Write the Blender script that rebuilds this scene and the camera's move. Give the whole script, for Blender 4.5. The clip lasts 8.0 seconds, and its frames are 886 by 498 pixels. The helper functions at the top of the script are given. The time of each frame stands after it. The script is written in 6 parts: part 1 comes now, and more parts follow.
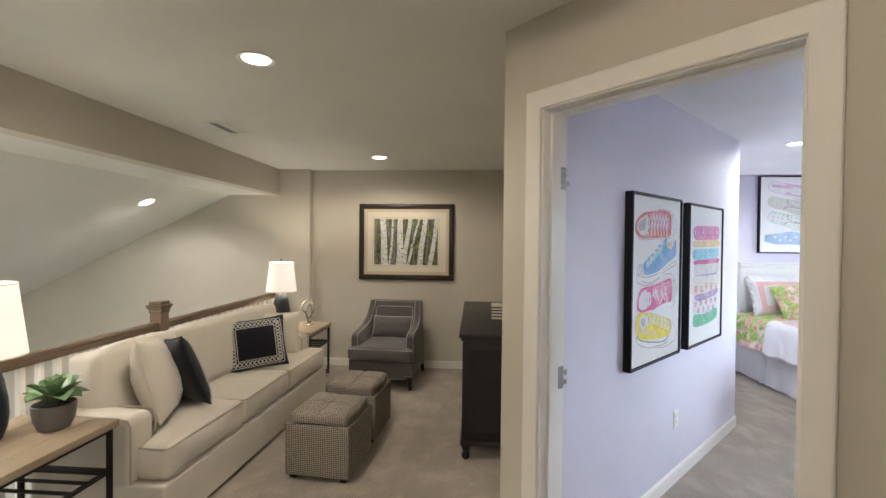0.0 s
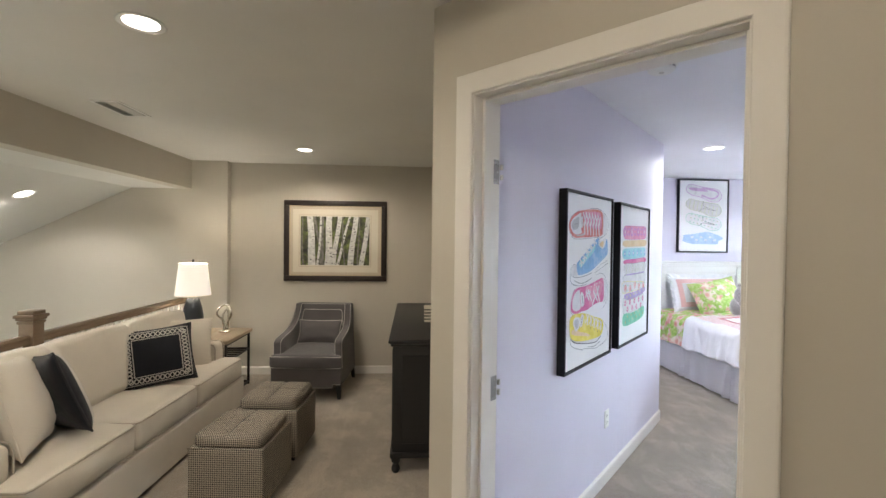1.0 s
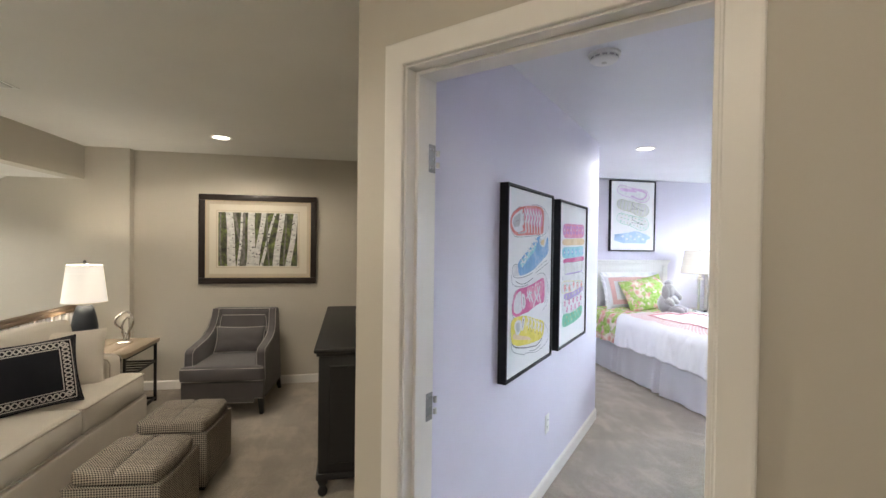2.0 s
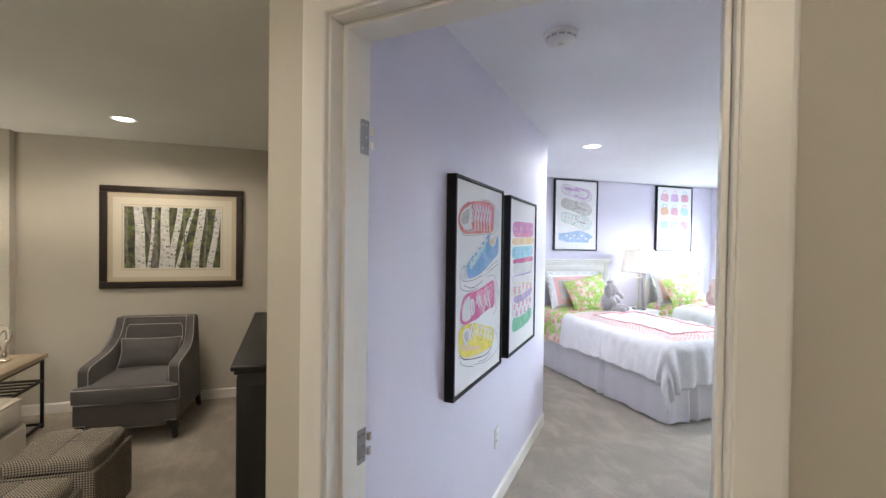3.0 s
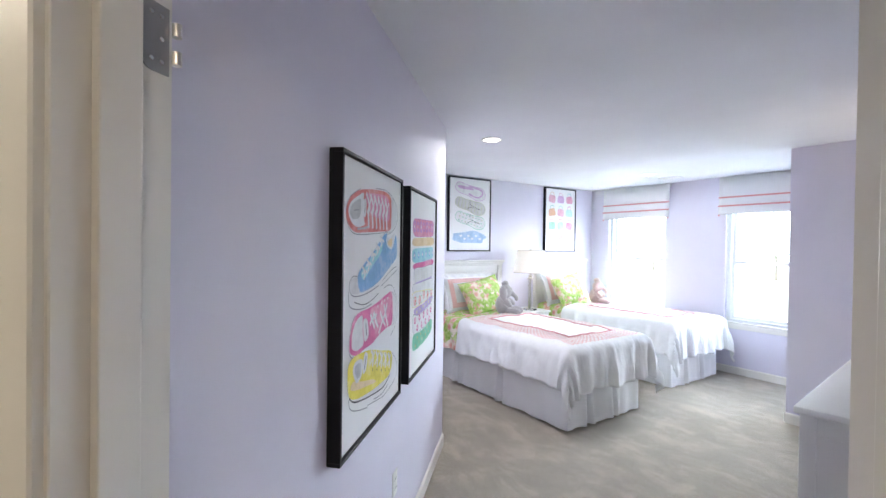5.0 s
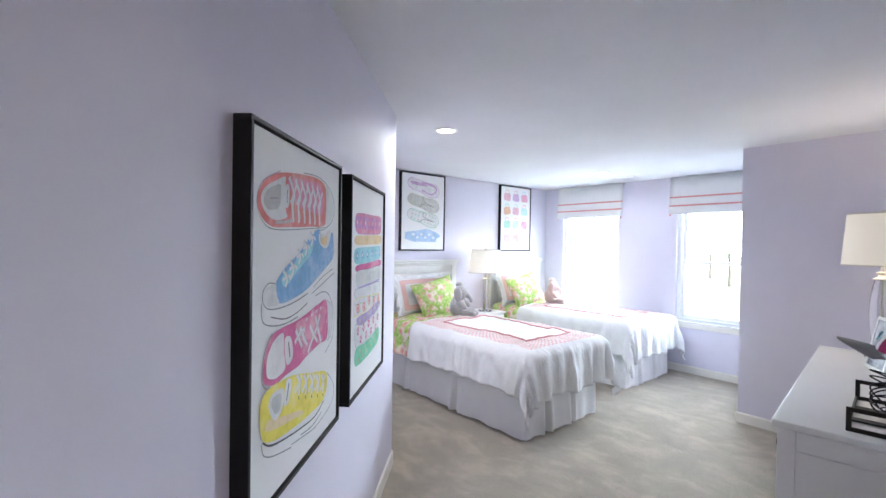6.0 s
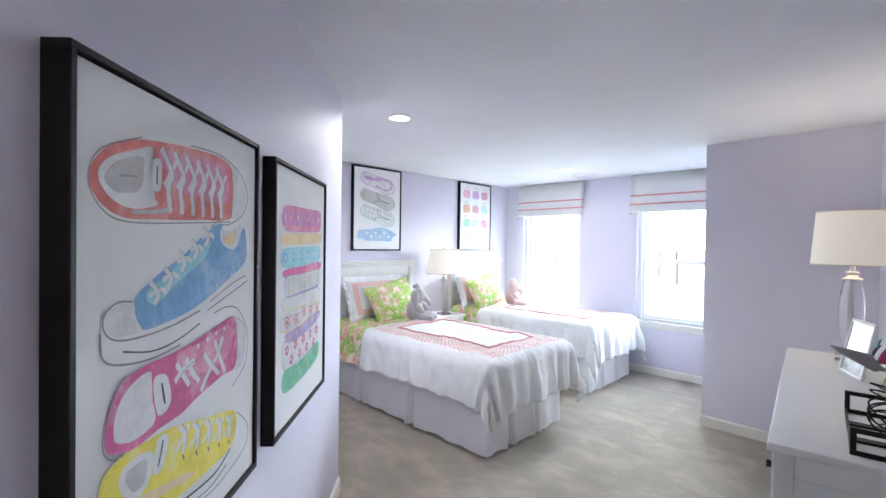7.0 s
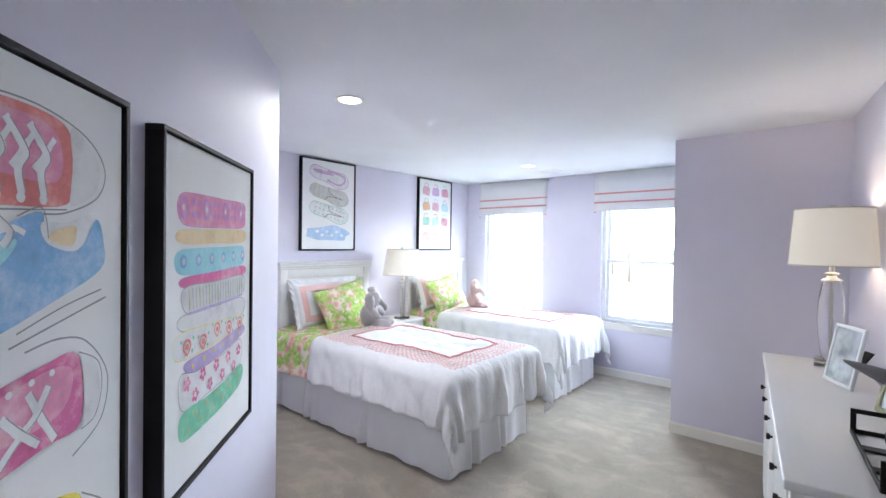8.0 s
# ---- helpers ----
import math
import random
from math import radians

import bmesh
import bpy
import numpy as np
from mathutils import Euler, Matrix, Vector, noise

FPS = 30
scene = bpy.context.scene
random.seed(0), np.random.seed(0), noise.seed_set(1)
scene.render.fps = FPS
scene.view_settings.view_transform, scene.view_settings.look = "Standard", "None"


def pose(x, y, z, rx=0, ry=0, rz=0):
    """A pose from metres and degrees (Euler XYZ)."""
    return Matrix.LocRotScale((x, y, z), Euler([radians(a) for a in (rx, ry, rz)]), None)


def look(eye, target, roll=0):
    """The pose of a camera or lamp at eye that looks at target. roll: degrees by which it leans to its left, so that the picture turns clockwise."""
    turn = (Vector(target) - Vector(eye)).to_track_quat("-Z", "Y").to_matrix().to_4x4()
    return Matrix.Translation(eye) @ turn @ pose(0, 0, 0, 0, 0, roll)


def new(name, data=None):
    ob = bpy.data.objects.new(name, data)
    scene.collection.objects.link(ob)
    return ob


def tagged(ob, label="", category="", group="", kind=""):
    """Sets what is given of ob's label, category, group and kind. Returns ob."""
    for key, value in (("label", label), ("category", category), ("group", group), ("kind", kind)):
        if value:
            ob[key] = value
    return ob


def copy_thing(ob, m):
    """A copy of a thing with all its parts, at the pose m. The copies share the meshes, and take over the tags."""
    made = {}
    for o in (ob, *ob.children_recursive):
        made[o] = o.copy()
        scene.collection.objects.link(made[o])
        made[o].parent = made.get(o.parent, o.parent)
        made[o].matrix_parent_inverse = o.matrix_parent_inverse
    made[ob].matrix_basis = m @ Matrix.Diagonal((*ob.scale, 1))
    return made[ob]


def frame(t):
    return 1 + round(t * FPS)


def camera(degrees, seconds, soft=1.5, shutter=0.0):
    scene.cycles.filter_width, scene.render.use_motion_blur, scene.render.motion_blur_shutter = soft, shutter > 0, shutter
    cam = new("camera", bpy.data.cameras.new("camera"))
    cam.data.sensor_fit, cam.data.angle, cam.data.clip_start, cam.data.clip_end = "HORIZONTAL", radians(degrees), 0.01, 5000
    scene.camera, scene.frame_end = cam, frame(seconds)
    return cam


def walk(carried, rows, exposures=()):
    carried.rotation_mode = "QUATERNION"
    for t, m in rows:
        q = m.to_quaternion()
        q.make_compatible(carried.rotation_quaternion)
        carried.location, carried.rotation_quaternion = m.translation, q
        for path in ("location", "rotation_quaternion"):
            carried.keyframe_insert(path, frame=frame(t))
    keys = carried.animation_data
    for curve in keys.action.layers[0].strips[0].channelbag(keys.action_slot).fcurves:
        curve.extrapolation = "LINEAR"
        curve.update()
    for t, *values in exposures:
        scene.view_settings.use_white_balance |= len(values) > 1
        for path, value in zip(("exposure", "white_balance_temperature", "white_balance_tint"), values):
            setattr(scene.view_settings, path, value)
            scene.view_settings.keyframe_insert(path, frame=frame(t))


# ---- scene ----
cam = camera(89.8, 8.0)
PATH = [
    (0, (-0.059, -0.181, 1.555), (-0.199, 1.814, 1.525), 0.6),
    (0.5, (-0.033, -0.086, 1.553), (-0.039, 1.914, 1.523), 0.7),
    (1, (-0.014, 0.01, 1.554), (0.127, 2.004, 1.524), 0.7),
    (1.5, (0.006, 0.11, 1.547), (0.291, 2.089, 1.518), 0.7),
    (3, (0.112, 0.488, 1.548), (0.77, 2.376, 1.518), 0.8),
    (3.5, (0.149, 0.606, 1.545), (0.929, 2.447, 1.515), 0.8),
    (4, (0.187, 0.721, 1.548), (1.081, 2.509, 1.518), 0.9),
    (4.5, (0.228, 0.837, 1.553), (1.235, 2.564, 1.528), 0.8),
    (6, (0.47, 1.176, 1.55), (1.744, 2.717, 1.527), 0.9),
    (6.5, (0.588, 1.286, 1.553), (1.933, 2.766, 1.53), 0.9),
    (7, (0.706, 1.397, 1.55), (2.115, 2.817, 1.527), 0.8),
    (7.5, (0.828, 1.504, 1.545), (2.298, 2.86, 1.524), 0.8),
    (8, (0.962, 1.622, 1.55), (2.493, 2.91, 1.527), 0.8),
]
walk(cam, [(t, look(eye, target, roll)) for t, eye, target, roll in PATH],
     ((0, 1.18), (1.5, 1.17), (3.0, 1.11), (4.0, 1.06), (4.5, 1.03), (6.0, 0.94), (7.0, 0.86), (8.0, 0.82)))

# ---- world, sun and exposure ----
world = bpy.data.worlds.new("sky")
scene.world = world
world.use_nodes = True
wn = world.node_tree.nodes
sky = wn.new("ShaderNodeTexSky")
sky.sky_type = "NISHITA"
sky.sun_disc = False
sky.sun_elevation, sky.sun_rotation = radians(48), radians(200)
world.node_tree.links.new(sky.outputs["Color"], wn["Background"].inputs["Color"])
wn["Background"].inputs["Strength"].default_value = 0.12
sun = new("sun", bpy.data.lights.new("sun", "SUN"))
sun.data.energy, sun.data.angle, sun.data.color = 5.0, radians(0.6), (1.0, 0.95, 0.88)
sun.matrix_world = look((0, 0, 0), (0.35, 0.75, -0.9))

CEIL = 2.44
DIM = 0.406    # lamp output that goes with the exposure set above


def lamp_area(name, m, sx, sy, energy, color, spread=180.0):
    li = bpy.data.lights.new(name, "AREA")
    li.shape, li.size, li.size_y, li.energy, li.color, li.spread = "RECTANGLE", sx, sy, energy * DIM, color, radians(spread)
    ob = new(name, li)
    ob.matrix_world = m
    return ob


def lamp_spot(name, at, aim, energy, color, size=0.05, cone=140, blend=0.6):
    li = bpy.data.lights.new(name, "SPOT")
    li.energy, li.color, li.shadow_soft_size, li.spot_size, li.spot_blend = energy * DIM, color, size, radians(cone), blend
    ob = new(name, li)
    ob.matrix_world = look(at, aim)
    return ob


def lamp_point(name, at, energy, color, size=0.04):
    li = bpy.data.lights.new(name, "POINT")
    li.energy, li.color, li.shadow_soft_size = energy * DIM, color, size
    ob = new(name, li)
    ob.location = at
    return ob


WARM = (1.0, 0.885, 0.735)
WARMER = (1.0, 0.84, 0.65)
NEUTRAL = (1.0, 0.95, 0.88)
COOL = (0.94, 0.965, 1.0)
SKYBLUE = (0.60, 0.81, 1.0)
# skylight falling from above through the two windows
for y0 in (2.70, 4.40):
    lamp_area("window_light", look((7.05, y0 + 0.465, 2.75), (5.2, y0 + 0.465, 0.55)), 1.3, 0.9, 130, SKYBLUE)
    # daylight thrown back up by the bright ground below the sill
    lamp_area("window_bounce", look((7.0, y0 + 0.465, 0.10), (5.2, y0 + 0.465, 2.1)), 0.9, 0.5, 12, SKYBLUE)
# recessed cans of the loft, of the hall over and behind the camera, of the stairwell and the bedroom
# the fourth is unseen, added as extra fill from behind the camera
LOFT_CANS = ((-1.13, 1.93), (-1.06, 4.44), (-0.32, -0.17), (-1.1, -0.95))
for (cx, cy), watts, tone in zip(LOFT_CANS, (80, 66, 48, 20), (WARM, WARM, WARMER, WARMER)):
    wide = cy < 0    # hall beams widened so light reaches the art wall through the doorway
    lamp_spot("can_light", (cx, cy, CEIL - 0.02), (cx, cy + 0.001, 0), watts, tone, 0.06, 178 if wide else 165, 0.05 if wide else 0.5)
# the second and third are unseen lamps added to brighten the stairwell
STAIR_CANS_AND_FILLS = ((-3.49, 4.26, 1.946), (-3.49, 1.9, 1.946), (-3.49, -0.4, 1.946))
for (cx, cy, cz), watts in zip(STAIR_CANS_AND_FILLS, (50, 160, 120)):
    lamp_spot("can_light", (cx, cy, cz - 0.025), (cx - 0.1, cy, -1), watts, NEUTRAL, 0.06, 165, 0.5)
for (cx, cy), watts in zip(((2.71, 3.87), (5.41, 4.12)), (112, 28)):
    lamp_spot("can_light", (cx, cy, CEIL - 0.02), (cx, cy + 0.001, 0), watts, COOL, 0.06, 172, 0.55)
# bulbs inside the lamp shades
for at, watts in (((-2.22, 4.68, 1.20), 14), ((-2.235, 1.625, 1.26), 6), ((4.67, 5.36, 1.36), 3.5), ((4.30, 1.555, 1.66), 9)):
    lamp_point("lamp_bulb", at, watts, WARM)

# ---- materials ----


def mat_new(name, color, rough=0.6, metal=0.0, spec=0.5):
    m = bpy.data.materials.new(name)
    m.use_nodes = True
    b = m.node_tree.nodes["Principled BSDF"]
    b.inputs["Base Color"].default_value = (*color, 1)
    b.inputs["Roughness"].default_value = rough
    b.inputs["Metallic"].default_value = metal
    b.inputs["Specular IOR Level"].default_value = spec
    return m


def nd(m, kind, **ins):
    n = m.node_tree.nodes.new(kind)
    for k, v in ins.items():
        n.inputs[k.replace("_", " ")].default_value = v
    return n


def wire(m, a, b):
    m.node_tree.links.new(a, b)


def bsdf(m):
    return m.node_tree.nodes["Principled BSDF"]


def coords(m, which="Object", scale=(1, 1, 1)):
    tc = m.node_tree.nodes.new("ShaderNodeTexCoord")
    mp = nd(m, "ShaderNodeMapping", Scale=scale)
    wire(m, tc.outputs[which], mp.inputs["Vector"])
    return mp.outputs["Vector"]


def ramp(m, fac, stops):
    r = m.node_tree.nodes.new("ShaderNodeValToRGB")
    e = r.color_ramp.elements
    while len(e) < len(stops):
        e.new(0.5)
    for el, (p, c) in zip(e, stops):
        el.position, el.color = p, (*c, 1)
    wire(m, fac, r.inputs["Fac"])
    return r.outputs["Color"]


def bump(m, height, strength, dist):
    b = nd(m, "ShaderNodeBump", Strength=strength, Distance=dist)
    wire(m, height, b.inputs["Height"])
    wire(m, b.outputs["Normal"], bsdf(m).inputs["Normal"])


def noise_tex(m, vec, scale, detail=4.0, rough=0.55):
    n = nd(m, "ShaderNodeTexNoise", Scale=scale, Detail=detail, Roughness=rough)
    wire(m, vec, n.inputs["Vector"])
    return n.outputs["Fac"]


def shade(c, k):
    return tuple(min(1.0, v * k) for v in c)


def mixed(m, fac, c1, c2):
    x = m.node_tree.nodes.new("ShaderNodeMix")
    x.data_type = "RGBA"
    if isinstance(fac, float):
        x.inputs[0].default_value = fac
    else:
        wire(m, fac, x.inputs[0])
    for i, c in ((6, c1), (7, c2)):
        if isinstance(c, tuple):
            x.inputs[i].default_value = (*c, 1)
        else:
            wire(m, c, x.inputs[i])
    return x.outputs[2]


def mat_paint(name, color, rough=0.6, grain=220, depth=0.0006):
    """Rolled wall paint: faint roller stipple and large soft unevenness."""
    m = mat_new(name, color, rough, spec=0.35)
    v = coords(m)
    wire(m, ramp(m, noise_tex(m, v, 1.3, 3), [(0.3, shade(color, 0.965)), (0.7, shade(color, 1.03))]), bsdf(m).inputs["Base Color"])
    bump(m, noise_tex(m, v, grain, 3), 0.25, depth)
    return m


def mat_carpet(name, color):
    """Cut pile: tufts, and soft brushed patches and strokes where the nap lies the other way."""
    m = mat_new(name, color, 0.97, spec=0.1)
    v = coords(m)
    pile = noise_tex(m, v, 75, 5, 0.8)
    bend = nd(m, "ShaderNodeTexNoise", Scale=1.6, Detail=3.0)
    wire(m, v, bend.inputs["Vector"])
    add = m.node_tree.nodes.new("ShaderNodeVectorMath")
    add.operation = "MULTIPLY_ADD"
    add.inputs[1].default_value = (0.4, 0.4, 0)
    wire(m, bend.outputs["Color"], add.inputs[0])
    wire(m, v, add.inputs[2])
    patch = noise_tex(m, add.outputs[0], 3.2, 6, 0.62)
    mp = nd(m, "ShaderNodeMapping", Scale=(5.5, 1.7, 1.0), Rotation=(0, 0, 0.6))
    wire(m, add.outputs[0], mp.inputs["Vector"])
    stroke = noise_tex(m, mp.outputs["Vector"], 1.7, 5, 0.65)
    nap = m.node_tree.nodes.new("ShaderNodeMath")
    nap.operation = "MULTIPLY_ADD"
    nap.inputs[1].default_value = 0.40
    wire(m, stroke, nap.inputs[0])
    half = m.node_tree.nodes.new("ShaderNodeMath")
    half.operation = "MULTIPLY"
    half.inputs[1].default_value = 0.60
    wire(m, patch, half.inputs[0])
    wire(m, half.outputs[0], nap.inputs[2])
    fine = ramp(m, pile, [(0.3, shade(color, 0.68)), (0.7, shade(color, 1.04))])
    lite = ramp(m, pile, [(0.3, shade(color, 1.0)), (0.7, shade(color, 1.46))])
    wire(m, mixed(m, ramp(m, nap.outputs[0], [(0.42, (0, 0, 0)), (0.50, (0.22, 0.22, 0.22)), (0.56, (0.62, 0.62, 0.62)), (0.64, (1, 1, 1))]), fine, lite), bsdf(m).inputs["Base Color"])
    bump(m, pile, 1.0, 0.012)
    bsdf(m).inputs["Sheen Weight"].default_value = 0.25
    return m


def mat_fabric(name, color, scale=420, var=0.1, rough=0.9, sheen=0.2, depth=0.0015):
    """Woven cloth: fine thread relief with soft tonal drift."""
    m = mat_new(name, color, rough, spec=0.2)
    v = coords(m)
    w1 = nd(m, "ShaderNodeTexWave", Scale=scale, Distortion=1.5)
    w1.bands_direction = "DIAGONAL"
    wire(m, v, w1.inputs["Vector"])
    big = noise_tex(m, v, 5.0, 4)
    base = ramp(m, big, [(0.3, shade(color, 1 - var)), (0.7, shade(color, 1 + var))])
    wire(m, mixed(m, noise_tex(m, v, scale * 1.5, 2), base, shade(color, 1 - var * 1.6)), bsdf(m).inputs["Base Color"])
    bump(m, w1.outputs["Fac"], 0.35, depth)
    bsdf(m).inputs["Sheen Weight"].default_value = sheen
    return m


def mat_wood(name, c1, c2, rough=0.5, axis=(1, 12, 12), scale=4.0):
    m = mat_new(name, c1, rough)
    v = coords(m, scale=axis)
    g = noise_tex(m, v, scale, 8, 0.65)
    base = ramp(m, g, [(0.25, c1), (0.75, c2)])
    wire(m, mixed(m, noise_tex(m, coords(m), 1.7, 2), base, shade(c1, 0.8)), bsdf(m).inputs["Base Color"])
    bump(m, g, 0.3, 0.001)
    return m


def mat_glow(name, color, strength, base=(0.9, 0.88, 0.82)):
    m = mat_new(name, base, 0.8)
    bsdf(m).inputs["Emission Color"].default_value = (*color, 1)
    bsdf(m).inputs["Emission Strength"].default_value = strength * DIM
    return m


def mat_glass(name, color=(1, 1, 1), rough=0.0):
    m = mat_new(name, color, rough)
    bsdf(m).inputs["Transmission Weight"].default_value = 1.0
    bsdf(m).inputs["IOR"].default_value = 1.45
    return m


PAINT_LOFT = mat_paint("greige_wall_paint", (0.555, 0.518, 0.448))
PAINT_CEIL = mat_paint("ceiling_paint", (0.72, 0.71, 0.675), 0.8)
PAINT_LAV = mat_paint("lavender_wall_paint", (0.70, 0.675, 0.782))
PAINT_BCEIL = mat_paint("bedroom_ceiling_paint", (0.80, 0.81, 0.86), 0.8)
TRIM = mat_paint("white_trim_paint", (0.80, 0.775, 0.735), 0.34, 30, 0.00002)
CARPET = mat_carpet("beige_carpet", (0.415, 0.36, 0.29))
WHITE = mat_paint("white_furniture_paint", (0.80, 0.79, 0.77), 0.3, 90, 0.0002)
VINYL = mat_new("white_vinyl", (0.85, 0.86, 0.87), 0.3)
BLACKWOOD = mat_wood("black_painted_wood", (0.006, 0.006, 0.007), (0.014, 0.013, 0.013), 0.48)
OAK = mat_wood("oak_stain", (0.13, 0.088, 0.052), (0.21, 0.145, 0.09), 0.6, (14, 1, 14))
TOPWOOD = mat_wood("bleached_wood", (0.31, 0.24, 0.165), (0.46, 0.37, 0.27), 0.55, (12, 1.2, 12))
IRON = mat_new("dark_bronze_iron", (0.025, 0.022, 0.02), 0.45, 0.7)
HINGE = mat_new("brushed_hinge_steel", (0.34, 0.335, 0.33), 0.38, 1.0)
STEEL = mat_new("satin_nickel", (0.6, 0.58, 0.55), 0.32, 1.0)
CHROME = mat_new("polished_chrome", (0.75, 0.75, 0.76), 0.1, 1.0)
LINEN = mat_fabric("cream_linen", (0.66, 0.605, 0.52), 520, 0.06)
PIPING = mat_fabric("cream_piping", (0.44, 0.39, 0.32), 600, 0.05)
GREYCLOTH = mat_fabric("grey_tweed", (0.125, 0.115, 0.116), 700, 0.14)
GREYPIPE = mat_fabric("pale_grey_piping", (0.52, 0.49, 0.46), 600, 0.05)
BLACKCLOTH = mat_fabric("black_cotton", (0.012, 0.013, 0.018), 600, 0.15)
WHITECLOTH = mat_fabric("white_cotton", (0.82, 0.82, 0.83), 600, 0.03, 0.95, 0.1, 0.0008)
SKIRTCLOTH = mat_fabric("white_skirt_cotton", (0.84, 0.84, 0.86), 600, 0.03, 0.95, 0.1, 0.0008)
PINKCLOTH = mat_fabric("coral_pink_cotton", (0.80, 0.35, 0.36), 500, 0.14)
FRAMEBLACK = mat_new("black_frame_lacquer", (0.007, 0.007, 0.011), 0.5, spec=0.25)
CANVAS = mat_fabric("white_canvas", (0.87, 0.87, 0.88), 900, 0.02, 0.9, 0.0, 0.0006)
MATBOARD = mat_fabric("cream_mat_board", (0.70, 0.65, 0.55), 800, 0.02, 0.9, 0.0, 0.0003)
CANGLOW = mat_glow("can_lens_glow", (1.0, 0.93, 0.82), 9.0)
SHADEGLOW = mat_glow("lit_linen_shade", (1.0, 0.92, 0.81), 0.55)
SHADESOFT = mat_glow("cream_linen_shade", (1.0, 0.90, 0.74), 0.42, (0.80, 0.76, 0.66))
SHADEMID = mat_glow("bright_linen_shade", (1.0, 0.92, 0.80), 0.40, (0.84, 0.81, 0.74))
PLASTIC = mat_new("white_plastic", (0.82, 0.82, 0.80), 0.35)
DARK = mat_new("dark_void", (0.02, 0.02, 0.02), 0.8)

# ---- mesh helpers ----


def put(ob, at=None, parent=None):
    if parent is not None:
        ob.parent = parent
    if at is not None:
        ob.matrix_basis = at
    return ob


def part(name, bm, material, parent=None, label="", at=None, smooth=True):
    me = bpy.data.meshes.new(name)
    bmesh.ops.recalc_face_normals(bm, faces=bm.faces[:])
    if smooth:
        for f in bm.faces:
            f.smooth = True
        for e in bm.edges:
            if len(e.link_faces) == 2 and e.calc_face_angle(0) > 0.6:
                e.smooth = False
    bm.to_mesh(me)
    bm.free()
    me.materials.append(material)
    ob = new(name, me)
    put(ob, at, parent)
    if label:
        ob["label"] = label
    return ob


def thing(name, m, label, category, group=""):
    ob = new(name)
    ob.empty_display_size = 0.1
    ob.matrix_basis = m
    return tagged(ob, label, category, group)


def box(x0, x1, y0, y1, z0, z1, bev=0.0, seg=2, bm=None):
    out = bm or bmesh.new()
    b = bmesh.new()
    bmesh.ops.create_cube(b, size=1)
    for v in b.verts:
        v.co = ((x0 + x1) / 2 + v.co.x * (x1 - x0), (y0 + y1) / 2 + v.co.y * (y1 - y0), (z0 + z1) / 2 + v.co.z * (z1 - z0))
    if bev:
        bmesh.ops.bevel(b, geom=b.edges[:], offset=bev, segments=seg, affect="EDGES", profile=0.5)
    if bm is None:
        out.free()
        return b
    merge(out, b)
    return out


def merge(bm, other, m=None):
    if m is not None:
        bmesh.ops.transform(other, matrix=m, verts=other.verts[:])
    index = {v: bm.verts.new(v.co) for v in other.verts}
    for f in other.faces:
        bm.faces.new([index[v] for v in f.verts])
    other.free()
    return bm


def moved(bm, m):
    bmesh.ops.transform(bm, matrix=m, verts=bm.verts[:])
    return bm


def lathe(profile, seg=28, cap=True):
    bm = bmesh.new()
    rings = []
    for r, z in profile:
        rings.append([bm.verts.new((r * math.cos(a), r * math.sin(a), z)) for a in (2 * math.pi * i / seg for i in range(seg))])
    for a, b in zip(rings, rings[1:]):
        for i in range(seg):
            bm.faces.new((a[i], a[(i + 1) % seg], b[(i + 1) % seg], b[i]))
    if cap:
        bm.faces.new(rings[0][::-1])
        bm.faces.new(rings[-1])
    return bm


def tube(points, r, seg=8, closed=False, bm=None):
    """A round bar swept along points; r is one radius or one for each point."""
    bm = bm or bmesh.new()
    pts = [Vector(p) for p in points]
    n = len(pts)
    rings = []
    up = None
    for i, p in enumerate(pts):
        a = pts[(i - 1) % n] if closed or i else p
        b = pts[(i + 1) % n] if closed or i < n - 1 else p
        d = (b - a).normalized()
        if up is None:
            up = d.orthogonal().normalized()
        up = (up - d * up.dot(d)).normalized()
        side = d.cross(up)
        rr = r[i] if isinstance(r, (list, tuple)) else r
        rings.append([bm.verts.new(p + (up * math.cos(t) + side * math.sin(t)) * rr) for t in (2 * math.pi * k / seg for k in range(seg))])
    for i in range(n if closed else n - 1):
        a, b = rings[i], rings[(i + 1) % n]
        for k in range(seg):
            bm.faces.new((a[k], a[(k + 1) % seg], b[(k + 1) % seg], b[k]))
    if not closed:
        bm.faces.new(rings[0][::-1])
        bm.faces.new(rings[-1])
    return bm


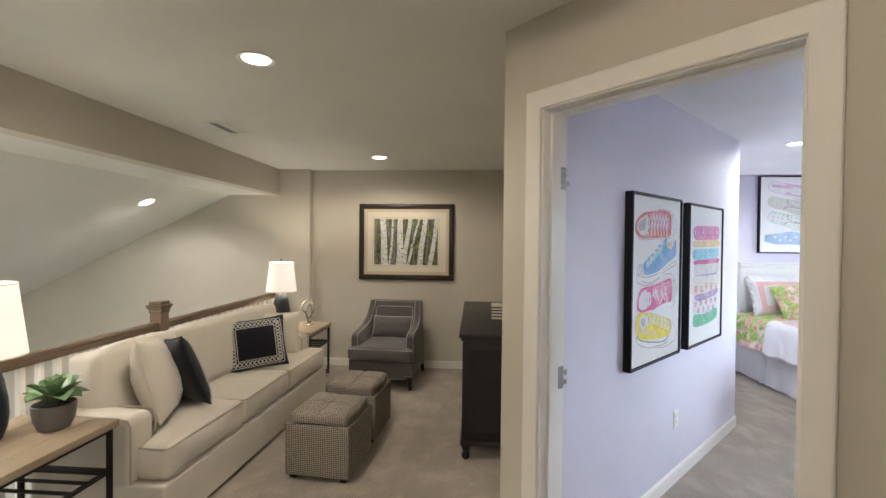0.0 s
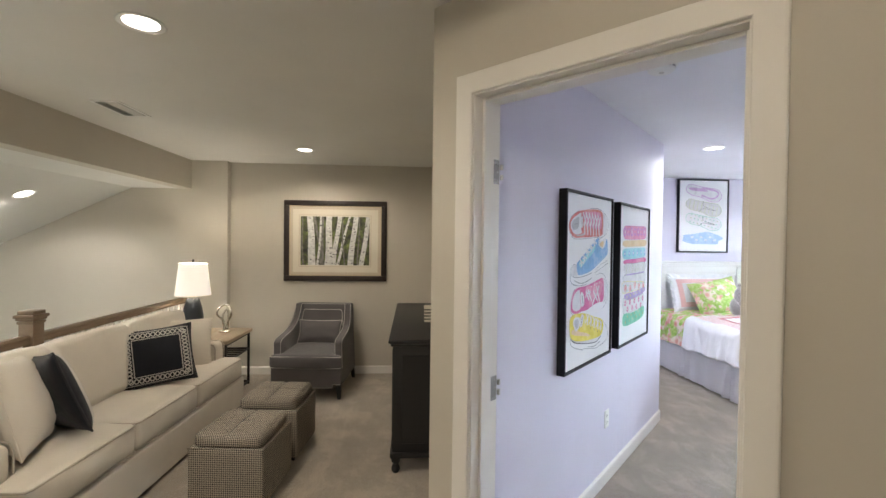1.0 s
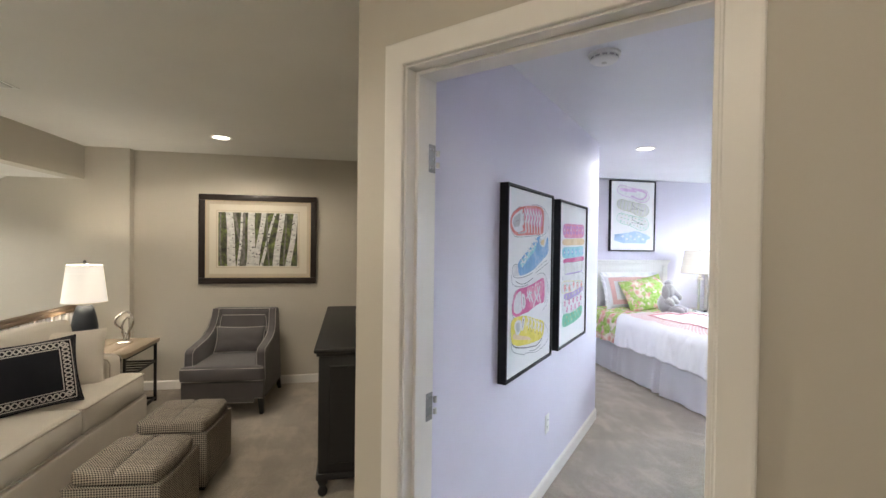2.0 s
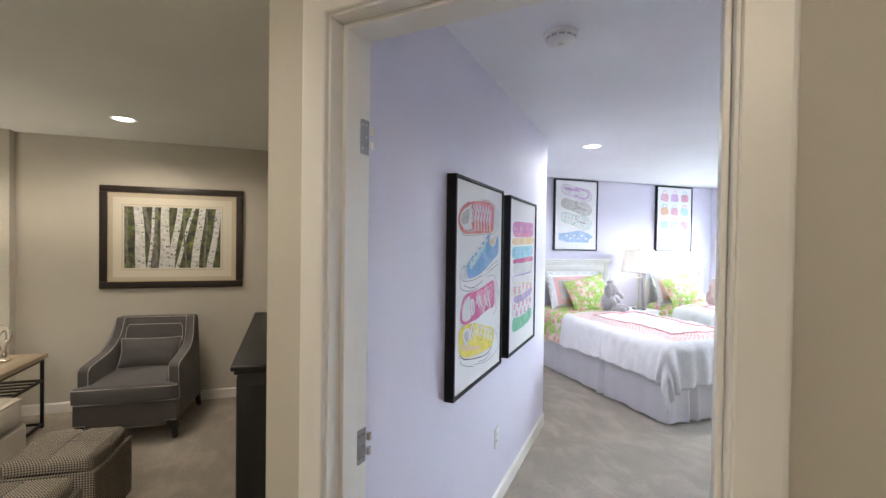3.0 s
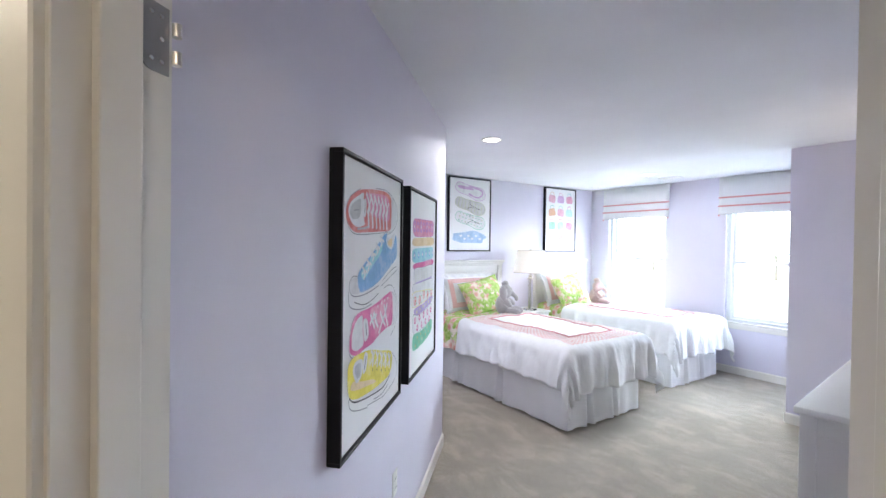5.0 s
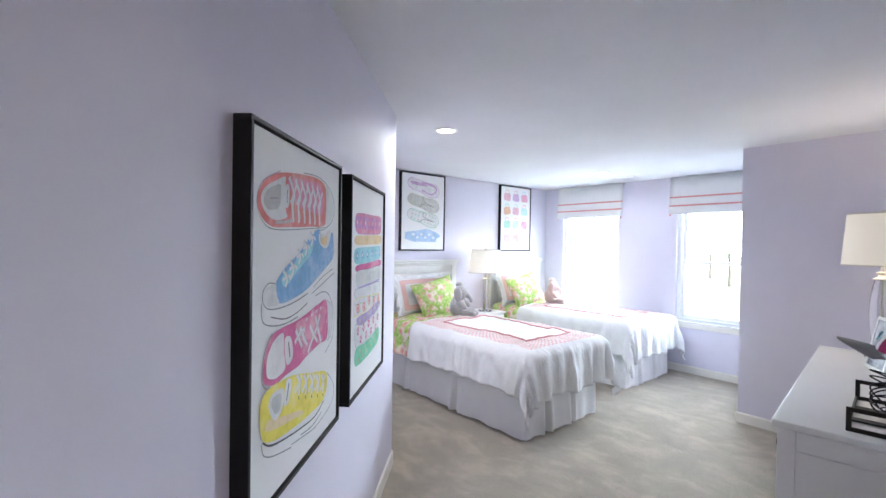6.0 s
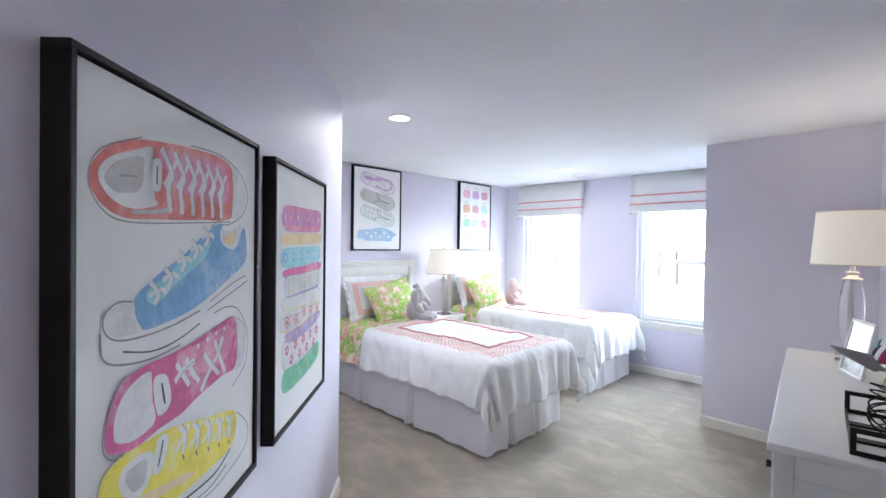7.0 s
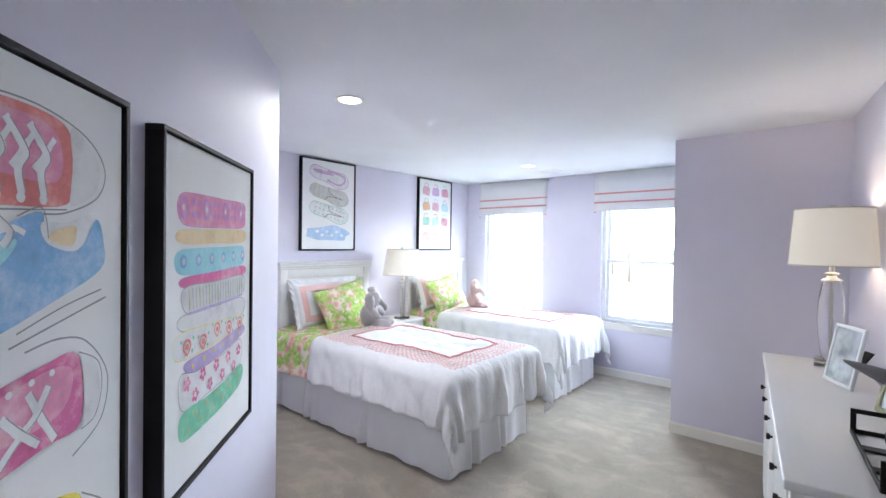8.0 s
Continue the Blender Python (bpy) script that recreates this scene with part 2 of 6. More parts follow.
def softbox(sx, sy, sz, r, crown=0.0, n=8, shape=None, wob=0.0, seed=0):
    """An upholstered block: rounded edges, crowned faces; shape(v) bends it. Sits with its middle at the origin."""
    h = Vector((sx / 2, sy / 2, sz / 2))
    r = min(r, *(h * 0.98))

    def ticks(a):
        band = [a - r * (1 - k / 3) for k in range(4)]
        inner = [(-1 + 2 * k / n) * (a - r) for k in range(1, n)]
        return [-b for b in band[::-1]] + inner + band

    tx, ty, tz = ticks(h.x), ticks(h.y), ticks(h.z)
    bm = bmesh.new()
    made = {}

    def vert(p):
        key = (round(p.x, 6), round(p.y, 6), round(p.z, 6))
        if key in made:
            return made[key]
        q = Vector([max(-(h[i] - r), min(h[i] - r, p[i])) for i in range(3)])
        d = p - q
        o = q + d.normalized() * r if d.length > 1e-9 else p.copy()
        u = Vector([p[i] / h[i] for i in range(3)])
        for i in range(3):
            j, k = (i + 1) % 3, (i + 2) % 3
            o[i] += crown * u[i] * (1 - u[j] ** 2) * (1 - u[k] ** 2)
        if wob:
            o += wob * Vector(noise.noise_vector(o * 6 + Vector((seed * 7.3, seed, 0))))
        if shape:
            o = shape(o)
        made[key] = bm.verts.new(o)
        return made[key]

    for axis in range(3):
        a, b = [(ty, tz), (tz, tx), (tx, ty)][axis]
        for s in (-1, 1):
            for i in range(len(a) - 1):
                for j in range(len(b) - 1):
                    quad = []
                    for (p, q) in ((a[i], b[j]), (a[i + 1], b[j]), (a[i + 1], b[j + 1]), (a[i], b[j + 1])):
                        v = Vector((0, 0, 0))
                        v[axis], v[(axis + 1) % 3], v[(axis + 2) % 3] = s * h[axis], p, q
                        quad.append(vert(v))
                    if len(set(quad)) == 4:
                        bm.faces.new(quad)
    return bm


def pillow(w, h, d, n=16, seed=0, pinch=0.07, wrinkle=0.012):
    """A stuffed cushion in the x-z plane, facing -y, with pinched corners; its foot at z = 0."""
    bm = bmesh.new()

    def place(i, j, s):
        X, Y = -1 + 2 * i / n, -1 + 2 * j / n
        X, Y = math.sin(X * math.pi / 2), math.sin(Y * math.pi / 2)
        t = max(0.0, (1 - X ** 4) * (1 - Y ** 4)) ** 0.5 * (0.75 + 0.25 * (1 - X * X) * (1 - Y * Y))
        x = X * w / 2 * (1 - pinch * (1 - Y * Y))
        z = h / 2 + Y * h / 2 * (1 - pinch * (1 - X * X))
        q = Vector((X * 2.2 + seed * 3.1, Y * 2.2, s * 2 + seed))
        t += wrinkle / d * 2 * noise.noise(q * 1.5) * (1 - X ** 6) * (1 - Y ** 6)
        return (x, s * max(0.0, t) * d / 2, z)

    grid = {}
    for s in (-1, 1):
        for i in range(n + 1):
            for j in range(n + 1):
                edge = i in (0, n) or j in (0, n)
                if edge and s == 1:
                    grid[i, j, 1] = grid[i, j, -1]
                else:
                    grid[i, j, s] = bm.verts.new(place(i, j, 0 if edge else s))
        for i in range(n):
            for j in range(n):
                bm.faces.new([grid[i + a, j + b, s] for a, b in ((0, 0), (1, 0), (1, 1), (0, 1))])
    return bm


def pillow_edge(w, h, pinch=0.07, n=16, grow=0.0):
    """The seam line round such a pillow."""
    pts = []
    steps = [math.sin((-1 + 2 * i / n) * math.pi / 2) for i in range(n)]
    for a, b in [(s, -1) for s in steps] + [(1, s) for s in steps] + [(-s, 1) for s in steps] + [(-1, -s) for s in steps]:
        pts.append((a * (w / 2 + grow) * (1 - pinch * (1 - b * b)), 0, h / 2 + b * (h / 2 + grow) * (1 - pinch * (1 - a * a))))
    return pts


def prism(points, z0, z1):
    """An upright block over a plan outline."""
    bm = bmesh.new()
    lo = [bm.verts.new((x, y, z0)) for x, y in points]
    hi = [bm.verts.new((x, y, z1)) for x, y in points]
    bm.faces.new(lo[::-1])
    bm.faces.new(hi)
    for i in range(len(points)):
        j = (i + 1) % len(points)
        bm.faces.new((lo[i], lo[j], hi[j], hi[i]))
    return bm


def structure(name, bm, material, label="", at=None, smooth=False):
    return tagged(part(name, bm, material, None, "", at, smooth), label, "", "", "structure")


def baseboard(name, a, b, h=0.09, t=0.014):
    """Skirting from a to b, proud to the right of that way, with an eased top."""
    a, b = Vector(a), Vector(b)
    d = (b - a).normalized()
    o = Vector((d.y, -d.x))
    bm = bmesh.new()
    prof = [(0, 0), (t, 0), (t, h - 0.012), (t * 0.55, h - 0.003), (0, h)]
    ends = []
    for p in (a, b):
        ends.append([bm.verts.new((*(p + o * x), z)) for x, z in prof])
    for i in range(len(prof)):
        j = (i + 1) % len(prof)
        bm.faces.new((ends[0][i], ends[0][j], ends[1][j], ends[1][i]))
    bm.faces.new(ends[0][::-1])
    bm.faces.new(ends[1])
    return structure(name, bm, TRIM, "white painted baseboard along the wall")


# ---- the diagonal entry: local x across the door wall, local y through the doorway ----
ANG = radians(46.6)
UX, UY = math.cos(ANG), math.sin(ANG)
DIAG = Matrix(((UY, UX, 0, 0.75), (-UX, UY, 0, 2.27), (0, 0, 1, 0), (0, 0, 0, 1)))


def dg(w, u):
    p = DIAG @ Vector((w, u, 0))
    return (p.x, p.y)


U0, U1 = -0.880, -0.734          # door wall, loft face and bedroom face
W0, W1, HEAD = 0.090, 0.886, 2.07   # door opening
DOORM = DIAG @ Matrix.Translation((-0.115, U0, 0)) @ Matrix.Rotation(radians(-2.7), 4, 'Z') @ Matrix.Translation((0.115, -U0, 0))
JT = 0.018                       # jamb thickness
R6 = math.tan(radians(6.3))


def right_y(x):
    return 1.45 - (5.05 - x) * R6


BW, WW, ST = 5.66, 6.33, 5.05     # bed wall, window wall, stub wall
BIRCH, LEFTW = 5.28, 5.19

UM = (U0 + U1) / 2

# ---- floor, ceilings, walls ----
structure("floor", prism([(-2.55, -2.6), (7.0, -2.6), (7.0, 5.9), (-2.55, 5.9)], -0.25, 0), CARPET, "beige cut-pile carpet with vacuum marks")
structure("floor_below", prism([(-7.5, -2.6), (-2.55, -2.6), (-2.55, 5.9), (-7.5, 5.9)], -2.9, -2.7), CARPET, "beige carpet of the storey below")
KNEE = dg(-0.103, -0.5)
END = dg(0.0, 2.105)
DEND = dg(2.3, U0 - 0.11)
structure("ceiling", prism([(-2.48, -2.6), (2.6, -2.6), DEND, dg(2.3, -0.93), dg(-0.05, -0.84), (0.36, 2.2), (0.36, 5.5), (-2.48, 5.5)], CEIL, CEIL + 0.2), PAINT_CEIL, "flat painted loft ceiling")
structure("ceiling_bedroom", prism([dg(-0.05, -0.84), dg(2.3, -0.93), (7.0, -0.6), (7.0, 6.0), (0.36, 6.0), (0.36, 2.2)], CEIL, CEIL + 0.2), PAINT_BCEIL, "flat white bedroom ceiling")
# header beam over the railing and the vault of the stairwell beyond it
structure("beam", box(-2.62, -2.48, -2.6, LEFTW, 2.12, CEIL + 0.1), PAINT_LOFT, "painted header beam over the railing")
bm = bmesh.new()
vs = [bm.verts.new(p) for p in ((-2.62, -2.6, 2.121), (-3.12, -2.6, 2.121), (-6.6, -2.6, 0.475), (-6.6, 5.5, 0.475), (-3.12, 5.5, 2.121), (-2.62, 5.5, 2.121))]
ve = [bm.verts.new(v.co + Vector((0, 0, 0.15))) for v in vs]
bm.faces.new((vs[0], vs[1], vs[4], vs[5]))
bm.faces.new((vs[1], vs[2], vs[3], vs[4]))
bm.faces.new((ve[0], ve[1], ve[4], ve[5]))
bm.faces.new((ve[1], ve[2], ve[3], ve[4]))
structure("ceiling_stairwell", bm, PAINT_CEIL, "sloping painted ceiling over the stairwell")
structure("wall_stairwell_end", prism([(-6.7, LEFTW), (-2.09, LEFTW), (-2.09, 5.5), (-6.7, 5.5)], -2.8, CEIL), PAINT_LOFT, "greige painted stairwell wall")
structure("wall_stairwell_side", box(-6.7, -6.5, -2.6, 5.5, -2.8, 2.5), PAINT_LOFT, "greige painted stairwell wall")
structure("wall_north", box(-2.09, 0.36, BIRCH, 5.5, 0, CEIL), PAINT_LOFT, "greige painted loft wall behind the armchair")
structure("wall_partition", prism([dg(-0.103, UM), dg(0.0, UM), dg(0.0, 2.105), (END[0], 5.8), (0.37, 5.8), (0.37, KNEE[1] + 0.02), KNEE], 0, CEIL), PAINT_LAV, "lavender partition wall")
structure("wall_partition_loft", prism([dg(-0.115, U0 + 0.001), (0.357, KNEE[1] + 0.02), (0.357, BIRCH), (0.37, BIRCH), (0.37, KNEE[1] + 0.02), dg(-0.103, U0 + 0.001)], 0, CEIL), PAINT_LOFT, "greige painted loft wall behind the black dresser")
# door wall: one face greige to the loft, one face lavender to the bedroom
for nm, ua, ub, pm, lab in (("wall_door_loft", U0, UM, PAINT_LOFT, "greige painted wall round the doorway"), ("wall_door_bedroom", UM, U1, PAINT_LAV, "lavender painted wall round the doorway")):
    bm = box(-0.103 if ua == U0 else 0.0, W0 - JT, ua, ub, 0, CEIL)
    box(W1 + JT, 2.3, ua, ub, 0, CEIL, bm=bm)
    box(W0 - JT, W1 + JT, ua, ub, HEAD + JT, CEIL, bm=bm)
    structure(nm, bm, pm, lab, DOORM)
structure("wall_south", box(-6.7, 3.0, -2.75, -2.6, -2.8, CEIL), PAINT_LOFT, "greige painted hall wall")
structure("wall_hall_end", prism([DEND, (3.0, -2.6), (3.2, -2.6), dg(2.4, U0 - 0.11)], 0, CEIL), PAINT_LOFT, "greige painted hall wall")
xr = dg(0.93, U1 - 0.05)[0]
structure("wall_right", prism([(xr, right_y(xr)), dg(1.13, U1 - 0.06), (ST, right_y(ST) - 0.12), (ST, right_y(ST))], 0, CEIL), PAINT_LAV, "lavender painted bedroom wall behind the dresser")
structure("wall_stub", prism([(ST, 1.2), (WW + 0.15, 1.2), (WW + 0.15, 2.54), (ST, 2.54)], 0, CEIL), PAINT_LAV, "lavender painted wall corner beside the window alcove")
structure("wall_bed", box(END[0], WW + 0.15, BW, 5.85, 0, CEIL), PAINT_LAV, "lavender painted wall behind the beds")
WIN = ((2.70, 3.63), (4.40, 5.33))
WZ0, WZ1 = 0.64, 2.14
bm = box(WW, WW + 0.15, 2.54, WIN[0][0], 0, CEIL)
box(WW, WW + 0.15, WIN[0][1], WIN[1][0], 0, CEIL, bm=bm)
box(WW, WW + 0.15, WIN[1][1], BW, 0, CEIL, bm=bm)
for a, b in WIN:
    box(WW, WW + 0.15, a, b, 0, WZ0, bm=bm)
    box(WW, WW + 0.15, a, b, WZ1, CEIL, bm=bm)
structure("wall_windows", bm, PAINT_LAV, "lavender painted wall with two windows")

baseboard("baseboard", (-2.09, BIRCH), (0.35, BIRCH))
baseboard("baseboard", dg(0, U1), END)
baseboard("baseboard", END, (END[0], BW))
baseboard("baseboard", (END[0], BW), (WW, BW))
baseboard("baseboard", (WW, BW), (WW, 2.54))
baseboard("baseboard", (WW, 2.54), (ST, 2.54))
baseboard("baseboard", (ST, 2.54), (ST, right_y(ST)))
baseboard("baseboard", (ST, right_y(ST)), (xr + 0.1, right_y(xr + 0.1)))

# ---- doorway: jambs, stops, casings, hinges ----
door = tagged(new("door_1"), "white painted door frame with empty nickel hinges, door taken off", "door frame", "", "structure")
door.matrix_basis = DOORM
part("jamb", box(W0 - JT, W0, U0 - 0.002, U1 + 0.002, 0, HEAD, 0.0015, 1), TRIM, door)
part("jamb", box(W1, W1 + JT, U0 - 0.002, U1 + 0.002, 0, HEAD, 0.0015, 1), TRIM, door)
part("head_jamb", box(W0 - JT, W1 + JT, U0 - 0.002, U1 + 0.002, HEAD, HEAD + JT, 0.0015, 1), TRIM, door)
SA, SB = U0 + 0.041, U0 + 0.098    # door stop, set back from the loft edge of the jamb
for a, b in ((W0, W0 + 0.012), (W1 - 0.012, W1)):
    part("door_stop", box(a, b, SA, SB, 0, HEAD, 0.0025, 2), TRIM, door, "", None, False)
part("door_stop", box(W0 + 0.012, W1 - 0.012, SA, SB, HEAD - 0.012, HEAD, 0.0025, 2), TRIM, door, "", None, False)


# section of the casing: width from the jamb side out, thickness proud of the wall
CASING = [(0.0, 0), (0.0, 0.011), (0.003, 0.014), (0.062, 0.0165), (0.067, 0.0155), (0.070, 0.012), (0.070, 0)]


def casing_piece(ends):
    """A mitred length of flat casing between two cut ends; each end maps (width, thickness) to a point."""
    bm = bmesh.new()
    a, b = ([bm.verts.new(end(x, y)) for x, y in CASING] for end in ends)
    for i in range(len(CASING)):
        j = (i + 1) % len(CASING)
        bm.faces.new((a[i], a[j], b[j], b[i]))
    bm.faces.new(a[::-1])
    bm.faces.new(b)
    return part("casing", bm, TRIM, door, "", None, False)


def casing_set(u, s):
    o = 0.006
    casing_piece((lambda x, y: (W0 - o - x, u + s * y, 0), lambda x, y: (W0 - o - x, u + s * y, HEAD + o + x)))
    casing_piece((lambda x, y: (W1 + o + x, u + s * y, 0), lambda x, y: (W1 + o + x, u + s * y, HEAD + o + x)))
    casing_piece((lambda x, y: (W0 - o - x, u + s * y, HEAD + o + x), lambda x, y: (W1 + o + x, u + s * y, HEAD + o + x)))


casing_set(U0 - 0.002, -1)
casing_set(U1 + 0.002, 1)
def hinge_leaf(hz):
    """A steel leaf let into the jamb, its two inner corners rounded."""
    u0, r = U1 - 0.042, 0.014
    out = [(U1, hz - 0.045), (U1, hz + 0.045)]
    out += [(u0 + r - r * math.sin(a), hz + 0.045 - r + r * math.cos(a)) for a in (i * math.pi / 12 for i in range(7))]
    out += [(u0 + r - r * math.cos(a), hz - 0.045 + r - r * math.sin(a)) for a in (i * math.pi / 12 for i in range(7))]
    bm = bmesh.new()
    lo, hi = ([bm.verts.new((w, u, z)) for u, z in out] for w in (W0 - 0.001, W0 + 0.0025))
    bm.faces.new(lo)
    bm.faces.new(hi[::-1])
    for i in range(len(out)):
        j = (i + 1) % len(out)
        bm.faces.new((lo[i], lo[j], hi[j], hi[i]))
    return bm


for hz in (0.20, 1.010, 1.818):
    hg = part("hinge", hinge_leaf(hz), HINGE, door, "satin nickel hinge leaf with open knuckles")
    for k0 in (-0.028, 0.010):
        part("knuckle", moved(lathe([(0.0065, 0), (0.0065, 0.018)], 12), Matrix.Translation((W0 + 0.008, U1 + 0.007, hz + k0))), STEEL, hg)
    for k0, k1 in ((-0.03, -0.012), (-0.03, -0.028), (0.0, -0.012), (0.03, -0.028), (0.03, -0.012)):
        part("screw", moved(lathe([(0.0035, 0), (0.0025, 0.001)], 8), Matrix.Translation((W0 + 0.0025, U1 + k1, hz + k0)) @ pose(0, 0, 0, 0, 90, 0)), CHROME, hg)

# ---- windows ----
GLASS = mat_new("window_glass", (1, 1, 1), 0.0)
bsdf(GLASS).inputs["Transmission Weight"].default_value = 1.0
bsdf(GLASS).inputs["IOR"].default_value = 1.02
for k, (a, b) in enumerate(WIN):
    win = tagged(new("window_%d" % (k + 1)), "white vinyl double-hung window with a painted sill", "window", "", "structure")
    X0 = WW + 0.05
    fr = box(X0, X0 + 0.09, a, a + 0.045, WZ0, WZ1, 0.003, 1)
    box(X0, X0 + 0.09, b - 0.045, b, WZ0, WZ1, 0.003, 1, bm=fr)
    box(X0, X0 + 0.09, a + 0.045, b - 0.045, WZ1 - 0.045, WZ1, 0.003, 1, bm=fr)
    box(X0, X0 + 0.09, a + 0.045, b - 0.045, WZ0, WZ0 + 0.03, 0.003, 1, bm=fr)
    part("window_frame", fr, VINYL, win)
    part("window_sill", box(WW - 0.03, X0, a - 0.04, b + 0.04, WZ0 - 0.025, WZ0, 0.004, 2), TRIM, win)
    part("apron", box(WW - 0.014, WW, a - 0.02, b + 0.02, WZ0 - 0.085, WZ0 - 0.025, 0.003, 1), TRIM, win)
    zm = 1.37
    for z0, z1, xo in ((WZ0 + 0.03, zm + 0.02, 0.02), (zm - 0.02, WZ1 - 0.045, 0.055)):
        sa = box(X0 + xo, X0 + xo + 0.03, a + 0.045, a + 0.085, z0, z1, 0.003, 1)
        box(X0 + xo, X0 + xo + 0.03, b - 0.085, b - 0.045, z0, z1, 0.003, 1, bm=sa)
        box(X0 + xo, X0 + xo + 0.03, a + 0.085, b - 0.085, z0, z0 + 0.04, 0.003, 1, bm=sa)
        box(X0 + xo, X0 + xo + 0.03, a + 0.085, b - 0.085, z1 - 0.04, z1, 0.003, 1, bm=sa)
        sash = part("sash", sa, VINYL, win)
        part("muntin", box(X0 + xo + 0.008, X0 + xo + 0.022, (a + b) / 2 - 0.009, (a + b) / 2 + 0.009, z0 + 0.04, z1 - 0.04), VINYL, sash)
        for p0, p1 in ((a + 0.085, (a + b) / 2 - 0.009), ((a + b) / 2 + 0.009, b - 0.085)):
            pane = part("pane", box(X0 + xo + 0.013, X0 + xo + 0.017, p0, p1, z0 + 0.04, z1 - 0.04), GLASS, sash, "", None, False)
            pane.visible_shadow = False

# ---- outside: lawn, road, hazy sky ----
LAWN = mat_carpet("pale_lawn", (0.30, 0.32, 0.22))
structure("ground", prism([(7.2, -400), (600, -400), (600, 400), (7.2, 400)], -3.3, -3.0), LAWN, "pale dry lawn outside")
structure("road", box(92, 104, -300, 300, -3.0, -2.97), mat_paint("pale_asphalt", (0.22, 0.22, 0.22), 0.9, 30, 0.004), "grey asphalt road beyond the lawn")
HAZE = mat_glow("hazy_bright_sky", (0.72, 0.86, 1.0), 42.0)
structure("backdrop", box(300, 301, -380, 380, -3, 260), HAZE, "bright hazy sky")

# ---- more materials ----


def mat_check(name, c1, c2, cell):
    """Small houndstooth check from two crossing stripes."""
    m = mat_new(name, c1, 0.92, spec=0.15)
    v = coords(m, scale=(1 / cell, 1 / cell, 1 / cell))
    sp = m.node_tree.nodes.new("ShaderNodeSeparateXYZ")
    wire(m, v, sp.inputs[0])

    def band(a, b):
        s = m.node_tree.nodes.new("ShaderNodeMath")
        wire(m, a, s.inputs[0])
        wire(m, b, s.inputs[1])
        f = m.node_tree.nodes.new("ShaderNodeMath")
        f.operation = "FRACT"
        wire(m, s.outputs[0], f.inputs[0])
        g = m.node_tree.nodes.new("ShaderNodeMath")
        g.operation = "GREATER_THAN"
        g.inputs[1].default_value = 0.5
        wire(m, f.outputs[0], g.inputs[0])
        return g.outputs[0]

    h1 = band(sp.outputs[0], sp.outputs[1])
    h2 = band(sp.outputs[2], sp.outputs[1])
    half = mixed(m, 0.5, c1, c2)
    row = mixed(m, h1, half, c1)
    row2 = mixed(m, h1, c2, half)
    wire(m, mixed(m, h2, row, row2), bsdf(m).inputs["Base Color"])
    bump(m, noise_tex(m, coords(m), 500, 2), 0.3, 0.001)
    return m


def mat_wash(name, color, amount=0.55):
    """Watercolour on white paper: pigment pooled unevenly."""
    m = mat_new(name, color, 0.9, spec=0.1)
    v = coords(m)
    f = noise_tex(m, v, 14, 6, 0.7)
    wire(m, ramp(m, f, [(0.28, shade(color, 0.78)), (0.5, color), (0.75, tuple(c + (0.85 - c) * amount for c in color))]), bsdf(m).inputs["Base Color"])
    return m


def mat_floral(name):
    m = mat_new(name, (0.5, 0.7, 0.2), 0.92, spec=0.15)
    v = coords(m)
    vo = nd(m, "ShaderNodeTexVoronoi", Scale=15.0)
    wire(m, v, vo.inputs["Vector"])
    f1 = noise_tex(m, v, 11, 3, 0.6)
    green = ramp(m, noise_tex(m, v, 26, 3, 0.6), [(0.35, (0.28, 0.46, 0.10)), (0.55, (0.44, 0.58, 0.18)), (0.7, (0.66, 0.70, 0.42))])
    pink = ramp(m, vo.outputs["Distance"], [(0.1, (0.66, 0.26, 0.24)), (0.45, (0.72, 0.44, 0.38)), (0.7, (0.78, 0.70, 0.60))])
    wire(m, mixed(m, ramp(m, f1, [(0.50, (0, 0, 0)), (0.54, (1, 1, 1))]), green, pink), bsdf(m).inputs["Base Color"])
    return m


EMBROIDERY = mat_fabric("white_embroidery", (0.58, 0.55, 0.51), 700, 0.06)
HOUND = mat_check("houndstooth_cloth", (0.024, 0.020, 0.019), (0.43, 0.38, 0.31), 0.0125)
FLORAL = mat_floral("green_pink_floral_cotton")
CERAMIC = mat_new("matte_black_ceramic", (0.014, 0.018, 0.024), 0.35)
POT = mat_paint("grey_stoneware", (0.16, 0.145, 0.135), 0.55, 120, 0.0006)
SOIL = mat_carpet("potting_soil", (0.04, 0.03, 0.022))
LEAF = mat_new("succulent_leaf", (0.10, 0.24, 0.09), 0.45)
wire(LEAF, ramp(LEAF, noise_tex(LEAF, coords(LEAF), 22, 3), [(0.3, (0.07, 0.15, 0.055)), (0.7, (0.22, 0.32, 0.17))]), bsdf(LEAF).inputs["Base Color"])
CRYSTAL = mat_glass("clear_crystal", (0.96, 0.97, 0.98))
SILVER = mat_new("hammered_silver", (0.66, 0.64, 0.60), 0.22, 1.0)
PLUSHGREY = mat_fabric("grey_plush", (0.50, 0.475, 0.485), 160, 0.15, 1.0, 0.6, 0.006)
PLUSHPINK = mat_fabric("pale_pink_plush", (0.72, 0.52, 0.50), 160, 0.1, 1.0, 0.6, 0.006)
INK = mat_new("charcoal_ink", (0.10, 0.10, 0.11), 0.9)
SOFTINK = mat_new("grey_pencil", (0.34, 0.34, 0.37), 0.9)
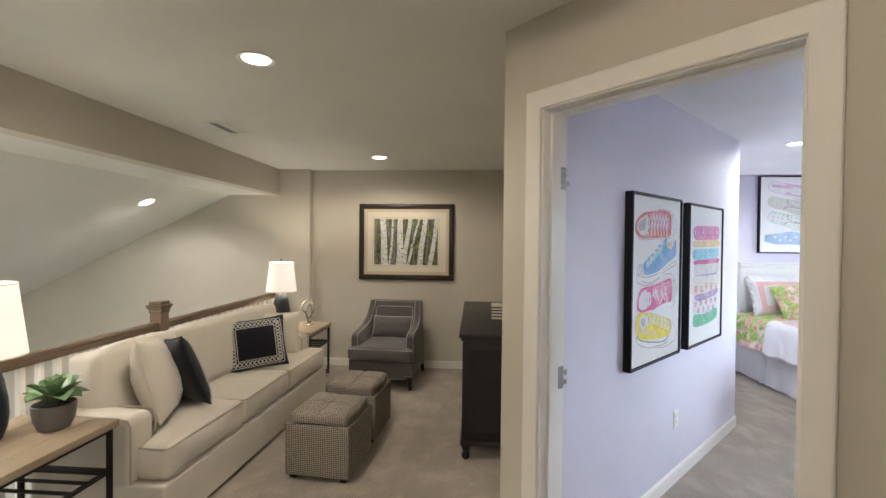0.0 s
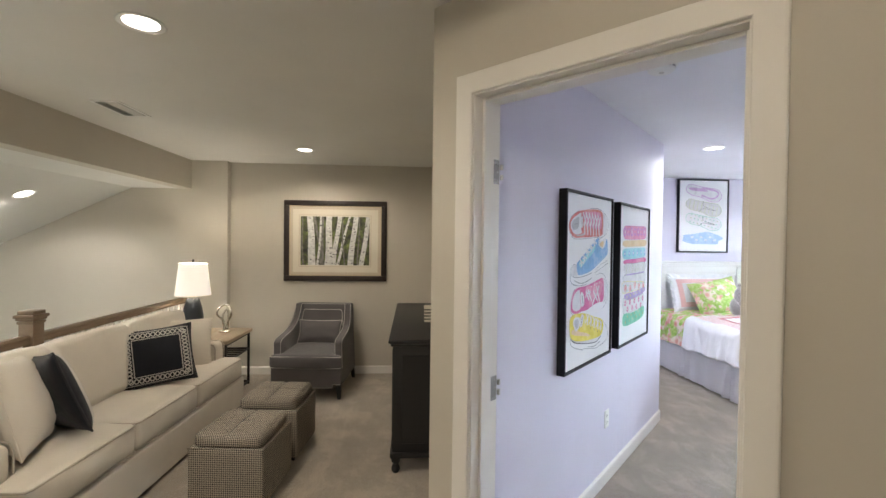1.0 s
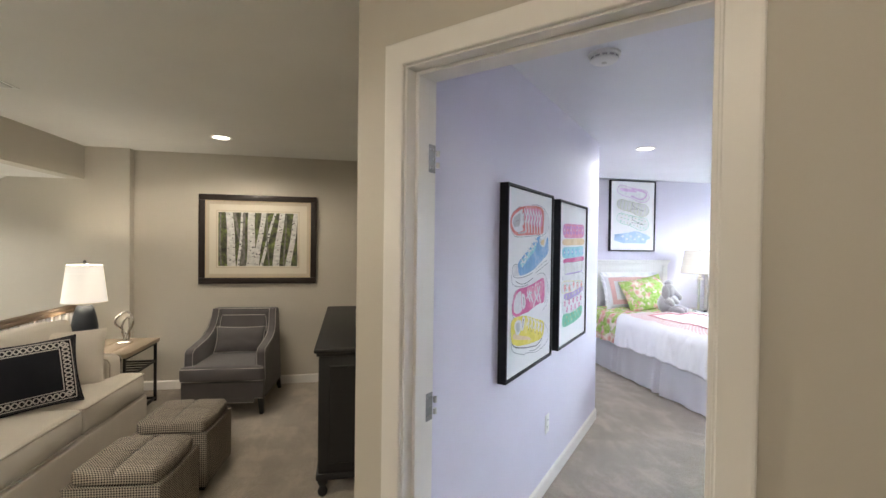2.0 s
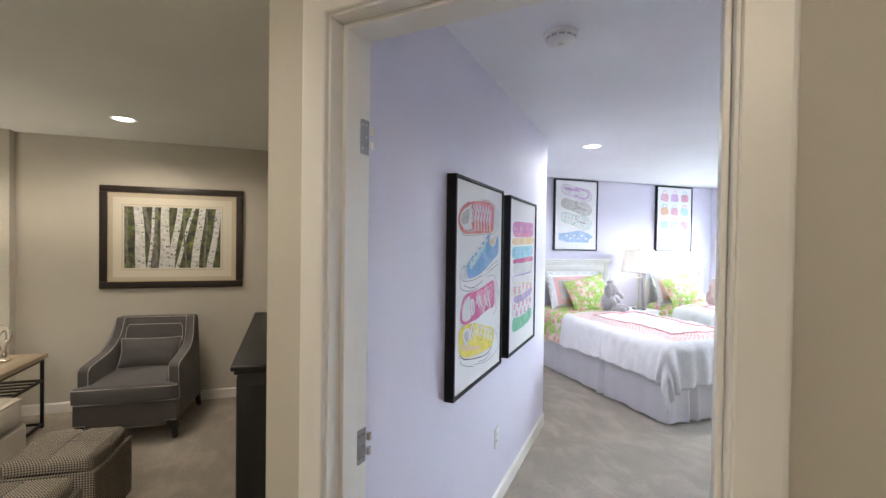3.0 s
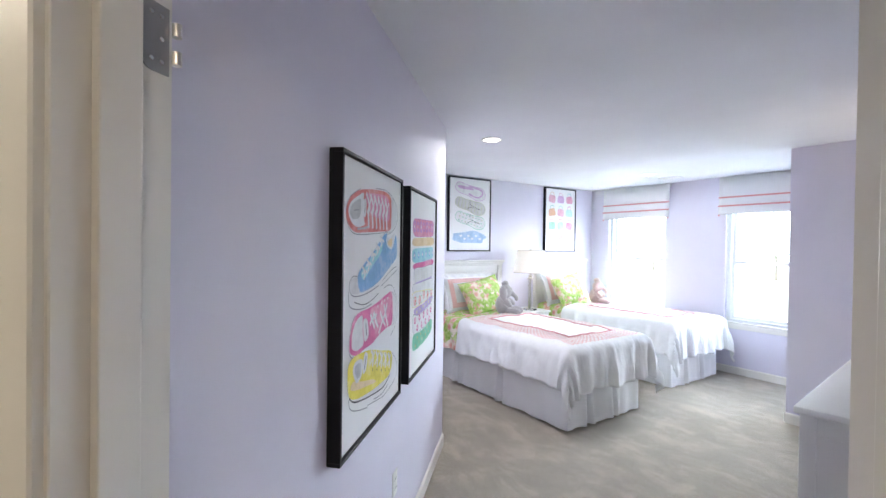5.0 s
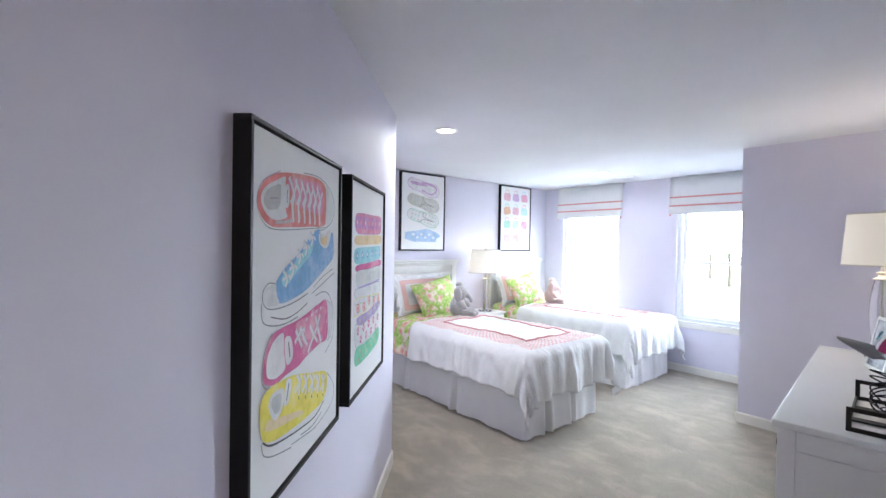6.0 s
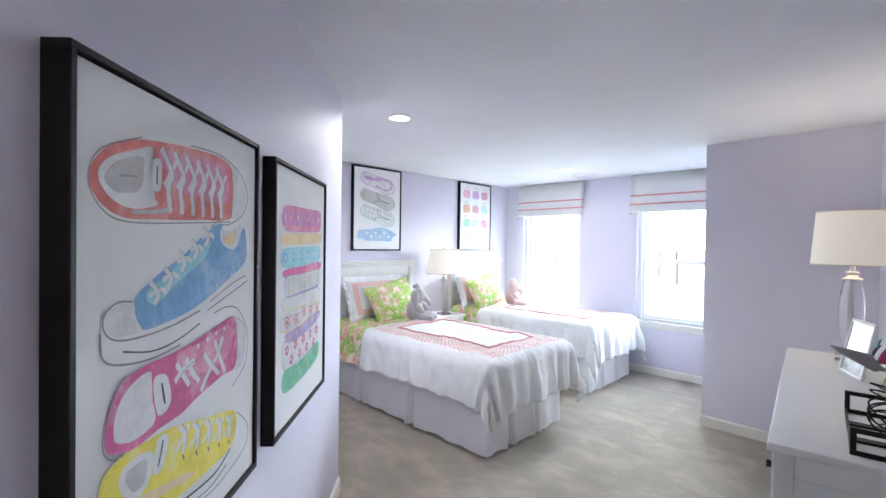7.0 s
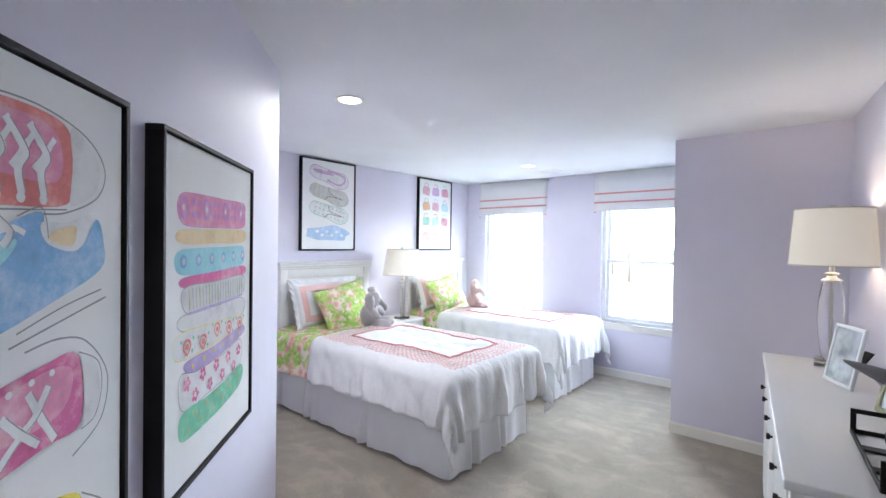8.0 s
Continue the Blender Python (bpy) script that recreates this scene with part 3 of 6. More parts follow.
WASH = {k: mat_wash("wash_" + k, tuple(v * 0.87 + 0.80 * 0.13 for v in c)) for k, c in {
    "red": (0.72, 0.18, 0.17), "blue": (0.17, 0.40, 0.70), "magenta": (0.66, 0.09, 0.30), "yellow": (0.80, 0.68, 0.05),
    "grey": (0.50, 0.50, 0.51), "pink": (0.74, 0.25, 0.42), "peach": (0.80, 0.62, 0.36), "cyan": (0.30, 0.66, 0.74),
    "lilac": (0.46, 0.36, 0.66), "green": (0.15, 0.55, 0.36), "olive": (0.42, 0.46, 0.22), "white": (0.78, 0.78, 0.80),
    "violet": (0.55, 0.22, 0.58), "orange": (0.78, 0.34, 0.10)}.items()}
PALE = {k: mat_wash("pale_wash_" + k, tuple(v * 0.72 + 0.82 * 0.28 for v in bsdf(m).inputs["Base Color"].default_value[:3])) for k, m in WASH.items()}

# ---- recessed lights, vents, smoke detector, outlet ----


def recessed_light(at, label, tilt=0.0):
    t = thing("recessed_light", at, label, "ceiling light", "recessed ceiling lights")
    part("trim_ring", lathe([(0.075, 0.0), (0.088, -0.001), (0.092, -0.005), (0.086, -0.008), (0.068, -0.004), (0.066, 0.0)], 32, False), PLASTIC, t)
    part("lens", lathe([(0.067, -0.0035), (0.03, -0.0055), (0.002, -0.006)], 28), CANGLOW, t, "glowing warm white lens")
    return t


for cx, cy in LOFT_CANS:
    recessed_light(pose(cx, cy, CEIL), "lit round recessed light in the loft ceiling, the hall's two unseen")
# fittings for the one visible stair can and the two added fill lamps
for cx, cy, cz in STAIR_CANS_AND_FILLS:
    recessed_light(pose(cx, cy, cz, 0, -25.3, 0), "lit round recessed light in the sloping stairwell ceiling, two of three added unseen")
for cx, cy in ((2.71, 3.87), (5.41, 4.12)):
    recessed_light(pose(cx, cy, CEIL), "lit round recessed light in the bedroom ceiling")


def ceiling_vent(at, sx, sy, label):
    t = thing("ceiling_vent", at, label, "vent", "ceiling vents")
    fr = box(-sx / 2, sx / 2, -sy / 2, -sy / 2 + 0.02, -0.006, 0, 0.002, 1)
    box(-sx / 2, sx / 2, sy / 2 - 0.02, sy / 2, -0.006, 0, 0.002, 1, bm=fr)
    box(-sx / 2, -sx / 2 + 0.02, -sy / 2 + 0.02, sy / 2 - 0.02, -0.006, 0, 0.002, 1, bm=fr)
    box(sx / 2 - 0.02, sx / 2, -sy / 2 + 0.02, sy / 2 - 0.02, -0.006, 0, 0.002, 1, bm=fr)
    part("frame", fr, PLASTIC, t)
    part("backing", box(-sx / 2 + 0.02, sx / 2 - 0.02, -sy / 2 + 0.02, sy / 2 - 0.02, -0.001, -0.0002), DARK, t)
    k = int((sx - 0.04) / 0.014)
    for i in range(k):
        x = -sx / 2 + 0.027 + i * 0.014
        part("slat", moved(box(-0.0045, 0.0045, -sy / 2 + 0.02, sy / 2 - 0.02, -0.0006, 0.0006), pose(x, 0, -0.0045, 0, 40 if i < k / 2 else -40, 0)), PLASTIC, t)
    return t


ceiling_vent(pose(-2.0, 3.21, CEIL), 0.19, 0.36, "white louvred air vent in the loft ceiling")
ceiling_vent(pose(5.86, 4.09, CEIL), 0.15, 0.26, "white louvred air vent in the bedroom ceiling")
SLOTGREY = mat_new("shadow_grey_plastic", (0.42, 0.42, 0.42), 0.6)
sd = thing("smoke_detector", pose(1.20, 2.125, CEIL), "round white smoke detector on the bedroom ceiling", "smoke detector")
part("base", lathe([(0.073, 0), (0.073, -0.010), (0.066, -0.014)], 36), PLASTIC, sd)
part("cover", lathe([(0.062, -0.012), (0.062, -0.030), (0.052, -0.038), (0.03, -0.040), (0.002, -0.041)], 36), PLASTIC, sd)
for i in range(12):
    part("slot", moved(box(0.0612, 0.0628, -0.011, 0.011, -0.026, -0.018), pose(0, 0, 0, 0, 0, i * 30)), SLOTGREY, sd)
part("test_button", lathe([(0.012, -0.040), (0.012, -0.043), (0.002, -0.0435)], 20), STEEL, sd)
WALLART = Matrix(((UX, -UY, 0, 0.75), (UY, UX, 0, 2.27), (0, 0, 1, 0), (0, 0, 0, 1)))
ou = thing("outlet", WALLART @ pose(0.755, 0, 0.415), "white duplex electrical outlet on the lavender wall", "outlet")
part("cover_plate", box(-0.036, 0.036, -0.006, 0, -0.058, 0.058, 0.003, 2), PLASTIC, ou)
for dz in (-0.021, 0.021):
    so = part("socket", moved(lathe([(0.0165, 0), (0.0165, 0.002), (0.015, 0.0025)], 20), pose(0, -0.006, dz, 90, 0, 0)), PLASTIC, ou)
    for dx in (-0.006, 0.006):
        part("slot", box(dx - 0.001, dx + 0.001, -0.0092, -0.0086, dz - 0.002, dz + 0.006), DARK, so)

# ---- framed pictures ----


def smooth_loop(points, n=5):
    pts = [Vector((x, z)) for x, z in points]
    out = []
    k = len(pts)
    for i in range(k):
        p0, p1, p2, p3 = pts[i - 1], pts[i], pts[(i + 1) % k], pts[(i + 2) % k]
        for j in range(n):
            t = j / n
            out.append(0.5 * ((2 * p1) + (p2 - p0) * t + (2 * p0 - 5 * p1 + 4 * p2 - p3) * t * t + (3 * p1 - p0 - 3 * p2 + p3) * t ** 3))
    return out


def fill(points, y, n=5):
    """A flat painted patch with a hand-drawn outline, facing -y."""
    bm = bmesh.new()
    bm.faces.new([bm.verts.new((p.x, y, p.y)) for p in smooth_loop(points, n)])
    bmesh.ops.triangulate(bm, faces=bm.faces[:])
    return bm


def line(points, y, r=0.0016, closed=True, n=5):
    """A brush line through the points, as a thin flat ribbon facing -y."""
    if closed:
        pts = smooth_loop(points, n)
        pts.append(pts[0])
    else:
        ends = [points[0]] + list(points) + [points[-1]]
        pts = []
        for i in range(1, len(ends) - 2):
            a, b, c, d = (Vector(p) for p in ends[i - 1:i + 3])
            for j in range(n):
                t = j / n
                pts.append(0.5 * ((2 * b) + (c - a) * t + (2 * a - 5 * b + 4 * c - d) * t * t + (3 * b - a - 3 * c + d) * t ** 3))
        pts.append(Vector(points[-1]))
    bm = bmesh.new()
    rows = []
    for i, p in enumerate(pts):
        d = (pts[min(i + 1, len(pts) - 1)] - pts[max(i - 1, 0)])
        d = d.normalized() if d.length > 1e-9 else Vector((1, 0))
        o = Vector((-d.y, d.x)) * r * (0.6 + 0.8 * noise.noise(Vector((p.x * 40, p.y * 40, 3))) ** 2 + 0.3)
        rows.append((bm.verts.new((p.x + o.x, y, p.y + o.y)), bm.verts.new((p.x - o.x, y, p.y - o.y))))
    for a, b in zip(rows, rows[1:]):
        bm.faces.new((a[0], a[1], b[1], b[0]))
    return bm


class Sheet:
    """Paint on a picture: unit coordinates, x to the right and z up, over a canvas of w by h metres."""

    def __init__(self, owner, w, h, y, inks):
        self.owner, self.w, self.h, self.y, self.n, self.inks = owner, w, h, y, 0, inks

    def pts(self, points, at=(0, 0), size=(1, 1), turn=0.0):
        out = []
        c, s = math.cos(radians(turn)), math.sin(radians(turn))
        for x, z in points:
            X, Z = x * size[0] * self.w, z * size[1] * self.h
            out.append((at[0] * self.w + X * c - Z * s, at[1] * self.h + X * s + Z * c))
        return out

    def lift(self):
        self.n += 1
        return self.y - 0.0004 - 0.000035 * self.n

    def patch(self, name, color, points, **k):
        part(name, fill(self.pts(points, **k), self.lift()), self.inks[color], self.owner, "", None, False)

    def stroke(self, name, material, points, r=0.0016, closed=False, **k):
        part(name, line(self.pts(points, **k), self.lift(), r, closed), self.inks[material] if isinstance(material, str) else material, self.owner, "", None, False)


def framed_canvas(at, w, h, label, inks):
    """A deep black floater frame round a white canvas; its lower left corner at the pose, back at y = 0, facing -y."""
    t = thing("wall_art", at, label, "picture", "shoe pictures")
    d, f = 0.045, 0.013
    fr = box(0, w, -d, 0, 0, f, 0.0015, 1)
    box(0, w, -d, 0, h - f, h, 0.0015, 1, bm=fr)
    box(0, f, -d, 0, f, h - f, 0.0015, 1, bm=fr)
    box(w - f, w, -d, 0, f, h - f, 0.0015, 1, bm=fr)
    part("frame", fr, FRAMEBLACK, t, "black lacquered frame")
    cv = part("canvas", box(f + 0.003, w - f - 0.003, -d + 0.008, -0.002, f + 0.003, h - f - 0.003, 0.002, 1), CANVAS, t, "white painted canvas")
    return t, Sheet(cv, w, h, -d + 0.008, inks)


def ell(n=10, rx=0.5, rz=0.5, wob=0.0):
    return [(rx * math.cos(2 * math.pi * i / n) * (1 + wob * math.sin(3.3 * i)), rz * math.sin(2 * math.pi * i / n) * (1 + wob * math.cos(2.1 * i))) for i in range(n)]



art, sh = framed_canvas(WALLART @ pose(-0.01, 0, 0.868), 0.70, 0.972, "black framed canvas painted with four bright canvas sneakers", WASH)
# red sneaker from above: body, opening with grey insole, tongue label, laces, white toe
sh.patch("red_sneaker", "red", [(0.06, 0.80), (0.09, 0.84), (0.15, 0.868), (0.25, 0.89), (0.47, 0.909), (0.66, 0.914), (0.76, 0.893), (0.77, 0.818), (0.75, 0.762), (0.55, 0.75), (0.3, 0.742), (0.18, 0.74), (0.10, 0.76)])
sh.patch("red_shade", "pink", [(0.32, 0.88), (0.5, 0.895), (0.66, 0.898), (0.73, 0.87), (0.72, 0.80), (0.55, 0.80), (0.4, 0.81), (0.35, 0.84)])
sh.patch("opening", "white", [(0.09, 0.806), (0.12, 0.838), (0.21, 0.865), (0.29, 0.882), (0.265, 0.846), (0.265, 0.797), (0.31, 0.772), (0.21, 0.758), (0.13, 0.772)])
sh.patch("insole", "grey", [(0.11, 0.809), (0.15, 0.837), (0.24, 0.857), (0.25, 0.836), (0.235, 0.795), (0.16, 0.783), (0.12, 0.792)])
sh.stroke("insole_mark", SOFTINK, [(0.16, 0.813), (0.19, 0.816), (0.225, 0.818)], 0.0020)
sh.patch("tongue_label", "white", [(0.288, 0.855), (0.325, 0.859), (0.322, 0.804), (0.288, 0.802)])
sh.stroke("label_bar", INK, [(0.306, 0.848), (0.305, 0.812)], 0.0022)
sh.patch("toe_cap", "white", [(0.765, 0.90), (0.82, 0.885), (0.875, 0.845), (0.855, 0.79), (0.765, 0.762), (0.775, 0.82)])
for i in range(6):
    x = 0.345 + i * 0.062
    sh.stroke("lace", "white", [(x - 0.02, 0.886), (x + 0.03, 0.84), (x + 0.012, 0.81), (x + 0.022, 0.772)], 0.0075)
    sh.stroke("lace", "white", [(x + 0.055, 0.872), (x + 0.022, 0.838), (x - 0.006, 0.812)], 0.0055)
    sh.stroke("lace_edge", SOFTINK, [(x - 0.008, 0.886), (x + 0.042, 0.84), (x + 0.024, 0.81), (x + 0.034, 0.772)], 0.0010)
    sh.patch("eyelet", "white", ell(6, 0.012, 0.009), at=(x + 0.02, 0.766))
sh.stroke("outline", SOFTINK, [(0.24, 0.893), (0.10, 0.852), (0.058, 0.80), (0.10, 0.752), (0.20, 0.733), (0.5, 0.742), (0.75, 0.753)], 0.0014)
sh.stroke("outline", SOFTINK, [(0.47, 0.914), (0.66, 0.92), (0.82, 0.893), (0.895, 0.84), (0.865, 0.783), (0.75, 0.748), (0.66, 0.742)], 0.0016)
sh.stroke("outline", "grey", [(0.20, 0.752), (0.30, 0.757), (0.36, 0.765)], 0.004)
# blue sneaker from the side, toe down
sh.patch("blue_sneaker", "blue", [(0.21, 0.583), (0.23, 0.603), (0.32, 0.636), (0.43, 0.668), (0.55, 0.714), (0.67, 0.746), (0.68, 0.70), (0.79, 0.682), (0.86, 0.74), (0.89, 0.697), (0.88, 0.642), (0.7, 0.591), (0.53, 0.552), (0.39, 0.535), (0.25, 0.531), (0.22, 0.559)])
sh.patch("light_wash", "cyan", [(0.26, 0.60), (0.36, 0.632), (0.5, 0.68), (0.6, 0.70), (0.56, 0.66), (0.42, 0.615), (0.3, 0.575)])
sh.patch("deep_wash", "blue", [(0.36, 0.556), (0.52, 0.582), (0.68, 0.63), (0.84, 0.655), (0.72, 0.602), (0.55, 0.562)])
sh.patch("toe_cap", "white", [(0.21, 0.583), (0.15, 0.586), (0.115, 0.571), (0.115, 0.55), (0.15, 0.532), (0.24, 0.531), (0.215, 0.559)])
sh.patch("opening", "white", [(0.67, 0.728), (0.75, 0.73), (0.84, 0.747), (0.79, 0.682), (0.69, 0.692)])
sh.patch("lining", "peach", [(0.70, 0.712), (0.78, 0.725), (0.77, 0.69), (0.70, 0.697)])
for x, z in ((0.30, 0.59), (0.36, 0.617), (0.43, 0.65), (0.50, 0.675), (0.57, 0.705)):
    sh.stroke("lace", "white", [(x - 0.025, z + 0.03), (x + 0.012, z + 0.006), (x - 0.006, z - 0.016)], 0.0060)
    sh.stroke("lace", "white", [(x - 0.03, z + 0.004), (x + 0.02, z + 0.012), (x + 0.052, z + 0.004)], 0.0050)
    sh.stroke("lace_edge", SOFTINK, [(x - 0.012, z + 0.03), (x + 0.024, z + 0.006), (x + 0.008, z - 0.018)], 0.0009)
sh.stroke("outline", SOFTINK, [(0.205, 0.588), (0.15, 0.592), (0.108, 0.574), (0.108, 0.547), (0.15, 0.526), (0.25, 0.519), (0.39, 0.523), (0.53, 0.537)], 0.0019)
sh.stroke("sole_line", INK, [(0.17, 0.503), (0.29, 0.484), (0.41, 0.488), (0.53, 0.507)], 0.0014)
sh.stroke("sole_line", SOFTINK, [(0.095, 0.545), (0.105, 0.50), (0.17, 0.48), (0.29, 0.470), (0.42, 0.475)], 0.0019)
sh.stroke("sole_line", SOFTINK, [(0.88, 0.602), (0.74, 0.582), (0.60, 0.552)], 0.0014)
sh.stroke("sole_line", SOFTINK, [(0.90, 0.585), (0.76, 0.562), (0.58, 0.532)], 0.0017)
sh.stroke("outline", SOFTINK, [(0.60, 0.735), (0.67, 0.752), (0.69, 0.70)], 0.0012)
# magenta sneaker
sh.patch("magenta_sneaker", "magenta", [(0.115, 0.345), (0.115, 0.389), (0.14, 0.427), (0.17, 0.45), (0.25, 0.462), (0.39, 0.464), (0.53, 0.474), (0.67, 0.489), (0.79, 0.487), (0.80, 0.36), (0.68, 0.35), (0.51, 0.335), (0.43, 0.323), (0.31, 0.322), (0.22, 0.316), (0.155, 0.327)])
sh.patch("light_wash", "pink", [(0.40, 0.455), (0.55, 0.462), (0.70, 0.478), (0.77, 0.462), (0.74, 0.40), (0.6, 0.385), (0.45, 0.40)])
sh.patch("opening", "white", [(0.14, 0.358), (0.15, 0.405), (0.2, 0.437), (0.278, 0.446), (0.28, 0.401), (0.30, 0.345), (0.23, 0.332), (0.17, 0.34)])
sh.patch("tongue_label", "white", [(0.292, 0.426), (0.352, 0.422), (0.372, 0.363), (0.312, 0.351)])
sh.stroke("label_bar", INK, [(0.328, 0.412), (0.336, 0.388), (0.344, 0.366)], 0.0030)
for pts in ([(0.40, 0.438), (0.43, 0.41), (0.47, 0.376)], [(0.45, 0.44), (0.49, 0.40), (0.53, 0.372)], [(0.54, 0.345), (0.585, 0.375), (0.63, 0.397)], [(0.63, 0.452), (0.67, 0.40), (0.71, 0.355)], [(0.69, 0.452), (0.65, 0.41), (0.61, 0.39)], [(0.39, 0.40), (0.44, 0.418), (0.50, 0.425)], [(0.56, 0.43), (0.60, 0.40), (0.66, 0.362)]):
    sh.stroke("lace", "white", pts, 0.0075)
    sh.stroke("lace_edge", SOFTINK, [(x + 0.013, z) for x, z in pts], 0.0010)
for x, z in ((0.52, 0.455), (0.58, 0.462), (0.64, 0.468), (0.70, 0.472)):
    sh.patch("eyelet", "white", ell(6, 0.009, 0.006), at=(x, z))
sh.patch("toe_cap", "white", [(0.80, 0.487), (0.855, 0.46), (0.875, 0.41), (0.855, 0.365), (0.81, 0.35), (0.815, 0.42)])
sh.stroke("outline", SOFTINK, [(0.62, 0.52), (0.72, 0.527), (0.82, 0.507), (0.905, 0.43), (0.88, 0.345), (0.77, 0.305)], 0.0017)
sh.stroke("outline", SOFTINK, [(0.79, 0.492), (0.865, 0.462), (0.882, 0.41), (0.855, 0.357), (0.80, 0.345)], 0.0012)
sh.stroke("outline", SOFTINK, [(0.30, 0.312), (0.21, 0.307), (0.145, 0.318), (0.105, 0.345), (0.107, 0.392), (0.135, 0.432), (0.18, 0.458)], 0.0017)
# yellow sneaker
sh.patch("yellow_sneaker", "yellow", [(0.09, 0.245), (0.10, 0.30), (0.17, 0.318), (0.27, 0.315), (0.40, 0.304), (0.59, 0.27), (0.78, 0.234), (0.80, 0.178), (0.74, 0.14), (0.60, 0.138), (0.46, 0.143), (0.32, 0.154), (0.21, 0.166), (0.125, 0.188), (0.10, 0.215)])
sh.patch("ochre_wash", "peach", [(0.13, 0.215), (0.22, 0.195), (0.36, 0.178), (0.50, 0.162), (0.44, 0.185), (0.28, 0.212), (0.16, 0.236)])
sh.patch("opening", "white", [(0.155, 0.276), (0.19, 0.298), (0.285, 0.288), (0.272, 0.234), (0.21, 0.221), (0.175, 0.243)])
sh.patch("insole", "grey", [(0.178, 0.272), (0.2, 0.286), (0.262, 0.279), (0.252, 0.241), (0.21, 0.237)])
sh.patch("tongue_label", "white", [(0.31, 0.304), (0.36, 0.294), (0.332, 0.24), (0.288, 0.242)])
sh.stroke("label_bar", INK, [(0.334, 0.294), (0.322, 0.268), (0.311, 0.248)], 0.0026)
for i in range(5):
    x, z = 0.415 + i * 0.076, 0.30 - i * 0.016
    sh.stroke("lace", "white", [(x, z), (x + 0.03, z - 0.03), (x + 0.02, z - 0.066)], 0.0075)
    sh.stroke("lace", "white", [(x + 0.055, z - 0.012), (x + 0.02, z - 0.034), (x - 0.02, z - 0.05)], 0.0050)
    sh.stroke("lace_edge", SOFTINK, [(x + 0.012, z), (x + 0.042, z - 0.03), (x + 0.032, z - 0.066)], 0.0010)
    sh.stroke("eyelet", INK, [(x + 0.018, z - 0.070), (x + 0.024, z - 0.082)], 0.0026)
sh.stroke("sole_line", INK, [(0.11, 0.192), (0.16, 0.168), (0.25, 0.150), (0.43, 0.128), (0.63, 0.114), (0.75, 0.137)], 0.0026)
sh.stroke("sole_line", SOFTINK, [(0.80, 0.226), (0.905, 0.16), (0.88, 0.10), (0.66, 0.076), (0.51, 0.088), (0.36, 0.106)], 0.0017)
sh.stroke("sole_line", SOFTINK, [(0.72, 0.105), (0.60, 0.092), (0.46, 0.104)], 0.0022)
sh.stroke("sole_line", SOFTINK, [(0.10, 0.19), (0.12, 0.155), (0.20, 0.128), (0.36, 0.098)], 0.0019)
sh.stroke("outline", SOFTINK, [(0.165, 0.323), (0.095, 0.302), (0.082, 0.245), (0.10, 0.20)], 0.0012)

art, sh = framed_canvas(WALLART @ pose(0.83, 0, 0.862), 0.705, 0.972, "black framed canvas painted with a stack of patterned shoe soles", WASH)
bands = (
    ("pink", [(0.12, 0.80), (0.15, 0.835), (0.25, 0.845), (0.6, 0.85), (0.86, 0.852), (0.89, 0.813), (0.86, 0.762), (0.6, 0.752), (0.25, 0.748), (0.15, 0.76)]),
    ("peach", [(0.14, 0.735), (0.4, 0.742), (0.86, 0.748), (0.87, 0.706), (0.5, 0.700), (0.15, 0.70)]),
    ("cyan", [(0.10, 0.649), (0.14, 0.678), (0.3, 0.684), (0.6, 0.686), (0.85, 0.688), (0.865, 0.655), (0.85, 0.622), (0.6, 0.612), (0.3, 0.608), (0.14, 0.615)]),
    ("magenta", [(0.17, 0.602), (0.5, 0.607), (0.86, 0.612), (0.865, 0.578), (0.5, 0.575), (0.18, 0.574)]),
    ("white", [(0.18, 0.572), (0.5, 0.574), (0.86, 0.574), (0.84, 0.50), (0.5, 0.497), (0.21, 0.497)]),
    ("white", [(0.16, 0.495), (0.5, 0.492), (0.86, 0.488), (0.84, 0.425), (0.5, 0.438), (0.17, 0.452)]),
    ("white", [(0.10, 0.435), (0.2, 0.45), (0.5, 0.438), (0.84, 0.422), (0.86, 0.395), (0.8, 0.378), (0.4, 0.368), (0.15, 0.372), (0.10, 0.395)]),
    ("lilac", [(0.20, 0.360), (0.5, 0.362), (0.84, 0.380), (0.87, 0.350), (0.6, 0.324), (0.3, 0.318), (0.21, 0.328)]),
    ("white", [(0.15, 0.330), (0.3, 0.316), (0.6, 0.318), (0.83, 0.330), (0.82, 0.238), (0.6, 0.226), (0.4, 0.222), (0.17, 0.228)]),
    ("green", [(0.17, 0.220), (0.4, 0.214), (0.6, 0.218), (0.84, 0.232), (0.835, 0.165), (0.6, 0.138), (0.28, 0.134), (0.15, 0.152)]),
)
for i, (col, band) in enumerate(bands):
    sh.patch("sole_stripe", col, band)
    sh.stroke("outline", ("violet", "peach", "cyan", "lilac", SOFTINK, SOFTINK, "yellow", "violet", SOFTINK, "green")[i], band, 0.0013, True)
for k in range(4):
    x = 0.17 + k * 0.215
    sh.stroke("ring", "violet", ell(9, 0.034, 0.026), 0.0075, True, at=(x, 0.80 + 0.004 * k))
    sh.patch("ring_heart", "white", ell(6, 0.012, 0.009), at=(x, 0.80 + 0.004 * k))
    if k < 3:
        for dx in (-0.022, 0.022):
            for dz in (-0.018, 0.018):
                sh.patch("petal", "violet", ell(7, 0.017, 0.011), at=(x + 0.107 + dx, 0.802 + 0.004 * k + dz))
    sh.patch("sole_spot", "peach", ell(9, 0.062, 0.016, 0.08), at=(0.25 + k * 0.17, 0.721))
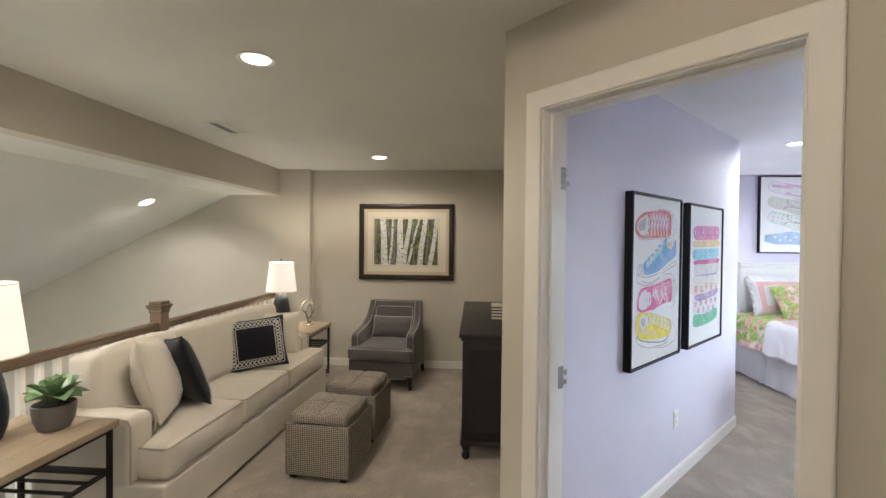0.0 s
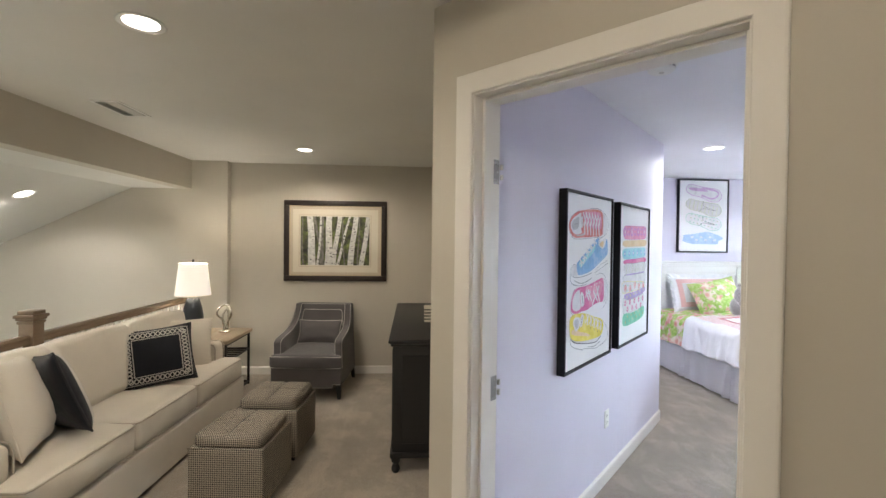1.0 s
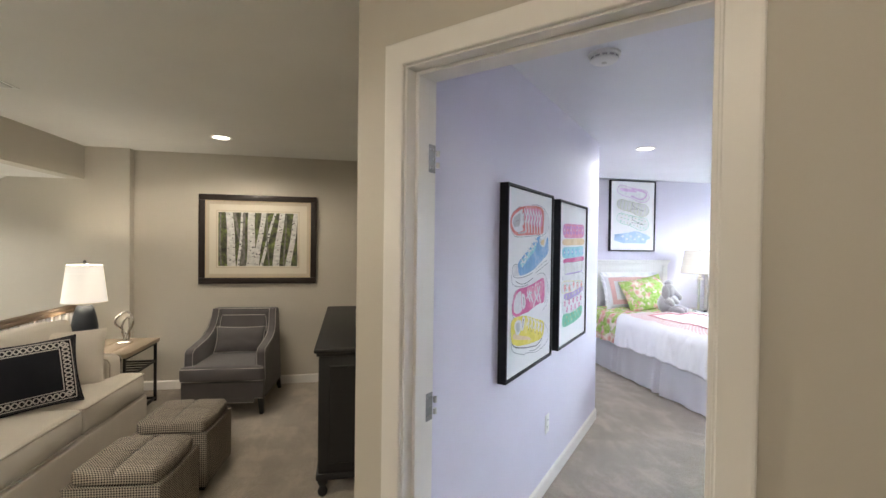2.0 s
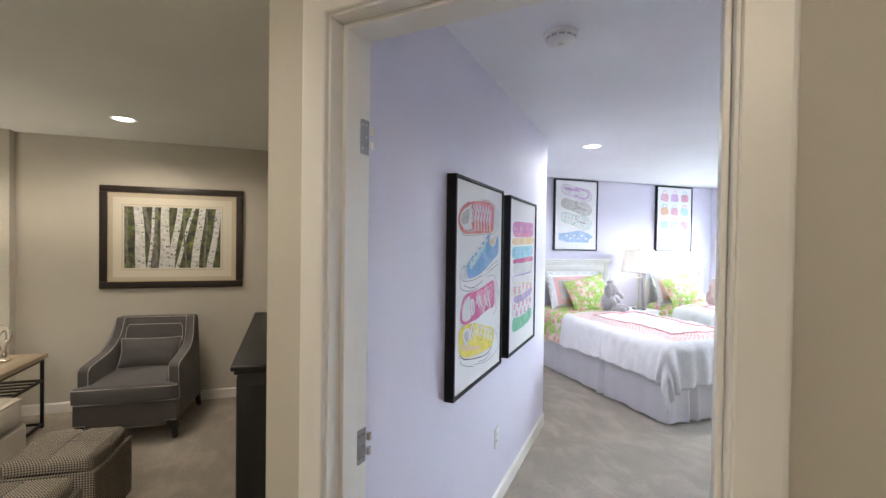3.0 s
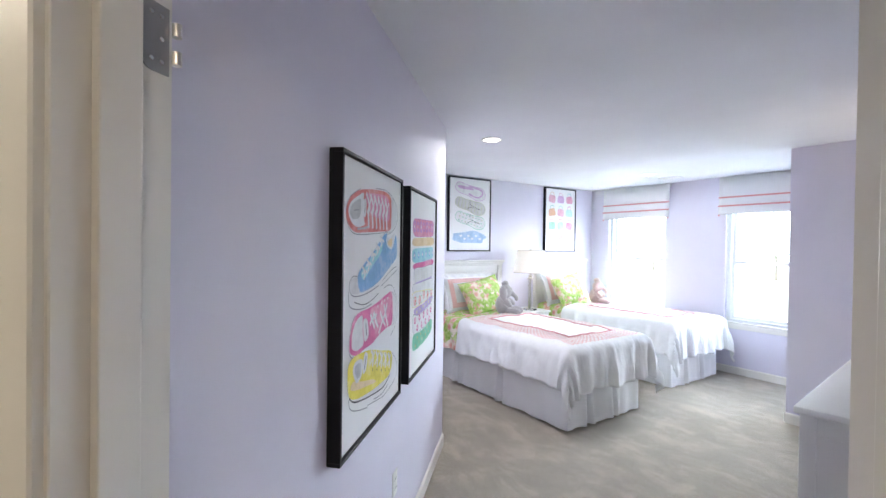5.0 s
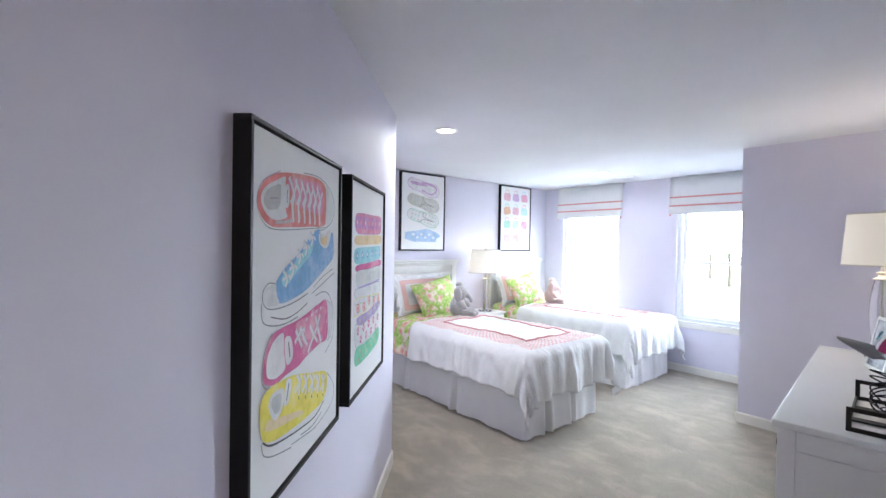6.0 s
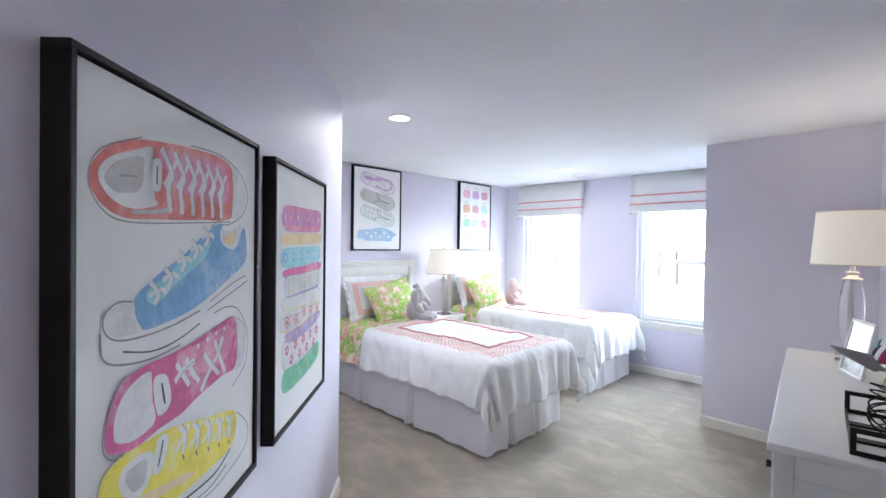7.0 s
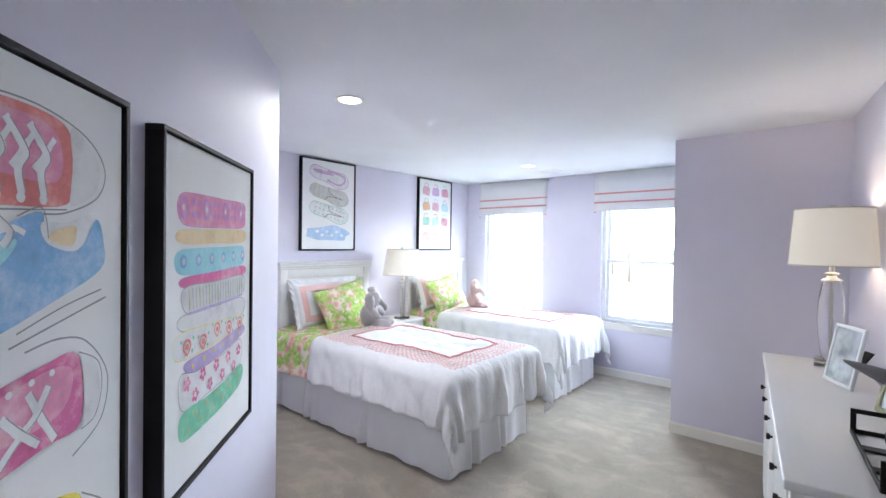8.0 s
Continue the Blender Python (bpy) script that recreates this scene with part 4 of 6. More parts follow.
for k in range(6):
    sh.stroke("ring", "blue", ell(8, 0.022, 0.015), 0.0042, True, at=(0.17 + k * 0.135, 0.648 + 0.001 * k))
    sh.patch("ring_heart", "white", ell(6, 0.013, 0.009), at=(0.17 + k * 0.135, 0.648 + 0.001 * k))
for k in range(20):
    sh.stroke("stripe", "olive" if k % 3 == 0 else "grey", [(0.215 + k * 0.0325, 0.568), (0.225 + k * 0.0318, 0.506)], 0.0030)
sh.stroke("lower_edge", "lilac", [(0.21, 0.497), (0.5, 0.498), (0.84, 0.502)], 0.0040)
sh.patch("shade_wash", "white", [(0.20, 0.488), (0.5, 0.485), (0.8, 0.478), (0.8, 0.455), (0.5, 0.46), (0.2, 0.467)])
for k in range(5):
    x, z = 0.20 + k * 0.15, (0.405, 0.398, 0.415, 0.402, 0.400)[k]
    sh.stroke("rose", "red", ell(8, 0.030, 0.020, 0.15), 0.0040, True, at=(x, z))
    sh.patch("rose_heart", "red", ell(7, 0.016, 0.010, 0.2), at=(x, z))
    for dx, dz in ((-0.05, 0.02), (0.055, 0.018), (0.045, -0.018)):
        sh.patch("leaf", "green", ell(5, 0.009, 0.006), at=(x + dx, z + dz))
for k in range(6):
    sh.patch("dot", "yellow", ell(6, 0.010, 0.008), at=(0.25 + k * 0.11, 0.340 + 0.004 * k))
for k in range(9):
    x, z = 0.20 + (k % 5) * 0.145 + (0.07 if k > 4 else 0), 0.298 if k < 5 else 0.252
    for q in range(5):
        sh.patch("petal", "magenta", ell(5, 0.012, 0.008), at=(x + 0.020 * math.cos(q * 1.257 + k), z + 0.014 * math.sin(q * 1.257 + k)))
for k in range(11):
    sh.patch("dot", "olive", ell(6, 0.012, 0.010), at=(0.21 + k * 0.058, 0.178 + (0.018 if k % 2 else -0.016) + 0.002 * k))

art, sh = framed_canvas(pose(3.475, BW, 1.462), 0.69, 0.962, "black framed canvas painted with four flip-flop soles", PALE)
SOLE = [(-0.5, 0.05), (-0.42, 0.34), (-0.2, 0.36), (0.1, 0.42), (0.36, 0.48), (0.5, 0.15), (0.46, -0.25), (0.25, -0.46), (-0.05, -0.34), (-0.3, -0.36), (-0.46, -0.24)]
for i, (col, z, mark) in enumerate((("violet", 0.815, "arch"), ("olive", 0.615, "stripes"), ("white", 0.42, "dots"), ("blue", 0.19, "cloud"))):
    P = dict(at=(0.5, z), size=(0.72, 0.195), turn=-14)
    if mark == "cloud":
        P["turn"] = 0
        sh.patch("blue_sole", "blue", ell(14, 0.55, 0.42, 0.16), **P)
        for k in range(6):
            sh.patch("spot", "white", ell(6, 0.05, 0.1, 0.2), at=(0.28 + k * 0.09, z + 0.02 * (-1) ** k), size=(0.66, 0.17))
        continue
    sh.patch("sole", "white" if mark != "stripes" else "grey", SOLE, **P)
    sh.stroke("outline", col if mark != "dots" else "green", SOLE, 0.004, True, **P)
    if mark == "arch":
        sh.patch("inner", "violet", [(-0.42, 0.1), (-0.1, 0.26), (0.1, 0.2), (-0.1, 0.05), (-0.36, -0.05)], **P)
        sh.stroke("strap", "violet", [(-0.1, 0.3), (0.32, 0.36), (0.4, 0.1), (0.25, -0.25), (-0.05, -0.2)], 0.011, False, **P)
    for k in range(8):
        if mark == "stripes":
            sh.stroke("stripe", "olive", [(-0.4 + k * 0.11, 0.3), (-0.38 + k * 0.11, -0.32)], 0.006, False, **P)
        if mark == "dots":
            for q in (-0.22, 0.05, 0.28):
                sh.patch("dot", "green" if (k + int(q * 10)) % 3 else "olive", [(x - 0.36 + k * 0.105, zz + q) for x, zz in ell(6, 0.022, 0.05)], **P)
    if mark != "arch":
        sh.stroke("strap", INK, [(-0.05, 0.42), (0.0, 0.1), (0.34, 0.0), (0.0, -0.08), (-0.1, -0.38)], 0.0025, False, **P)

art, sh = framed_canvas(pose(5.21, BW, 1.462), 0.68, 0.962, "black framed canvas painted with twelve small coloured handbags", PALE)
bags = ("pink", "violet", "magenta", "orange", "pink", "cyan", "green", "cyan", "magenta", "pink", "red", "cyan")
for i, col in enumerate(bags):
    x, z = 0.22 + 0.28 * (i % 3), 0.84 - 0.21 * (i // 3)
    P = dict(at=(x, z), size=(0.22, 0.15))
    sh.patch("bag", col, [(-0.42 - 0.06 * (i % 2), -0.42), (-0.46, 0.1), (-0.3, 0.26), (0.28, 0.28), (0.46, 0.08 - 0.1 * (i % 2)), (0.44, -0.42), (0.0, -0.48)], turn=-8 + 5 * (i % 4), **P)
    sh.stroke("handle", bags[(i + 3) % 12], [(-0.26, 0.24), (-0.2, 0.55), (0.16, 0.56), (0.26, 0.24)], 0.005, False, **P)

# birch print in a wide dark frame
bx0, bx1, bz0, bz1 = -1.485, -0.307, 1.087, 2.022
bw, bh = bx1 - bx0, bz1 - bz0
pic = thing("framed_print", pose(bx0, BIRCH, bz0), "framed photograph of birch trunks with a wide cream mat", "picture")
BROWNFRAME = mat_wood("dark_espresso_frame", (0.018, 0.011, 0.009), (0.035, 0.022, 0.017), 0.4)
f = 0.062
for nm, dims in (("frame_rail", (0, bw, 0, f)), ("frame_rail", (0, bw, bh - f, bh)), ("frame_rail", (0, f, f, bh - f)), ("frame_rail", (bw - f, bw, f, bh - f))):
    part(nm, box(dims[0], dims[1], -0.032, 0, dims[2], dims[3], 0.006, 2), BROWNFRAME, pic)
GOLDLIP = mat_new("pale_gold_lip", (0.55, 0.45, 0.30), 0.4, 0.4)
lip = box(f, bw - f, -0.022, -0.004, f, f + 0.012)
box(f, bw - f, -0.022, -0.004, bh - f - 0.012, bh - f, bm=lip)
box(f, f + 0.012, -0.022, -0.004, f + 0.012, bh - f - 0.012, bm=lip)
box(bw - f - 0.012, bw - f, -0.022, -0.004, f + 0.012, bh - f - 0.012, bm=lip)
part("inner_lip", lip, GOLDLIP, pic)
LINER = mat_fabric("tan_linen_liner", (0.58, 0.51, 0.40), 700, 0.05)
ring = box(f + 0.012, bw - f - 0.012, -0.018, -0.014, f + 0.012, f + 0.040)
box(f + 0.012, bw - f - 0.012, -0.018, -0.014, bh - f - 0.040, bh - f - 0.012, bm=ring)
box(f + 0.012, f + 0.040, -0.018, -0.014, f + 0.040, bh - f - 0.040, bm=ring)
box(bw - f - 0.040, bw - f - 0.012, -0.018, -0.014, f + 0.040, bh - f - 0.040, bm=ring)
part("liner", ring, LINER, pic, "tan linen liner")
part("mat_board", box(f + 0.01, bw - f - 0.01, -0.014, -0.004, f + 0.01, bh - f - 0.01), MATBOARD, pic, "cream mat board")
px0, px1, pz0, pz1 = 0.188, bw - 0.2, 0.185, bh - 0.185
bev = box(px0 - 0.02, px1 + 0.02, -0.0165, -0.014, pz0 - 0.02, pz0 - 0.012)
box(px0 - 0.02, px1 + 0.02, -0.0165, -0.014, pz1 + 0.012, pz1 + 0.02, bm=bev)
box(px0 - 0.02, px0 - 0.012, -0.0165, -0.014, pz0 - 0.012, pz1 + 0.012, bm=bev)
box(px1 + 0.012, px1 + 0.02, -0.0165, -0.014, pz0 - 0.012, pz1 + 0.012, bm=bev)
part("mat_bevel", bev, LINER, pic)
WOODS = mat_new("print_woods", (0.1, 0.12, 0.05), 0.6)
v = coords(WOODS)
wire(WOODS, ramp(WOODS, noise_tex(WOODS, v, 13, 6, 0.7), [(0.36, (0.02, 0.019, 0.014)), (0.48, (0.06, 0.062, 0.035)), (0.6, (0.13, 0.16, 0.045)), (0.74, (0.30, 0.34, 0.10))]), bsdf(WOODS).inputs["Base Color"])
part("photo", box(px0, px1, -0.0156, -0.014, pz0, pz1), WOODS, pic, "green woodland photograph")
BARK = mat_new("print_birch_bark", (0.6, 0.6, 0.58), 0.6)
wire(BARK, ramp(BARK, noise_tex(BARK, coords(BARK, scale=(16, 1, 30)), 1.0, 4, 0.65), [(0.24, (0.05, 0.05, 0.05)), (0.33, (0.42, 0.42, 0.41)), (0.6, (0.70, 0.69, 0.67))]), bsdf(BARK).inputs["Base Color"])
GREYBARK = mat_new("print_shaded_bark", (0.2, 0.2, 0.19), 0.6)
wire(GREYBARK, ramp(GREYBARK, noise_tex(GREYBARK, coords(GREYBARK, scale=(30, 1, 22)), 1.0, 4, 0.65), [(0.3, (0.06, 0.055, 0.05)), (0.6, (0.22, 0.21, 0.19))]), bsdf(GREYBARK).inputs["Base Color"])
rng = random.Random(5)
# foot, head and width of each trunk across the print
trunks = ((0.33, 0.20, 0.05, GREYBARK), (0.30, 0.31, 0.075, GREYBARK), (0.03, 0.02, 0.03, GREYBARK), (0.47, 0.565, 0.085, BARK), (0.17, 0.135, 0.125, BARK), (0.25, 0.30, 0.04, BARK), (0.40, 0.415, 0.12, BARK), (0.53, 0.71, 0.045, BARK), (0.63, 0.60, 0.022, GREYBARK), (0.72, 0.80, 0.10, BARK), (0.83, 0.85, 0.025, GREYBARK), (0.885, 0.985, 0.085, BARK))
for i, (foot, head, tw, skin) in enumerate(trunks):
    def mid(zz):
        return px0 + (px1 - px0) * (foot + (head - foot) * zz + 0.006 * math.sin(zz * 6 + i))

    bm = bmesh.new()
    prev = None
    for k in range(11):
        zz = k / 10
        cx, ww = mid(zz), (px1 - px0) * tw * (0.43 - 0.08 * zz)
        a, b = max(px0, min(px1 - 0.001, cx - ww)), min(px1, max(px0 + 0.001, cx + ww))
        row = [bm.verts.new((q, -0.0158 - 0.0001 * i, pz0 + (pz1 - pz0) * zz)) for q in (a, max(a + 0.0005, b))]
        if prev:
            bm.faces.new((prev[0], prev[1], row[1], row[0]))
        prev = row
    tr = part("birch_trunk", bm, skin, pic, "", None, False)
    if skin is GREYBARK:
        continue
    bm = bmesh.new()
    for k in range(14):
        zz = rng.uniform(0.03, 0.97)
        cx, ww = mid(zz), (px1 - px0) * tw * 0.46
        a = cx + rng.uniform(-1.0, 0.55) * ww
        b = min(cx + ww, a + rng.uniform(0.010, 0.030))
        a, b = max(px0, a), min(px1, b)
        if b - a > 0.002:
            zc, hz = pz0 + (pz1 - pz0) * zz, rng.uniform(0.004, 0.013)
            bm.faces.new([bm.verts.new((x, -0.0162 - 0.0001 * i, z)) for x, z in ((a, zc - hz * 0.3), ((a + b) / 2, zc - hz), (b, zc), ((a + b) / 2, zc + hz * 0.6))])
    tagged(part("bark_marks", bm, INK, tr, "", None, False), "", "", "", "stuff")

# ---- stairwell railing ----
RX = -2.45
rail = thing("railing", pose(RX, 0, 0), "oak handrail and newel post with white square balusters", "railing")
prof = [(-0.030, 0.0), (0.030, 0.0), (0.032, 0.018), (0.026, 0.030), (0.031, 0.044), (0.022, 0.058), (0.0, 0.062), (-0.022, 0.058), (-0.031, 0.044), (-0.026, 0.030), (-0.032, 0.018)]
for ya, yb in ((-1.2, 3.0), (3.09, LEFTW)):
    bm = bmesh.new()
    ea, eb = ([bm.verts.new((x, y, 0.873 + z)) for x, z in prof] for y in (ya, yb))
    for i in range(len(prof)):
        j = (i + 1) % len(prof)
        bm.faces.new((ea[i], ea[j], eb[j], eb[i]))
    bm.faces.new(ea[::-1])
    bm.faces.new(eb)
    part("handrail", bm, OAK, rail, "oak handrail")
nw = part("newel_post", box(-0.045, 0.045, 3.0, 3.09, 0, 1.02, 0.004, 2), OAK, rail, "square oak newel post with a moulded cap")
for s, z0, z1 in ((0.052, 1.0, 1.018), (0.064, 1.038, 1.06), (0.056, 1.022, 1.038), (0.05, 1.06, 1.085)):
    part("newel_cap", box(-s, s, 3.045 - s, 3.045 + s, z0, z1, 0.005, 2), OAK, nw)
part("shoe_rail", box(-0.03, 0.03, -1.2, LEFTW, 0, 0.02, 0.004, 1), TRIM, rail)
k = 0
y = -1.15
while y < LEFTW - 0.05:
    if abs(y - 3.045) > 0.07:
        part("baluster", box(-0.016, 0.016, y - 0.016, y + 0.016, 0.02, 0.873, 0.002, 1), TRIM, rail, "white square baluster")
    y += 0.105

# ---- sofa ----
SX, SY = -1.96, 3.09
sofa = thing("sofa", pose(SX, SY, 0, 0, 0, -2.0), "cream linen three-seat sofa with loose cushions", "sofa")
L0, L1 = 1.99 - SY, 4.26 - SY
part("base", moved(softbox(0.775, L1 - L0, 0.27, 0.02, 0.004, 8), pose(-0.02, (L0 + L1) / 2, 0.155)), LINEN, sofa)
part("back_frame", moved(softbox(0.16, L1 - L0, 0.62, 0.05, 0.006, 8), pose(-0.325, (L0 + L1) / 2, 0.47)), LINEN, sofa)
for y0 in (L0, L1 - 0.17):
    arm = part("arm", moved(softbox(0.62, 0.17, 0.40, 0.045, 0.008, 8), pose(-0.13, y0 + 0.085, 0.425)), LINEN, sofa)
    for s in (0.0, 0.17):
        part("piping", tube([(0.178, y0 + s, 0.28), (0.178, y0 + s, 0.58), (0.16, y0 + s, 0.612), (0.1, y0 + s, 0.622), (-0.3, y0 + s, 0.622)], 0.005, 6), PIPING, arm)
cuts = (L0 + 0.02, 2.74 - SY, 3.43 - SY, L1 - 0.02)
for i in range(3):
    ya, yb = cuts[i] + (0.16 if i == 0 else 0), cuts[i + 1] - (0.16 if i == 2 else 0)
    yf0, yf1 = cuts[i] - (0.0 if i == 0 else 0), cuts[i + 1]

    def tee(o, ya=ya, yb=yb, yf0=yf0, yf1=yf1):
        """Widens the cushion in front of the arm."""
        t = max(0.0, min(1.0, (o.x - 0.108) / 0.02))
        f0 = (o.y + (yb - ya) / 2) / (yb - ya)
        lo, hi = ya + (yf0 - ya) * t, yb + (yf1 - yb) * t
        return Vector((o.x, lo + (hi - lo) * f0, o.z))

    cu = part("seat_cushion", moved(softbox(0.57, yb - ya - 0.008, 0.175, 0.028, 0.022, 22, tee, 0.010, i), pose(0.075, 0, 0.385)), LINEN, sofa)
    for z in (0.306, 0.462):
        part("piping", tube([(0.20, yf0 + 0.006, z), (0.33, yf0 + 0.006, z), (0.352, yf0 + 0.012, z), (0.362, yf0 + 0.035, z), (0.3635, yf1 - 0.035, z), (0.352, yf1 - 0.012, z), (0.33, yf1 - 0.006, z), (0.20, yf1 - 0.006, z)], 0.0055, 6), PIPING, cu)
for i in range(3):
    ya, yb = (L0 + 0.10, 2.74 - SY, 3.42 - SY)[i], (2.73 - SY, 3.41 - SY, L1 - 0.12)[i]
    bc = part("back_cushion", moved(softbox(0.20, yb - ya, 0.44, 0.04, 0.018, 12, None, 0.011, i + 5), pose(-0.17, (ya + yb) / 2, 0.70, 0, -11, 0)), LINEN, sofa)
    part("piping", tube([Vector((-0.10, ya + 0.02, 0.52)), Vector((-0.135, ya + 0.01, 0.84)), Vector((-0.14, ya + 0.06, 0.905)), Vector((-0.14, yb - 0.06, 0.905)), Vector((-0.135, yb - 0.01, 0.84)), Vector((-0.10, yb - 0.02, 0.52))], 0.005, 6), PIPING, bc)
for lx in (-0.33, 0.34):
    for ly in (L0 + 0.08, L1 - 0.08):
        part("foot", box(lx - 0.025, lx + 0.025, ly - 0.025, ly + 0.025, 0, 0.03, 0.003, 1), BLACKWOOD, sofa)


def throw_pillow(at, w, h, d, material, label, seed, edge=None, group=""):
    t = thing("throw_pillow", at, label, "pillow", group)
    part("cover", pillow(w, h, d, 16, seed), material, t)
    part("piping", tube(pillow_edge(w, h, grow=0.002), 0.005, 6, True), edge or material, t)
    return t


throw_pillow(pose(-1.89, 2.37, 0.49, -16, 8, 116), 0.46, 0.48, 0.22, LINEN, "plump cream throw pillow leaning in the sofa corner", 1)


def border_pillow(at, label, seed, w=0.44):
    t = throw_pillow(at, w, 0.42, 0.16, BLACKCLOTH, label, seed, None, "black embroidered pillows")

    def onface(x, z):
        X, Y = 2 * x / w, (z - 0.21) / 0.21
        th = max(0.0, (1 - X ** 4) * (1 - Y ** 4)) ** 0.5 * (0.75 + 0.25 * (1 - X * X) * (1 - Y * Y))
        return (x, -th * 0.08 - 0.003, z)

    for side in range(4):
        braid = []
        for ph in (0, math.pi):
            pts = []
            for k in range(37):
                s = -0.165 + 0.33 * k / 36
                o = 0.158 + 0.017 * math.sin(k * 1.05 + ph)
                x, z = ((s, o), (s, -o), (o, s), (-o, s))[side]
                pts.append(onface(x * w / 0.423, 0.21 + z))
            braid.append(pts)
        bm = tube(braid[0], 0.0042, 5)
        tube(braid[1], 0.0042, 5, bm=bm)
        for o in (0.132, 0.184):
            pts = []
            for k in range(13):
                s = -o + 2 * o * k / 12
                x, z = ((s, o), (s, -o), (o, s), (-o, s))[side]
                pts.append(onface(x * w / 0.423, 0.21 + z))
            tube(pts, 0.003, 5, bm=bm)
        part("embroidered_border", bm, EMBROIDERY, t, "white braided embroidery")
    return t


border_pillow(pose(-1.88, 2.62, 0.49, -18, 10, 143) @ Matrix.Diagonal((1.07, 1.0, 1.09, 1)), "black throw pillow with white braided border, leaning sideways", 3)
border_pillow(pose(-1.84, 3.39, 0.485, -18, -4, 34), "black throw pillow with white braided border", 4, 0.48)
throw_pillow(pose(-2.07, 3.22, 0.49, -14, 0, 60), 0.46, 0.43, 0.14, LINEN, "cream throw pillow behind the black one", 7)
throw_pillow(pose(-1.92, 3.83, 0.47, -18, 3, 32), 0.47, 0.42, 0.15, LINEN, "cream throw pillow at the sofa end", 8)

# ---- side tables ----


def side_table(at, sx, sy, label, H=0.60):
    t = thing("side_table", at, label, "side table", "wood and iron side tables")
    n = 4
    for i in range(n):
        a = -sx / 2 + i * sx / n
        part("plank", box(a + 0.0008, a + sx / n - 0.0008, -sy / 2, sy / 2, H - 0.035, H, 0.003, 2), TOPWOOD, t, "pale bleached plank")
    q = 0.022
    ix, iy = sx / 2 - 0.03, sy / 2 - 0.03
    for x in (-ix, ix):
        for y in (-iy, iy):
            part("leg", box(x - q / 2, x + q / 2, y - q / 2, y + q / 2, 0, H - 0.035, 0.002, 1), IRON, t)
    for z in (0.03, 0.385, H - 0.048):
        for x in (-ix, ix):
            part("rail", box(x - 0.009, x + 0.009, -iy, iy, z - 0.009, z + 0.009), IRON, t)
        for y in (-iy, iy):
            part("rail", box(-ix, ix, y - 0.009, y + 0.009, z - 0.009, z + 0.009), IRON, t)
    k = 7
    for i in range(k):
        y = -iy + (i + 0.5) * 2 * iy / k
        part("shelf_bar", box(-ix, ix, y - 0.009, y + 0.009, 0.388, 0.400, 0.002, 1), IRON, t)
    return t


side_table(pose(-2.12, 1.61, 0), 0.54, 0.68, "side table with bleached plank top and black iron frame", 0.64)
side_table(pose(-2.03, 4.635, 0), 0.60, 0.66, "corner side table with bleached plank top, black iron frame")


def table_lamp(at, label):
    t = thing("table_lamp", at, label, "lamp", "black ceramic lamps")
    part("body", lathe([(0.055, 0.0), (0.075, 0.01), (0.093, 0.06), (0.099, 0.12), (0.095, 0.19), (0.082, 0.27), (0.062, 0.345), (0.05, 0.36)], 32), CERAMIC, t, "black ceramic bottle body")
    part("neck", lathe([(0.046, 0.36), (0.046, 0.372), (0.02, 0.38), (0.012, 0.40), (0.012, 0.44)], 24), STEEL, t)
    sh_ = part("shade", lathe([(0.165, 0.385), (0.128, 0.71)], 40, False), SHADEGLOW, t, "glowing white drum shade")
    part("shade_rim", lathe([(0.166, 0.383), (0.167, 0.390), (0.164, 0.390)], 40, False), LINEN, sh_)
    part("shade_rim", lathe([(0.129, 0.712), (0.130, 0.705), (0.127, 0.705)], 40, False), LINEN, sh_)
    part("harp", tube([(0, 0, 0.42), (0, 0, 0.72)], 0.004, 8), STEEL, t)
    part("finial", lathe([(0.004, 0.715), (0.012, 0.725), (0.010, 0.745), (0.003, 0.755)], 14), IRON, t)
    part("bulb", lathe([(0.012, 0.46), (0.03, 0.51), (0.032, 0.545), (0.018, 0.575), (0.002, 0.58)], 18), CANGLOW, t)
    return t


FAR_LAMP, NEAR_LAMP = (-2.22, 4.68, 0.60), (-2.235, 1.625, 0.64)
table_lamp(pose(*FAR_LAMP), "lit table lamp with black ceramic base and white shade")
table_lamp(pose(*NEAR_LAMP), "lit table lamp with black ceramic base beside the potted succulent")

# knotted metal ornament
orn = thing("ornament", pose(-1.93, 4.74, 0.60), "knotted silver loop ornament on a small base", "ornament")
part("base", box(-0.05, 0.05, -0.035, 0.035, 0, 0.018, 0.003, 1), SILVER, orn)
pts = []
for i in range(60):
    a = 2 * math.pi * i / 60
    pts.append((0.055 * math.sin(a) + 0.028 * math.sin(2 * a), 0.022 * math.cos(3 * a), 0.155 + 0.125 * math.cos(a) * (0.8 + 0.2 * math.cos(2 * a))))
part("loop", tube(pts, 0.0095, 10, True), SILVER, orn)
pts = [(0.03 * math.sin(2 * math.pi * i / 40) + 0.012, 0.02 * math.cos(4 * math.pi * i / 40), 0.13 + 0.10 * math.cos(2 * math.pi * i / 40)) for i in range(40)]
part("loop", tube(pts, 0.008, 10, True), SILVER, orn)

# succulent
suc = thing("potted_succulent", pose(-2.07, 1.815, 0.64) @ Matrix.Diagonal((0.86, 0.86, 0.9, 1)), "green rosette succulent in a round grey stoneware pot", "plant")
pot = part("pot", lathe([(0.058, 0.0), (0.075, 0.008), (0.093, 0.05), (0.1, 0.10), (0.101, 0.135), (0.096, 0.138), (0.092, 0.13), (0.09, 0.115)], 36), POT, suc, "grey stoneware pot")
part("soil", lathe([(0.089, 0.116), (0.05, 0.121), (0.002, 0.123)], 24), SOIL, pot)


